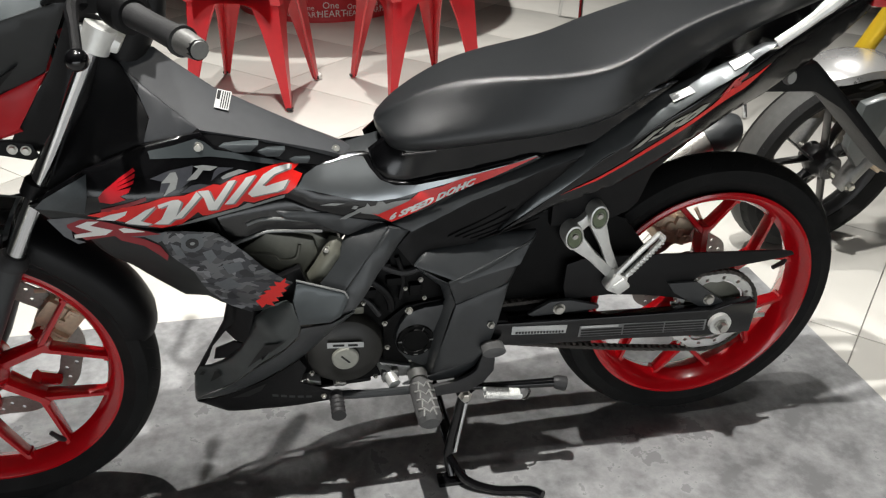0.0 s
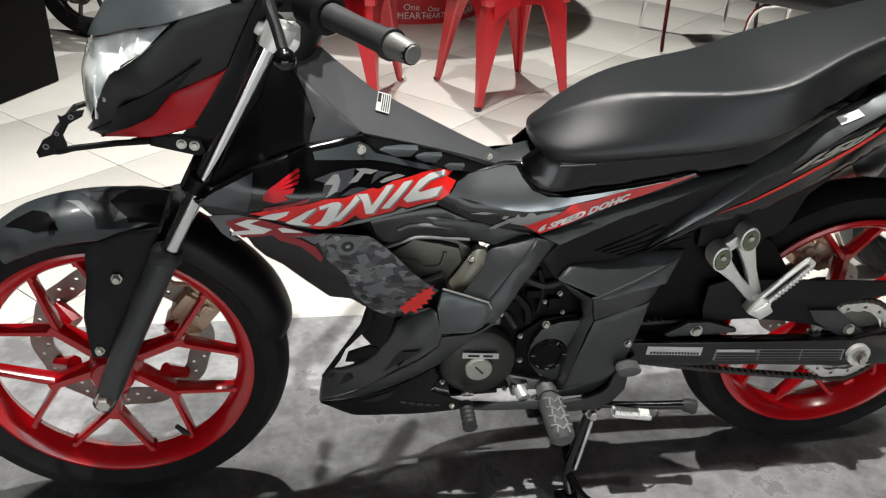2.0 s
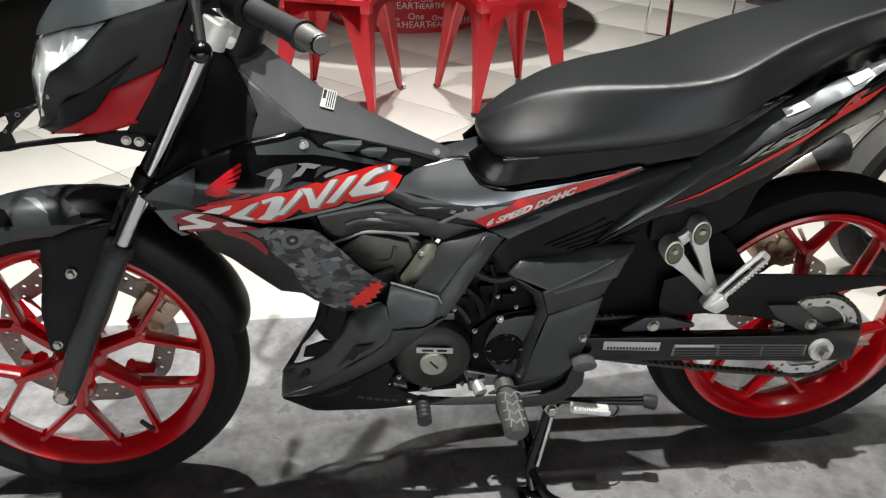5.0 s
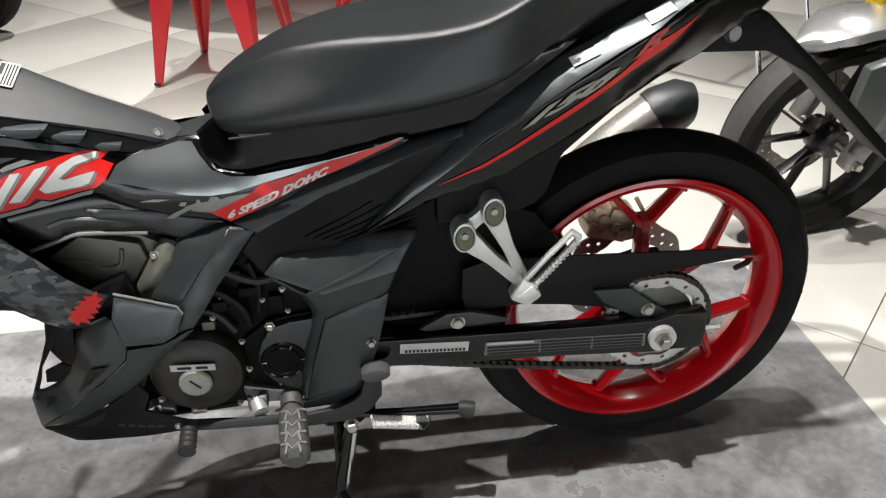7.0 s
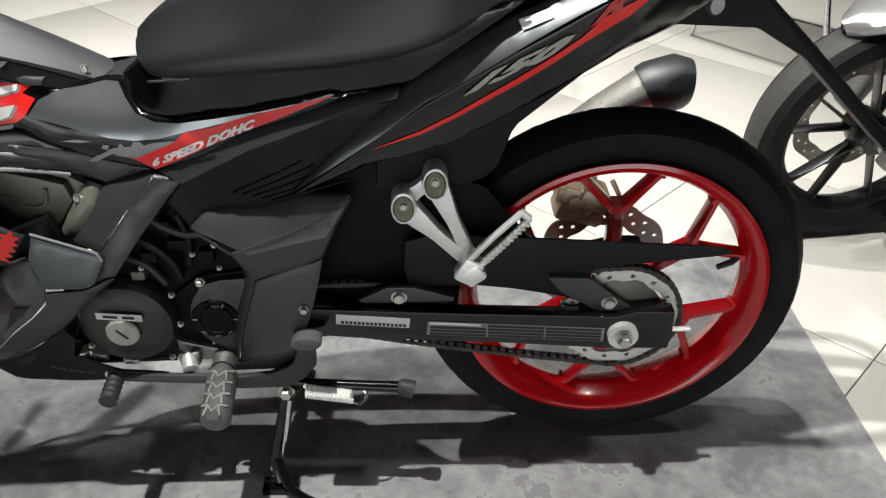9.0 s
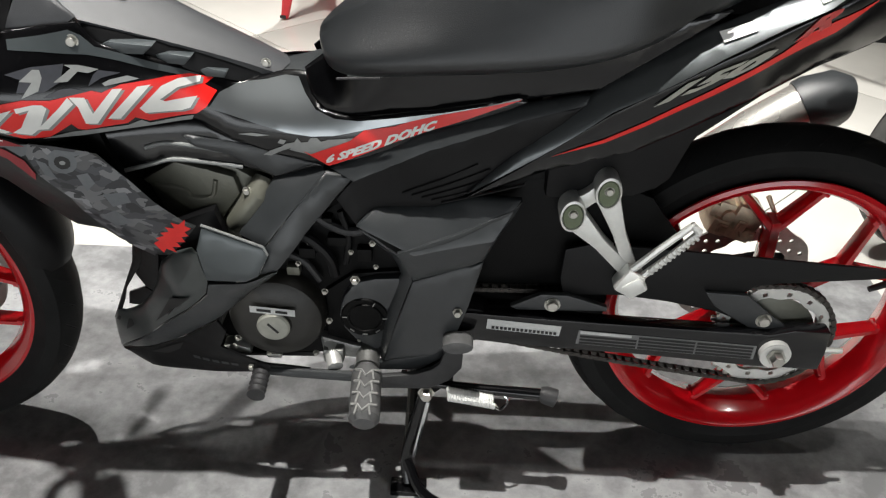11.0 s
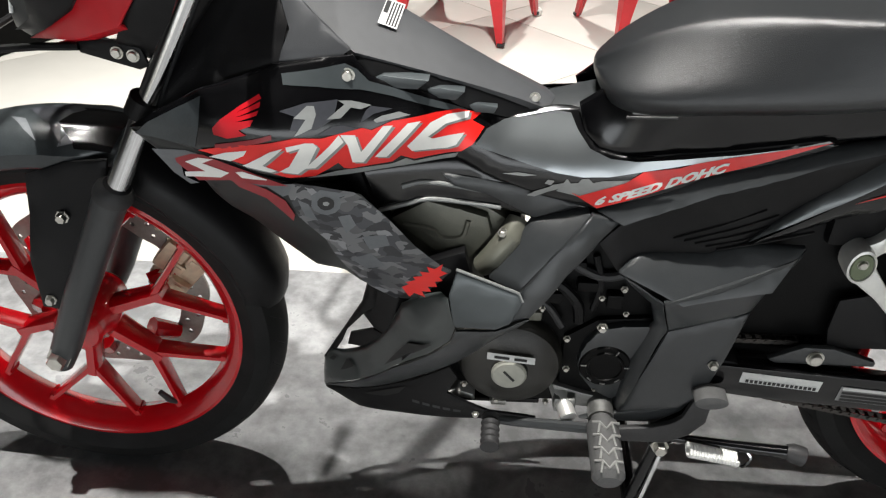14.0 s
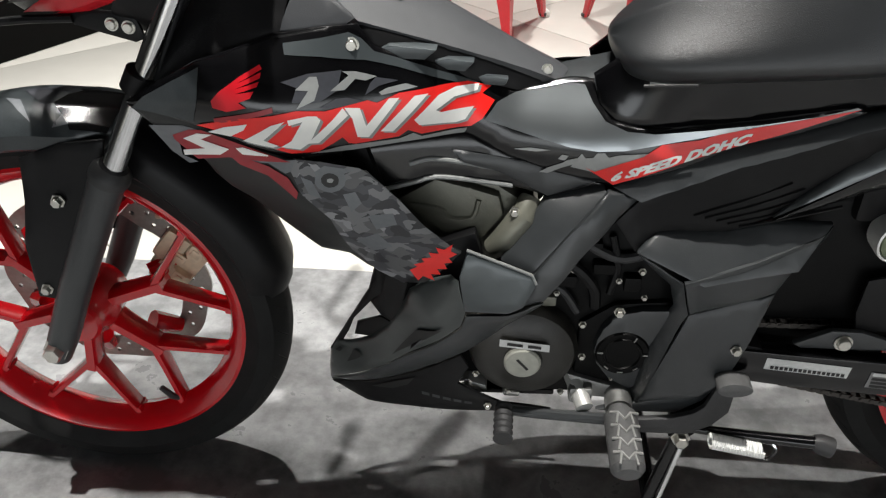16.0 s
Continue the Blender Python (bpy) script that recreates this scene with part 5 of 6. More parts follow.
for s in (-1, 1):
    prism([(-0.0078, 0), (-0.0068, 0.0036), (-0.003, 0.0036), (0, 0.0026), (0.003, 0.0036), (0.0068, 0.0036), (0.0078, 0), (0.0068, -0.0036), (0.003, -0.0036), (0, -0.0026), (-0.003, -0.0036), (-0.0068, -0.0036)], s * 0.005 - 0.0008, s * 0.005 + 0.0008, 0, link_bm)
tube([(-0.0052, -0.007, 0), (-0.0052, 0.007, 0)], 0.0024, 8, link_bm)
chain_mesh = mesh_of("chain_link", link_bm, CHAIN)
chain = part("chain", tube([(0.2, -0.063, 0.279), (0.21, -0.063, 0.277)], 0.002, 6), CHAIN, bike, "oily steel drive chain")
gone_len, nxt = 0.0, 0.0
for a, b in zip(chain_path, chain_path[1:]):
    d = (b - a).length
    while nxt < gone_len + d:
        q = a.lerp(b, (nxt - gone_len) / d)
        ang = math.atan2(-(b - a).z, (b - a).x)
        part("chain_link", chain_mesh, None, chain, at=Matrix.Translation(q) @ Matrix.Rotation(ang, 4, "Y"))
        nxt += 0.0127
    gone_len += d

# engine
eng = part("engine_block", prism([(-0.14, 0.25), (-0.06, 0.215), (0.14, 0.222), (0.2, 0.27), (0.21, 0.36), (0.15, 0.47), (0.05, 0.49), (-0.02, 0.42), (-0.1, 0.34)], -0.06, 0.08, 0.012), ENGINE, bike, "black engine block")
cov = lathe([(0, -0.1), (0.022, -0.1), (0.0235, -0.097), (0.036, -0.096), (0.05, -0.093), (0.062, -0.086), (0.067, -0.075), (0.067, -0.05), (0, -0.05)], 48)
crank = part("crankcase_cover", moved(cov, Matrix.Translation((-0.046, 0, 0.302))), CASE, eng, "round brown-black crankcase cover")
part("cap", moved(lathe([(0, -0.1045), (0.02, -0.1045), (0.0225, -0.102), (0.0225, -0.098), (0, -0.098)], 32), Matrix.Translation((-0.047, 0, 0.301))), CAP_METAL, crank, "slotted metal inspection cap")
# a dark bar paints the shade in the cap's slot
part("cap_slot", box(0.02, 0.0012, 0.0028, (-0.047, -0.105, 0.301), 0, rot=Matrix.Rotation(radians(48), 4, "Y")), PRINT_SHADE_DARK, crank)
lab = lambda x, z: 0.0985
decal("number_label", [[(-0.076, 0.337), (-0.016, 0.332), (-0.016, 0.321), (-0.076, 0.326)]], lab, LABEL, crank, 0.004, label="silver label with dark print")
tagged(decal("label_bar", [[(-0.067, 0.3328), (-0.048, 0.3312), (-0.048, 0.3267), (-0.067, 0.3283)], [(-0.042, 0.3307), (-0.026, 0.3294), (-0.026, 0.3249), (-0.042, 0.3262)]], lab, PRINT_SHADE_DARK, crank, 0.0045), kind="stuff")
for flange in ([(-0.156, 0.27), (-0.149, 0.272), (-0.137, 0.247), (-0.144, 0.244)], [(-0.128, 0.24), (-0.112, 0.245), (-0.09, 0.239), (-0.088, 0.23), (-0.105, 0.232)], [(-0.068, 0.23), (-0.046, 0.231), (-0.046, 0.223), (-0.066, 0.223)]):
    part("case_flange", prism(flange, -0.078, -0.055, 0.0015), ALU, eng)
for bx, bz in ((-0.117, 0.318), (-0.103, 0.262), (-0.06, 0.237), (0.005, 0.24), (0.022, 0.35), (0.026, 0.3)):
    put_bolt(eng, bx, bz, 0.082, 0.55)
part("cover_blade", prism([(0.0396, 0.3066), (0.042, 0.326), (0.0475, 0.342), (0.0574, 0.3565), (0.0693, 0.3668), (0.09, 0.3725), (0.1295, 0.3759), (0.128, 0.3567), (0.117, 0.312), (0.1024, 0.2575), (0.0894, 0.2475), (0.062, 0.2638), (0.0453, 0.2864)], -0.08, -0.055, 0.005), MATTE, eng, "satin black sprocket cover")
cl = lathe([(0, -0.0815), (0.0205, -0.0815), (0.0215, -0.0835), (0.0235, -0.0835), (0.0245, -0.081), (0.031, -0.0815), (0.033, -0.079), (0.0335, -0.06), (0, -0.06)], 40)
part("sprocket_cover", moved(cl, Matrix.Translation((0.0748, -0.001, 0.307))), ENGINE, eng, "black round sprocket cover")
for a in (3, 63, 177, 230, 270, 310):
    part("cover_tick", box(0.007, 0.002, 0.0016, (0, 0, 0), 0.0004), ALU_DULL, eng, at=Matrix.Translation((0.0748 + 0.0275 * math.cos(radians(a)), -0.0835, 0.307 + 0.0275 * math.sin(radians(a)))) @ Matrix.Rotation(-radians(a + (90 if 200 < a < 340 else 0)), 4, "Y"))
part("cover_plate", prism([(0.02, 0.25), (0.02, 0.34), (0.06, 0.372), (0.125, 0.38), (0.1, 0.26), (0.07, 0.24)], -0.068, -0.05, 0.005), ENGINE, eng)
for k in range(3):
    a = radians(-10 - 80 * k)
    put_bolt(eng, 0.066 + 0.041 * math.cos(a), 0.305 + 0.041 * math.sin(a), 0.079, 0.35)
put_bolt(eng, 0.063, 0.372, 0.083, 0.8)
put_bolt(eng, 0.085, 0.42, 0.066, 0.55)
cyl = prism([(-0.215, 0.5), (-0.155, 0.535), (-0.09, 0.522), (-0.045, 0.495), (-0.035, 0.45), (-0.085, 0.4), (-0.16, 0.41)], -0.055, 0.06, 0.012)
cy = part("cylinder_head", cyl, ENGINE_GREY, bike, "olive grey cylinder head")
part("head_cover", prism([(-0.202, 0.503), (-0.157, 0.531), (-0.118, 0.522), (-0.085, 0.513), (-0.079, 0.488), (-0.111, 0.443), (-0.148, 0.462)], -0.068, -0.05, 0.006), ENGINE_GREY, cy)
part("cover_ridge", tube(curve_pts([(-0.185, -0.069, 0.498), (-0.15, -0.069, 0.493), (-0.14, -0.069, 0.482), (-0.115, -0.069, 0.485), (-0.108, -0.069, 0.508)], 4), 0.003, 6), ENGINE_GREY, cy)
part("water_pump", tube([(-0.05, -0.055, 0.505), (-0.058, -0.07, 0.49), (-0.075, -0.074, 0.462), (-0.09, -0.07, 0.445)], [0.013, 0.016, 0.017, 0.013], 14), ENGINE_GREY, cy)
part("coolant_pipe", tube(curve_pts([(-0.04, -0.05, 0.47), (-0.055, -0.06, 0.45), (-0.08, -0.062, 0.42)], 5), 0.009, 12), DARK, cy)
put_bolt(cy, -0.035, 0.49, 0.068, 1.0)
put_bolt(cy, -0.068, 0.5, 0.078, 0.7)
part("drain", box(0.03, 0.03, 0.025, (0.03, -0.075, 0.24), 0.006), ALU_DULL, eng)
part("selector_shaft", tube([(0.02, -0.06, 0.25), (0.035, -0.105, 0.236)], 0.011, 12), ALU, eng)
part("side_lug", prism([(0.01, 0.265), (0.06, 0.25), (0.095, 0.245), (0.09, 0.225), (0.03, 0.228)], -0.075, -0.05, 0.004), ALU_DULL, eng)

# hoses, clips and small castings above the engine
for pts, r, m in (([(-0.02, -0.07, 0.44), (0.01, -0.075, 0.425), (0.03, -0.075, 0.4), (0.035, -0.07, 0.37)], 0.007, DARK), ([(0.0, -0.068, 0.47), (0.03, -0.07, 0.45), (0.06, -0.07, 0.44), (0.1, -0.066, 0.45)], 0.006, RUBBER), ([(-0.03, -0.066, 0.4), (-0.005, -0.07, 0.39), (0.015, -0.07, 0.36)], 0.005, RUBBER), ([(0.045, -0.068, 0.47), (0.055, -0.07, 0.43), (0.05, -0.07, 0.39)], 0.0045, DARK)):
    part("hose", tube(curve_pts(pts, 4), r, 8), m, eng)
for cx, cz, sx, sz, rot in ((0.0, 0.405, 0.022, 0.016, 20), (0.04, 0.425, 0.026, 0.014, -15), (0.075, 0.405, 0.02, 0.02, 0), (-0.02, 0.375, 0.018, 0.014, 35), (0.02, 0.455, 0.03, 0.012, 28)):
    part("casting", box(sx, 0.016, sz, (cx, -0.066, cz), 0.003, rot=Matrix.Rotation(radians(0), 4, "Y")), ENGINE_GREY if cx < 0 else ENGINE, eng)
for cx, cz in ((0.004, 0.425), (0.058, 0.412), (0.09, 0.39), (-0.012, 0.39)):
    put_bolt(eng, cx, cz, 0.076, 0.45)

# foot controls
peg = part("foot_peg", tube([(0.078, -0.095, 0.232), (0.078, -0.108, 0.23), (0.079, -0.11, 0.23), (0.082, -0.185, 0.219), (0.082, -0.192, 0.217)], [0.014, 0.014, 0.021, 0.021, 0.015], 14), PEG_RUBBER, bike, "grey rubber foot peg with ribbed top")
part("peg_mount", tube([(0.078, -0.06, 0.236), (0.078, -0.1, 0.232)], 0.017, 14), ALU_DULL, peg)
for k in range(4):
    y = -0.118 - 0.019 * k
    zt = 0.2492 + (y + 0.11) * 0.14
    part("peg_rib", tube([(0.064, y, zt - 0.004), (0.073, y - 0.003, zt), (0.08, y - 0.014, zt + 0.0005), (0.088, y - 0.003, zt), (0.098, y, zt - 0.004)], 0.0018, 6), PEG_LINE, peg)
    part("peg_rib", tube([(0.073, y - 0.003, zt), (0.07, y - 0.019, zt - 0.0025)], 0.0014, 6), PEG_LINE, peg)
    part("peg_rib", tube([(0.088, y - 0.003, zt), (0.091, y - 0.019, zt - 0.0025)], 0.0014, 6), PEG_LINE, peg)
shift = part("gear_lever", tube([(-0.066, -0.112, 0.232), (-0.03, -0.112, 0.229), (0.05, -0.11, 0.225), (0.09, -0.106, 0.22)], [0.006, 0.0065, 0.0075, 0.0075], 10), MATTE, bike, "black heel-and-toe gear lever")
part("heel_lever", prism([(0.08, 0.222), (0.1, 0.2225), (0.143, 0.2285), (0.168, 0.239), (0.179, 0.25), (0.184, 0.268), (0.19, 0.29), (0.203, 0.29), (0.211, 0.268), (0.21, 0.244), (0.193, 0.2195), (0.166, 0.2025), (0.1, 0.2), (0.08, 0.206)], -0.107, -0.098, 0.003), RUBBER, shift)
toe = [(-0.066, -0.108 - 0.0045 * k, 0.234 - 0.0006 * k) for k in range(12)]
part("toe_rubber", tube(toe, [0.0125 if k % 2 else 0.0105 for k in range(12)], 14), RUBBER, shift, "ribbed black toe rubber")
heel = []
for k in range(17):
    a = math.pi * 2 * k / 16
    heel.append((0.0225 * math.cos(a) * (1.0 if math.cos(a) > 0 else 0.85), 0.0105 * math.sin(a)))
pad = prism(heel[:-1], -0.013, 0.012, 0.004)
moved(pad, Matrix.Translation((0.2005, -0.116, 0.3)) @ Matrix.Rotation(radians(-3), 4, "Y"))
part("heel_pad", pad, PEG_RUBBER, shift, "grey heel rubber")
part("foot_guard", prism([(0.09, 0.232), (0.17, 0.26), (0.2, 0.3), (0.205, 0.29), (0.18, 0.245), (0.15, 0.222), (0.05, 0.218)], -0.09, -0.08, 0.003), MATTE, bike)
BR = -0.081  # outer face of the bracket


def bracket_arm(a, b, w0, w1, y0, y1, bm, bevel=0.004):
    """A flat cast arm between two points, waisted in the middle."""
    a, b = Vector(a), Vector(b)
    d = (b - a).normalized()
    n = Vector((-d.y, d.x))
    m = (a + b) / 2
    wm = 0.34 * (w0 + w1)
    return prism([tuple(q) for q in (a + n * w0, m + n * wm, b + n * w1, b - n * w1, m - n * wm, a - n * w0)], y0, y1, bevel, bm)


bk = bracket_arm((0.336, 0.486), (0.414, 0.408), 0.0165, 0.0095, BR - 0.006, BR + 0.016, None)
bracket_arm((0.375, 0.518), (0.42, 0.41), 0.0155, 0.0095, BR - 0.005, BR + 0.015, bk)
bracket_arm((0.334, 0.497), (0.374, 0.527), 0.0135, 0.013, BR - 0.003, BR + 0.018, bk)
br = part("passenger_peg_bracket", bk, ALU, bike, "cast aluminium passenger footrest bracket")
part("hinge_block", box(0.028, 0.028, 0.036, (0.418, BR - 0.012, 0.4), 0.006, rot=Matrix.Rotation(radians(28), 4, "Y")), ALU, br)
for c in ((0.3345, 0.4935), (0.3735, 0.5275)):
    part("boss", moved(lathe([(0, -0.01), (0.014, -0.01), (0.016, -0.017), (0.0185, -0.016), (0.0195, -0.008), (0.019, 0.014), (0, 0.014)], 24), Matrix.Translation((c[0], BR, c[1])) @ Matrix.Diagonal((0.84, 1, 1.2, 1))), ALU, br)
    part("bush", moved(lathe([(0, -0.0165), (0.0135, -0.0165), (0.0145, -0.0145), (0.0145, -0.006), (0, -0.006)], 20), Matrix.Translation((c[0], BR, c[1])) @ Matrix.Diagonal((0.84, 1, 1.25, 1))), OLIVE, br)
    put_bolt(br, c[0], c[1] + 0.004, 0.0165 - BR, 0.8, SCREW, "screw")
pp = bmesh.new()
P0, P1 = Vector((0.422, BR - 0.016, 0.408)), Vector((0.486, BR - 0.02, 0.486))
for off in (-0.0085, 0.0085):
    n = Vector((0.77, 0, -0.64)).normalized() * off
    tube([P0 + n, P0.lerp(P1, 0.5) + n * 1.05, P1 + n * 0.8], [0.0052, 0.0048, 0.0046], 8, pp)
low_side = Vector((0.77, 0, -0.64)) * 0.0085
for k in range(11):
    q = P0.lerp(P1, 0.2 + 0.72 * k / 10) + low_side
    tube([q + Vector((-0.0045, -0.004, 0.004)), q + Vector((0.003, -0.004, -0.002))], 0.0022, 6, pp)
tube([P1 - low_side, P1 + low_side * 0.8], 0.0052, 8, pp)
box(0.028, 0.026, 0.024, (0.424, BR - 0.016, 0.396), 0.005, pp, Matrix.Rotation(radians(-38), 4, "Y"))
part("passenger_peg", pp, ALU, br, "folded aluminium passenger peg")

# stands
st1 = part("centre_stand", tube(curve_pts([(0.162, -0.088, 0.186), (0.15, -0.092, 0.13), (0.135, -0.1, 0.055), (0.138, -0.118, 0.016)], 4), 0.0085, 12), BLACK_GLOSS, bike, "black tubular centre stand, lowered")
part("stand_leg", tube(curve_pts([(0.162, 0.088, 0.186), (0.15, 0.092, 0.13), (0.135, 0.1, 0.055), (0.138, 0.118, 0.016)], 4), 0.0115, 12), BLACK_GLOSS, st1)
part("stand_cross", tube([(0.14, -0.1, 0.07), (0.14, 0.1, 0.07)], 0.011, 10), BLACK_GLOSS, st1)
for s in (-1, 1):
    part("stand_foot", box(0.055, 0.03, 0.012, (0.14, s * 0.12, 0.006), 0.003), BLACK_GLOSS, st1)
part("stand_pedal", tube(curve_pts([(0.136, -0.105, 0.05), (0.16, -0.14, 0.022), (0.21, -0.165, 0.012), (0.27, -0.18, 0.016), (0.29, -0.2, 0.02)], 4), 0.008, 10), BLACK_GLOSS, st1, "black tread bar")
part("stand_rod", tube([(0.165, -0.098, 0.17), (0.146, -0.105, 0.06)], 0.0035, 8), CHROME, st1)
put_bolt(st1, 0.162, 0.187, 0.1, 1.4)
part("stand_bracket", prism([(0.14, 0.26), (0.2, 0.27), (0.2, 0.2), (0.175, 0.175), (0.15, 0.175)], -0.086, -0.074, 0.003), ENGINE, bike)
st2 = part("side_stand", tube([(0.17, -0.1, 0.208), (0.25, -0.103, 0.203), (0.335, -0.106, 0.2)], [0.006, 0.0075, 0.009], 12), BLACK_GLOSS, bike, "black side stand, folded up")
coil = [(0.192 + 0.066 * k / 160, -0.118 + 0.0085 * math.sin(k * 0.7), 0.2055 - 0.012 * k / 160 + 0.0085 * math.cos(k * 0.7)) for k in range(161)]
part("spring", tube(coil, 0.0022, 6), WHITE, st2, "pale zinc return spring")
part("spring_hook", tube(curve_pts([(0.258, -0.118, 0.187), (0.268, -0.118, 0.18), (0.278, -0.112, 0.19), (0.27, -0.106, 0.2)], 4), 0.0022, 6), CHROME, st2)
part("stand_toe", tube([(0.322, -0.104, 0.202), (0.33, -0.106, 0.2), (0.345, -0.108, 0.196)], [0.009, 0.013, 0.0135], 12), RUBBER, st2)

# exhaust on the far side
ex = part("exhaust", tube(curve_pts([(-0.1, 0.06, 0.36), (-0.13, 0.08, 0.26), (0.0, 0.11, 0.2), (0.25, 0.13, 0.24), (0.44, 0.15, 0.34), (0.535, 0.163, 0.42)], 5), 0.018, 14), STEEL, bike, "exhaust pipe with black and chrome silencer")
part("silencer", tube([(0.53, 0.163, 0.415), (0.56, 0.165, 0.436), (0.63, 0.168, 0.487), (0.7, 0.17, 0.534)], [0.02, 0.03, 0.036, 0.039], 24), MOTTLED_CHROME, ex)
part("end_cap", tube([(0.69, 0.17, 0.53), (0.697, 0.17, 0.534), (0.736, 0.172, 0.546), (0.752, 0.172, 0.545)], [0.04, 0.042, 0.041, 0.034], 24), MATTE, ex, "black silencer end cap")

# printed film on the shrouds
BARS = [
    [(-0.3807, 0.6089), (-0.3607, 0.6176), (-0.3364, 0.6236), (-0.341, 0.6164), (-0.3565, 0.6072)],
    [(-0.3438, 0.6036), (-0.3134, 0.6227), (-0.2995, 0.6264), (-0.3224, 0.6056), (-0.3081, 0.5993), (-0.314, 0.5972)],
    [(-0.297, 0.6276), (-0.2781, 0.6302), (-0.2698, 0.6291), (-0.2663, 0.6244), (-0.2776, 0.6013), (-0.2877, 0.5939), (-0.306, 0.5979), (-0.2953, 0.6044), (-0.2832, 0.6248), (-0.296, 0.6218)],
    [(-0.2804, 0.6002), (-0.2696, 0.5996), (-0.2408, 0.6258), (-0.2454, 0.6341), (-0.2547, 0.6238)],
    [(-0.2367, 0.6215), (-0.2326, 0.601), (-0.2217, 0.5991), (-0.1917, 0.6371), (-0.2017, 0.6376), (-0.2239, 0.6119), (-0.2295, 0.6316), (-0.244, 0.634)],
    [(-0.2104, 0.6039), (-0.1982, 0.6019), (-0.1633, 0.6379), (-0.1767, 0.6376)],
    [(-0.1771, 0.6123), (-0.1531, 0.6349), (-0.1363, 0.6402), (-0.1126, 0.6396), (-0.114, 0.6334), (-0.1377, 0.6303), (-0.1556, 0.6194), (-0.1504, 0.6164), (-0.1168, 0.6186), (-0.1257, 0.6054), (-0.1351, 0.6029), (-0.172, 0.6054)]]
decal("slate_nose", [[(-0.458, 0.6285), (-0.4425, 0.642), (-0.4119, 0.659), (-0.3832, 0.6735), (-0.3862, 0.6438), (-0.3941, 0.6185), (-0.4172, 0.6225), (-0.4394, 0.6265)]], uw, FENDER_PAINT, up, 0.0007)
decal("slate_strip", [[(-0.303, 0.6939), (-0.2686, 0.6975), (-0.2407, 0.702), (-0.2291, 0.6955), (-0.217, 0.682), (-0.1933, 0.674), (-0.165, 0.663), (-0.135, 0.65), (-0.1145, 0.6405), (-0.1365, 0.6441), (-0.1705, 0.6576), (-0.1929, 0.6657), (-0.2257, 0.6752), (-0.268, 0.682), (-0.3008, 0.6845)]], uw, WEDGE, up, 0.001, label="slate grey edge strip")
decal("camo_patch", [[(-0.303, 0.6628), (-0.2781, 0.6683), (-0.2466, 0.6687), (-0.2506, 0.6507), (-0.2673, 0.6418), (-0.2923, 0.6441), (-0.2882, 0.657)], [(-0.2251, 0.6427), (-0.2117, 0.6502), (-0.1926, 0.6536), (-0.2146, 0.6584), (-0.2199, 0.6538)], [(-0.2674, 0.6363), (-0.2516, 0.6434), (-0.2411, 0.6429), (-0.2251, 0.6372), (-0.2507, 0.6344)]], uw, CAMO_DARK, up, 0.0009)
decal("camo_patch", [[(-0.2892, 0.6551), (-0.2764, 0.6657), (-0.2696, 0.6651), (-0.2673, 0.6569), (-0.2715, 0.6439), (-0.2883, 0.6376), (-0.2772, 0.6534)], [(-0.2568, 0.6511), (-0.2402, 0.6633), (-0.2466, 0.6677), (-0.2335, 0.666), (-0.2136, 0.6593), (-0.2242, 0.6565), (-0.2339, 0.6593), (-0.2437, 0.6503)], [(-0.2116, 0.6443), (-0.2035, 0.6477), (-0.1859, 0.6502), (-0.1741, 0.6456), (-0.2089, 0.6412)]], uw, SILVER_DECAL, up, 0.0012)
decal("silver_band", [[(-0.2792, 0.5875), (-0.2485, 0.5925), (-0.1928, 0.592), (-0.1784, 0.5967), (-0.1699, 0.5917), (-0.1231, 0.5954), (-0.1259, 0.59), (-0.1699, 0.588), (-0.238, 0.5865)]], uw, SILVER_DECAL, up, 0.0009)
decal("red_ribbon", [[(-0.3915, 0.6155), (-0.3439, 0.6285), (-0.2884, 0.636), (-0.2623, 0.6327), (-0.2507, 0.6342), (-0.2224, 0.6378), (-0.2132, 0.6343), (-0.1923, 0.6416), (-0.1478, 0.6441), (-0.125, 0.6431), (-0.1, 0.6355), (-0.1091, 0.6298), (-0.0957, 0.6225), (-0.1078, 0.6054), (-0.1195, 0.5974), (-0.1698, 0.5945), (-0.1835, 0.601), (-0.1927, 0.5948), (-0.2346, 0.5932), (-0.2417, 0.5951), (-0.247, 0.6025), (-0.2563, 0.5969), (-0.2706, 0.5892), (-0.2972, 0.589), (-0.3144, 0.5953), (-0.3363, 0.6034)]], uw, RED, up, 0.0012, label="red ribbon with slanting white bars")
decal("grey_bar_shadow", [[(x + 0.0026, z - 0.0022) for x, z in bar] for bar in BARS[1:]], uw, SILVER_DECAL, up, 0.0017)
for bar in BARS:
    decal("white_bar", [bar], uw, WHITE, up, 0.0022)
decal("red_emblem", [[(-0.3713, 0.6442), (-0.3626, 0.6536), (-0.3422, 0.6677), (-0.3233, 0.6778), (-0.3207, 0.674), (-0.345, 0.6615), (-0.3215, 0.6715), (-0.322, 0.6668), (-0.346, 0.657), (-0.3228, 0.664), (-0.3245, 0.6598), (-0.3465, 0.6525), (-0.3275, 0.656), (-0.331, 0.6498), (-0.3434, 0.6446), (-0.3356, 0.6402), (-0.3561, 0.6345), (-0.3704, 0.6373)]], uw, RED_TRIM, up, 0.0012, label="plain red feathered emblem")
decal("red_bar", [[(-0.3712, 0.6255), (-0.3102, 0.6413), (-0.31, 0.6361), (-0.3719, 0.6193)]], uw, RED_DARK, up, 0.0012)
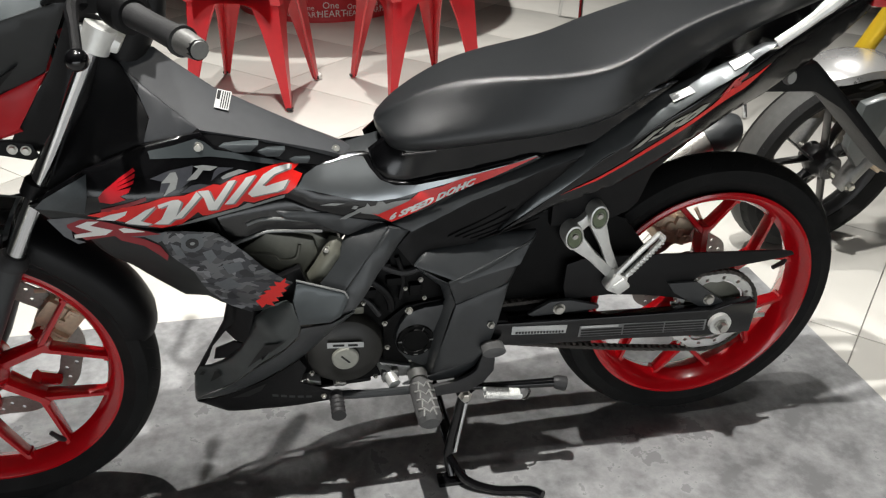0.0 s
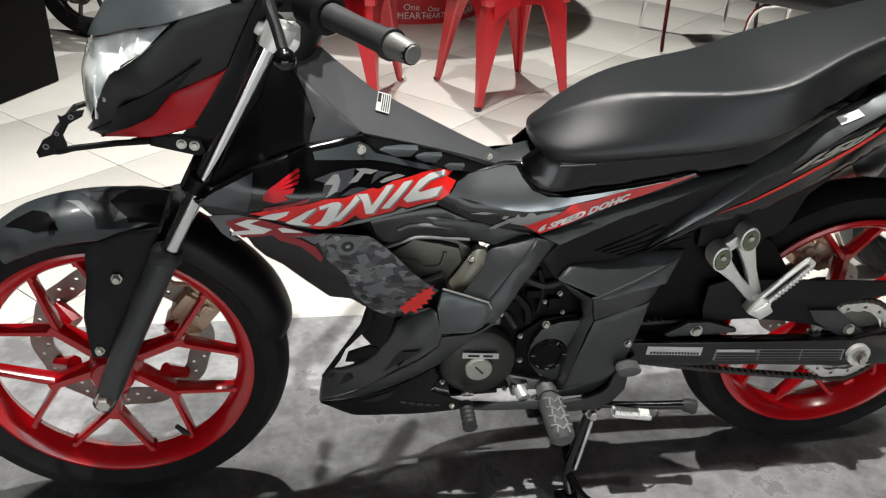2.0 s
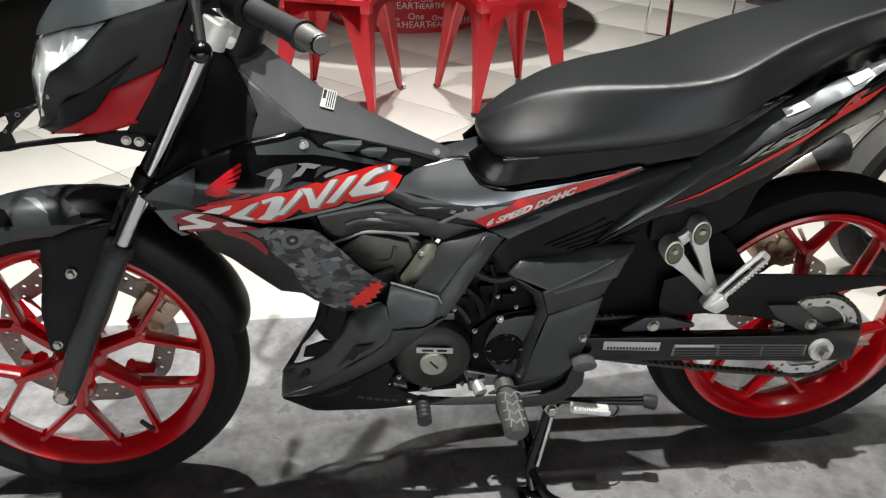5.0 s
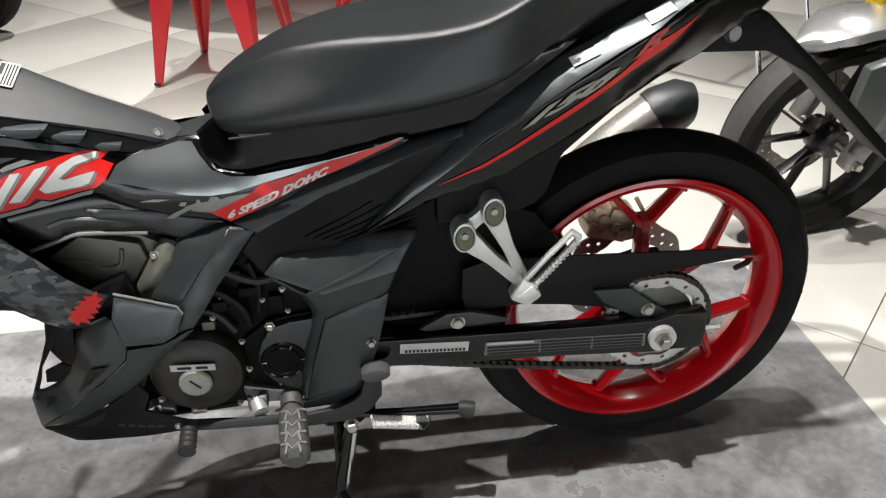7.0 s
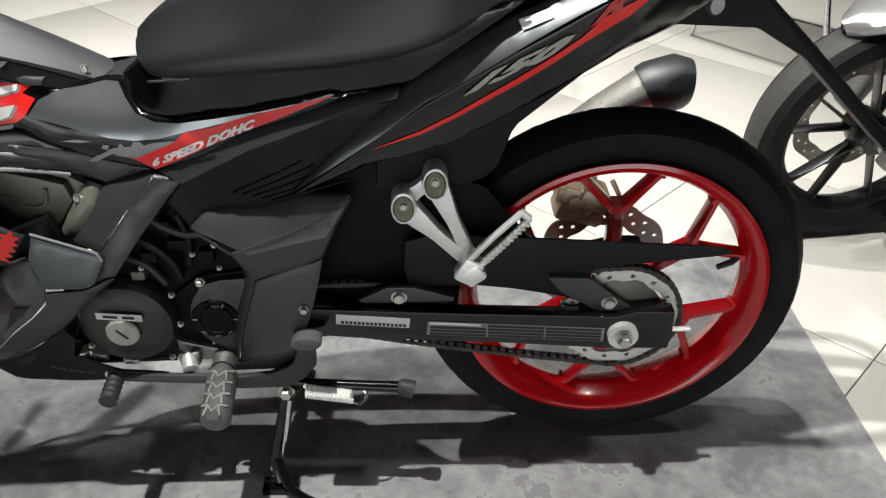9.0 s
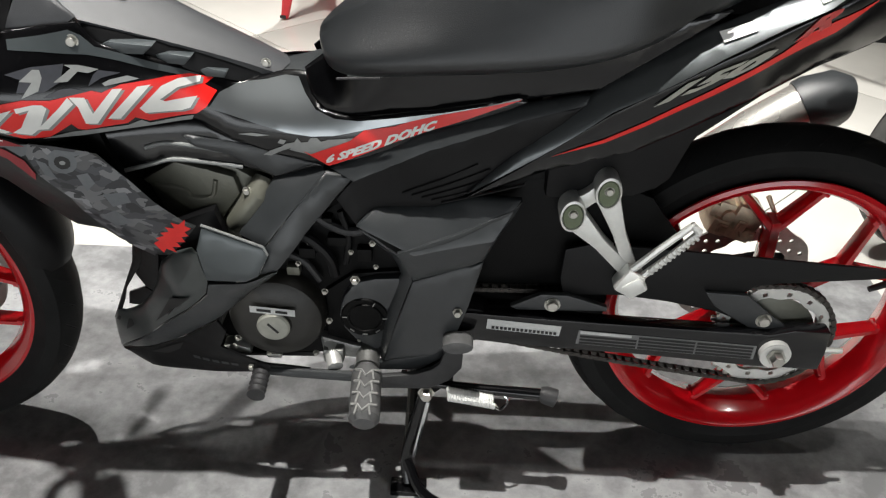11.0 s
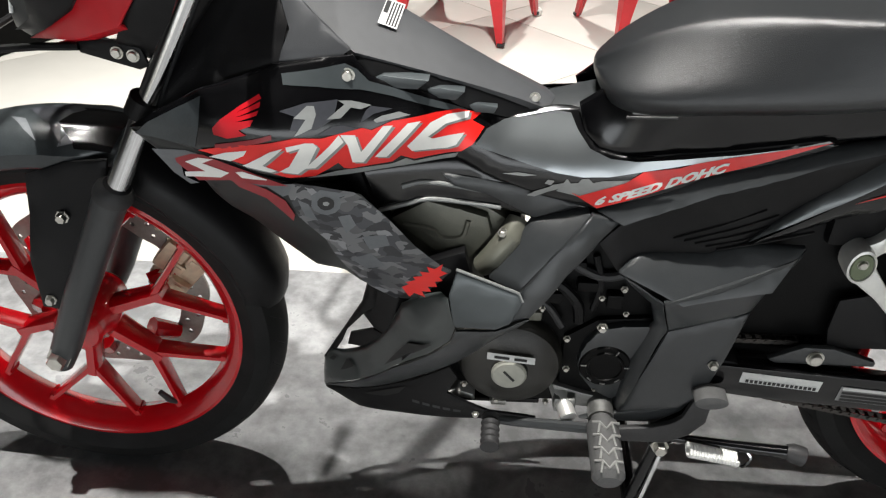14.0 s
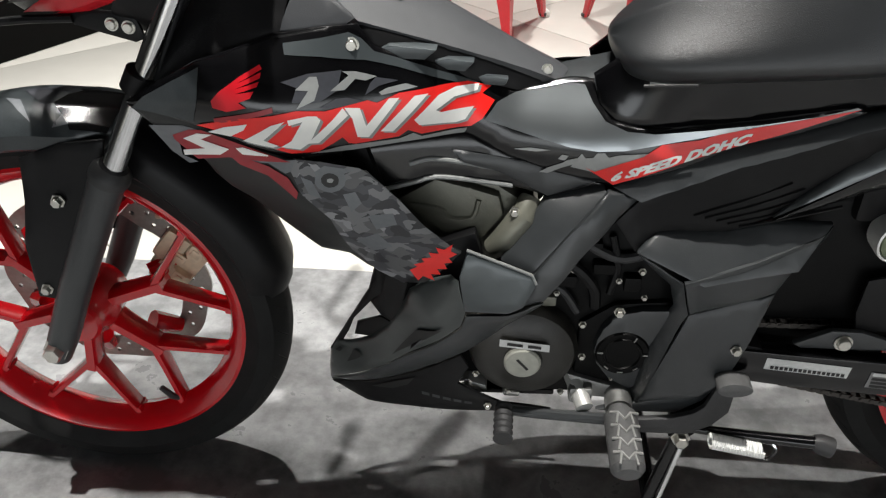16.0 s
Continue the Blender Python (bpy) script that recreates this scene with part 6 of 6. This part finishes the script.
decal("grey_band", [[(-0.0118, 0.5577), (-0.007, 0.5655), (-0.0014, 0.5745), (0.003, 0.569), (0.011, 0.5703), (0.0145, 0.5755), (0.0222, 0.5765), (0.027, 0.572), (0.037, 0.5757), (0.0742, 0.5816), (0.1549, 0.6113), (0.255, 0.647), (0.259, 0.646), (0.1557, 0.6065), (0.1023, 0.5873), (0.0752, 0.574), (0.053, 0.565), (0.0255, 0.5488), (0.0067, 0.5544)]], uw, SILVER_DECAL, up, 0.0009)
decal("red_strip", [[(0.004, 0.558), (0.014, 0.554), (0.062, 0.577), (0.079, 0.591), (0.115, 0.599), (0.132, 0.606), (0.17, 0.619), (0.259, 0.646), (0.192, 0.614), (0.109, 0.577), (0.035, 0.539)]], uw, RED, up, 0.0014, label="red strip with white lettering")
for splash in ([(-0.0444, 0.5487), (-0.0346, 0.5554), (-0.0212, 0.5617), (-0.0156, 0.5658), (-0.0056, 0.5689), (-0.0073, 0.5618), (-0.0207, 0.556), (-0.0352, 0.548)], [(-0.0258, 0.5662), (-0.0221, 0.5713), (-0.0148, 0.5707), (-0.0185, 0.5648)], [(-0.0736, 0.5738), (-0.0556, 0.5769), (-0.0344, 0.5755), (-0.0493, 0.5728)]):
    decal("grey_splash", [splash], uw, SILVER_DECAL, up, 0.0012)
decal("silver_band", [[(-0.4475, 0.6063), (-0.4076, 0.6121), (-0.3927, 0.6096), (-0.4185, 0.5972), (-0.4228, 0.5669), (-0.4067, 0.5599), (-0.4183, 0.5552), (-0.4336, 0.5706)], [(-0.3625, 0.5778), (-0.2917, 0.584), (-0.2838, 0.5774), (-0.3054, 0.567), (-0.3222, 0.5775), (-0.3476, 0.5733)]], dw, CAMO_GREY, low, 0.0008)
decal("red_ribbon", [[(-0.4241, 0.5961), (-0.4026, 0.6076), (-0.3879, 0.61), (-0.3426, 0.596), (-0.31, 0.585), (-0.298, 0.581), (-0.3404, 0.5784), (-0.3659, 0.5771), (-0.4054, 0.5645), (-0.4106, 0.5699), (-0.4243, 0.5894)]], dw, RED_DARK, low, 0.0012)
for bar in ([(-0.4132, 0.5935), (-0.394, 0.6047), (-0.3765, 0.6062), (-0.3917, 0.5966), (-0.3619, 0.5895), (-0.3744, 0.5791), (-0.42, 0.5676), (-0.4189, 0.5755), (-0.3913, 0.5839)], [(-0.3544, 0.592), (-0.3463, 0.5945), (-0.3204, 0.588), (-0.3206, 0.5865), (-0.3484, 0.585)]):
    decal("white_bar", [bar], dw, WHITE, low, 0.002)
decal("camo_print", [[(-0.299, 0.57), (-0.293, 0.585), (-0.266, 0.583), (-0.229, 0.576), (-0.216, 0.567), (-0.191, 0.542), (-0.165, 0.511), (-0.125, 0.474), (-0.148, 0.47), (-0.177, 0.43), (-0.19, 0.41), (-0.222, 0.424), (-0.248, 0.454), (-0.263, 0.512), (-0.29, 0.544)]], dw, CAMO, low, 0.0011, label="grey mechanical camouflage print")
decal("red_swash", [[(-0.365, 0.5812), (-0.3404, 0.5784), (-0.3227, 0.5739), (-0.3028, 0.5625), (-0.2935, 0.5459), (-0.2965, 0.5363), (-0.3075, 0.5476), (-0.3244, 0.5614), (-0.3547, 0.5695)]], dw, RED_DARK, low, 0.0013)
decal("camo_ring", [[(-0.243, 0.563), (-0.245, 0.556), (-0.25, 0.551), (-0.258, 0.548), (-0.265, 0.549), (-0.272, 0.553), (-0.275, 0.559), (-0.274, 0.565), (-0.27, 0.572), (-0.264, 0.576), (-0.256, 0.577), (-0.249, 0.574), (-0.244, 0.569)]], dw, CAMO_GREY, low, 0.0015)
decal("camo_ring", [[(-0.25, 0.563), (-0.251, 0.558), (-0.255, 0.555), (-0.261, 0.554), (-0.265, 0.556), (-0.268, 0.56), (-0.268, 0.565), (-0.265, 0.569), (-0.26, 0.571), (-0.255, 0.57), (-0.251, 0.567)]], dw, PRINT_SHADE_DARK, low, 0.0019)
decal("camo_ring", [[(-0.255, 0.563), (-0.257, 0.56), (-0.26, 0.56), (-0.262, 0.561), (-0.262, 0.564), (-0.259, 0.565), (-0.257, 0.565)]], dw, SILVER_DECAL, low, 0.0023)
decal("camo_piece", [[(-0.275, 0.571), (-0.264, 0.579), (-0.233, 0.574), (-0.25, 0.568), (-0.27, 0.561)], [(-0.247, 0.546), (-0.234, 0.549), (-0.228, 0.536), (-0.239, 0.525)], [(-0.222, 0.521), (-0.196, 0.524), (-0.192, 0.51), (-0.214, 0.503)], [(-0.239, 0.482), (-0.214, 0.497), (-0.198, 0.477), (-0.222, 0.464)], [(-0.289, 0.565), (-0.278, 0.561), (-0.269, 0.54), (-0.282, 0.545)]], dw, CAMO_GREY, low, 0.0015)
decal("red_flame", [[(-0.181, 0.441), (-0.172, 0.449), (-0.176, 0.452), (-0.164, 0.458), (-0.167, 0.463), (-0.156, 0.466), (-0.159, 0.473), (-0.148, 0.472), (-0.151, 0.481), (-0.142, 0.478), (-0.133, 0.486), (-0.135, 0.476), (-0.128, 0.472), (-0.137, 0.466), (-0.133, 0.46), (-0.142, 0.458), (-0.139, 0.45), (-0.15, 0.449), (-0.146, 0.441), (-0.157, 0.44), (-0.153, 0.43), (-0.166, 0.435), (-0.172, 0.425), (-0.177, 0.433)]], dw, RED, low, 0.0016)
lettering("lettering", "6 SPEED DOHC", 0.0310, 0.5430, 24.1, 0.0086, uw, WHITE, up, 0.6, 0.0022, 1.70, "white lettering")

# red metal chairs
def make_chair(m):
    c = empty("metal_chair", m)
    tagged(c, "glossy red pressed-steel chair beside the round table", "chair", "red chairs")
    sw_, sd, sh = 0.175, 0.175, 0.45
    seat_b = box(0.36, 0.36, 0.014, (0, 0, sh), 0.006)
    box(0.375, 0.02, 0.05, (0, -0.178, sh - 0.022), 0.006, seat_b)
    box(0.375, 0.02, 0.05, (0, 0.178, sh - 0.022), 0.006, seat_b)
    box(0.02, 0.375, 0.05, (-0.178, 0, sh - 0.022), 0.006, seat_b)
    box(0.02, 0.375, 0.05, (0.178, 0, sh - 0.022), 0.006, seat_b)
    part("seat", seat_b, CHAIR_RED, c)
    leg = bmesh.new()
    rows = []
    for z, w, off in ((0.0, 0.021, 0.03), (0.012, 0.024, 0.029), (0.1, 0.038, 0.021), (0.2, 0.056, 0.012), (0.3, 0.078, 0.004), (0.38, 0.104, -0.002), (0.43, 0.13, -0.005)):
        o = off
        ring = [(o, o), (o - 0.002, o - w), (o - 0.01, o - w - 0.004), (o - 0.013, o - w), (o - 0.011, o - 0.013), (o - w, o - 0.013), (o - w - 0.004, o - 0.01), (o - w, o - 0.002)]
        rows.append([leg.verts.new((x, y, z)) for x, y in ring])
    for p, q in zip(rows, rows[1:]):
        for k in range(8):
            leg.faces.new((p[k], p[(k + 1) % 8], q[(k + 1) % 8], q[k]))
    leg.faces.new(rows[0][::-1])
    leg.faces.new(rows[-1])
    lm = mesh_of("leg", leg, CHAIR_RED, 60)
    foot = mesh_of("foot", box(0.024, 0.024, 0.012, (0.022, 0.022, 0.006), 0.004), RUBBER)
    for sx in (-1, 1):
        for sy in (-1, 1):
            l = part("leg", lm, None, c, at=Matrix.Translation((sx * 0.18, sy * 0.18, 0.006)) @ Matrix.Diagonal((sx, sy, 1, 1)))
            part("foot", foot, None, l)
    arch = bmesh.new()
    for a in range(4):
        q = bmesh.new()
        n = 12
        top, bot = [], []
        for k in range(n + 1):
            t = -1 + 2 * k / n
            x = 0.15 * t
            z = 0.405 - 0.07 * abs(t) ** 3
            top.append(q.verts.new((x, -0.19 + 0.002, 0.432)))
            bot.append(q.verts.new((x, -0.192 - 0.006 * abs(t) ** 3, z)))
        for k in range(n):
            q.faces.new((top[k], top[k + 1], bot[k + 1], bot[k]))
        bmesh.ops.solidify(q, geom=q.faces[:], thickness=0.003)
        moved(q, Matrix.Rotation(radians(90 * a), 4, "Z"))
        merge(arch, q)
    part("apron", arch, CHAIR_RED, c)
    bk = tube(curve_pts([(-0.17, 0.17, 0.45), (-0.18, 0.21, 0.62), (-0.15, 0.235, 0.8), (0, 0.24, 0.85), (0.15, 0.235, 0.8), (0.18, 0.21, 0.62), (0.17, 0.17, 0.45)], 5), 0.012, 10)
    part("back_frame", bk, CHAIR_RED, c)
    part("back_splat", prism([(-0.06, 0.45), (0.06, 0.45), (0.075, 0.84), (-0.075, 0.84)], 0.205, 0.215, 0.002), CHAIR_RED, c)
    return c


chair = make_chair(pose(0.474, 2.184, 0, 0, 0, 16 + 180))
make_chair_2 = copy_thing(chair, pose(-0.19, 2.185, 0, 0, 0, -19 + 180))
cap_at = Matrix.Translation((0.072, 2.325, 0.0)) @ Matrix.Rotation(radians(90), 4, "X")
part("foot_cap", lathe([(0, -0.0), (0.017, 0.0), (0.02, 0.006), (0.018, 0.02), (0.01, 0.028), (0, 0.028)], 16), WHITE, make_chair_2, "white plastic foot cap", at=make_chair_2.matrix_basis.inverted() @ cap_at)

# round table with a red drum base
table = empty("round_table", pose(0.2, 3.75, 0))
tagged(table, "round table on a red drum base with white slogan print", "table")
part("tabletop", moved(lathe([(0, 0.0), (0.84, 0.0), (0.86, 0.012), (0.86, 0.03), (0.84, 0.04), (0, 0.04)], 96), Matrix.Translation((0, 0, 0.72)) @ Matrix.Rotation(radians(90), 4, "X")), TABLE_TOP, table)
DR = 0.47
part("drum", moved(lathe([(0, 0.0), (DR, 0.0), (DR, 0.02), (DR - 0.004, 0.03), (DR - 0.004, 0.7), (0, 0.7)], 96), Matrix.Rotation(radians(90), 4, "X")), CHAIR_RED, table, "red printed drum")


def drum_text(body, ang, z, size):
    cu = bpy.data.curves.new("slogan", "FONT")
    cu.body, cu.size, cu.align_x, cu.resolution_u = body, size, "CENTER", 2
    tmp = new("tmp", cu)
    me = bpy.data.meshes.new_from_object(tmp.evaluated_get(bpy.context.evaluated_depsgraph_get()))
    bpy.data.objects.remove(tmp)
    for q in me.vertices:
        a = radians(ang) + q.co.x / DR
        q.co = (DR * 1.003 * math.sin(a), -DR * 1.003 * math.cos(a), z + q.co.y)
    me.materials.clear()
    me.materials.append(WHITE)
    part("slogan", me, None, table)


for row, z in enumerate((0.03, 0.13, 0.23, 0.33, 0.43, 0.53)):
    for k in range(-6, 7):
        ang = k * 15 + (7 if row % 2 else 0) + 3
        big = 1.25 if (row + k) % 3 == 0 else 1.0
        drum_text("One", ang - 1.0, z + 0.036 * big, 0.04 * big)
        drum_text("HEART.", ang, z, 0.041 * big)


# other motorcycles, of which the front ends show
def front_end(root, phase, fork_mat, fender_mat, R=0.292, tread=TYRE_DUST, half=0.05):
    w = make_wheel("front_wheel", root, 0, R, R, half, R - 0.06, BLACK_RIM, phase, 0.05, 14, n=5, label="black cast wheel with thin forked spokes", tread=TYRE, spoke_wide=0.0052)
    part("brake_disc", disc_bm(0.1, 0.135, 0.06), DISC, w, "drilled steel brake disc")
    part("tread_band", lathe([(R - 0.0065, -half * 0.6), (R - 0.0012, -half * 0.3), (R + 0.0008, 0), (R - 0.0012, half * 0.3), (R - 0.0065, half * 0.6), (R - 0.009, half * 0.5), (R - 0.009, -half * 0.5)], 96, closed=True), tread, w, "dusty grey tread")
    for s in (-1, 1):
        part("fork_leg", tube([(0.0, s * 0.1, R), (0.06, s * 0.1, R + 0.14), (0.1, s * 0.1, R + 0.24)], [0.026, 0.026, 0.027], 16), ALU_DULL, root, "cast grey fork leg")
        part("fork_tube", tube([(0.1, s * 0.1, R + 0.24), (0.27, s * 0.1, R + 0.66)], 0.024, 16), fork_mat, root, "gold fork tube")
    part("axle", tube([(0, -0.12, R), (0, 0.12, R)], 0.014, 12), STEEL, root)
    part("brake_caliper", cm, None, root, at=Matrix.Translation((0.1, -0.075, R + 0.05)) @ Matrix.Rotation(radians(40), 4, "Y"))
    bm = bmesh.new()
    rows = []
    for k in range(21):
        t = k / 20
        a = radians(122 - 84 * t)
        hw = 0.074 * min(1, (max(t, 0.004) / 0.22) ** 0.5, 3 * (1.15 - t))
        lift = 0.006 * min(1, t / 0.2)
        ring = [(R + 0.008, -1.0), (R + 0.02 + lift, -0.92), (R + 0.03 + lift, -0.55), (R + 0.033 + lift, 0), (R + 0.03 + lift, 0.55), (R + 0.02 + lift, 0.92), (R + 0.008, 1.0)]
        pts = [(r * math.cos(a), s * hw, R + r * math.sin(a)) for r, s in ring] + [((r - 0.005) * math.cos(a), s * hw * 0.93, R + (r - 0.005) * math.sin(a)) for r, s in reversed(ring)]
        rows.append([bm.verts.new(q) for q in pts])
    m = len(rows[0])
    for p, q in zip(rows, rows[1:]):
        for k in range(m):
            bm.faces.new((p[k], p[(k + 1) % m], q[(k + 1) % m], q[k]))
    bm.faces.new(rows[0][::-1])
    bm.faces.new(rows[-1])
    part("front_mudguard", bm, fender_mat, root, "silver front mudguard" if fender_mat is SILVER else "black front mudguard")
    return w


def plain_rest(root, R=0.292):
    """The rest of a parked motorcycle, mostly out of sight."""
    make_wheel("rear_wheel", root, 1.34, R, R, 0.06, 0.224, BLACK_RIM, 0, 0.1, 17, n=5)
    part("body", prism([(0.3, 0.55), (0.28, 0.85), (0.4, 0.98), (0.6, 1.02), (0.78, 0.86), (1.1, 0.84), (1.5, 0.98), (1.5, 0.9), (1.15, 0.7), (0.95, 0.5), (0.6, 0.45)], -0.13, 0.13, 0.03), GREY_PAINT, root, "dark grey bodywork")
    part("engine_block", prism([(0.4, 0.22), (0.36, 0.5), (0.6, 0.55), (0.85, 0.5), (0.9, 0.3), (0.7, 0.2)], -0.12, 0.12, 0.03), ENGINE, root)
    part("handlebar", tube(curve_pts([(0.34, -0.29, 0.98), (0.28, -0.12, 1.0), (0.28, 0.12, 1.0), (0.34, 0.29, 0.98)], 4), 0.012, 10), DARK, root)
    part("side_stand", tube([(0.6, -0.12, 0.25), (0.62, -0.24, 0.01)], 0.012, 10), DARK, root)
    for s in (-1, 1):
        part("swing_arm", tube([(0.8, s * 0.1, 0.34), (1.34, s * 0.1, R)], 0.022, 10), DARK, root)


b2 = empty("motorcycle", pose(1.302, 0.644, 0, 9.2, 0, 7.9))
tagged(b2, "grey motorcycle with black wheels, silver mudguard and gold fork", "motorcycle")
front_end(b2, 18, GOLD, SILVER, 0.27)
plain_rest(b2, 0.27)
part("fork_guard", prism([(-0.076, 0.515), (-0.08, 0.45), (-0.077, 0.392), (-0.018, 0.329), (-0.005, 0.355), (0.022, 0.452), (0.02, 0.53), (-0.016, 0.53)], -0.135, -0.108, 0.007), GREY_PAINT, b2, "dark grey fork guard")
part("fork_foot", tube([(-0.024, -0.106, 0.255), (-0.012, -0.108, 0.275), (0.02, -0.108, 0.325), (0.075, -0.106, 0.365), (0.11, -0.104, 0.4)], [0.018, 0.024, 0.025, 0.024, 0.022], 14), ALU_DULL, b2, "cast grey fork foot")
part("guard_vent", prism([(-0.049, 0.526), (0.013, 0.541), (0.02, 0.533), (-0.016, 0.52)], -0.079, -0.07, 0.001), DARK, b2)
put_bolt(b2, -0.012, 0.273, 0.132, 1.6)

b3 = empty("motorcycle", pose(1.285, -0.16, 0, 3, 0, 8))
tagged(b3, "black motorcycle parked at the edge of the grey sheet", "motorcycle")
front_end(b3, 40, CHROME, BLACK_GLOSS, tread=TYRE)
plain_rest(b3)

b4 = empty("motorcycle", pose(-1.36, 3.02, 0, 3, 0, 150))
tagged(b4, "black motorcycle parked on the tiles by a dark plinth", "motorcycle")
front_end(b4, 10, ALU_DULL, DARK, tread=TYRE)
plain_rest(b4)

# dark plinth at the back, enlarged to stand in for shaded floor
pb = box(1.7, 1.5, 0.42, (0, 0, 0.21), 0.01)
plinth = empty("display_plinth", pose(-2.388, 1.907, 0, 0, 0, 63.4))
tagged(plinth, "low black display plinth, enlarged to cover floor that lies in shade", "plinth")
part("plinth_body", pb, PLINTH, plinth)
part("plinth_top", box(1.74, 1.54, 0.03, (0, 0, 0.435), 0.006), DARK, plinth)


# chrome-legged chairs with black seats
def make_visitor_chair(m):
    c = empty("visitor_chair", m)
    tagged(c, "black padded chair on slim chromed steel legs", "chair", "visitor chairs")
    for sx in (-1, 1):
        part("leg_frame", tube(curve_pts([(sx * 0.23, -0.26, 0.008), (sx * 0.22, -0.2, 0.25), (sx * 0.21, -0.17, 0.43), (sx * 0.21, 0.15, 0.43), (sx * 0.22, 0.21, 0.25), (sx * 0.23, 0.26, 0.008)], 5), 0.0105, 10), CHROME, c, "chromed tubular legs")
    part("seat", box(0.46, 0.44, 0.06, (0, 0, 0.47), 0.02), SEAT, c)
    part("backrest", box(0.44, 0.05, 0.36, (0, 0.22, 0.75), 0.02), SEAT, c)
    part("back_post", tube([(-0.19, 0.2, 0.44), (-0.19, 0.235, 0.62)], 0.0105, 10), CHROME, c)
    part("back_post", tube([(0.19, 0.2, 0.44), (0.19, 0.235, 0.62)], 0.0105, 10), CHROME, c)
    return c


vc = make_visitor_chair(pose(1.7, 1.93, 0, 0, 0, 40))
copy_thing(vc, pose(1.68, 2.97, 0, 0, 0, -8))

# floor tiles, laid diagonally
TS, JOINT = 0.606, 0.003
tb = box(TS - JOINT, TS - JOINT, 0.008, (0, 0, -0.004), 0.0008)
tile_mesh = mesh_of("tile", tb, TILE)
r2 = math.sqrt(0.5)
for i in range(-9, 12):
    for j in range(-8, 13):
        u, v = 0.73 + (i + 0.5) * TS, 0.967 + (j + 0.5) * TS
        x, y = (u + v) * r2, (v - u) * r2
        if -2.9 < x < 3.4 and -2.2 < y < 5.2:
            part("tile", tile_mesh, None, floor, at=Matrix.Translation((x, y, 0)) @ Matrix.Rotation(radians(45), 4, "Z"))
far = bmesh.new()
for i in range(-16, 18):
    for j in range(-16, 20):
        u, v = 0.73 + (i + 0.5) * TS, 0.967 + (j + 0.5) * TS
        x, y = (u + v) * r2, (v - u) * r2
        if not (-2.9 < x < 3.4 and -2.2 < y < 5.2) and RX0 + 0.45 < x < RX1 - 0.45 and RY0 + 0.45 < y < RY1 - 0.45:
            h = (TS - JOINT) / 2
            q = [far.verts.new((x + (a + c) * r2, y + (c - a) * r2, 0)) for a, c in ((-h, -h), (-h, h), (h, h), (h, -h))]
            far.faces.new(q)
tagged(part("tile_field", far, TILE, floor), kind="stuff")
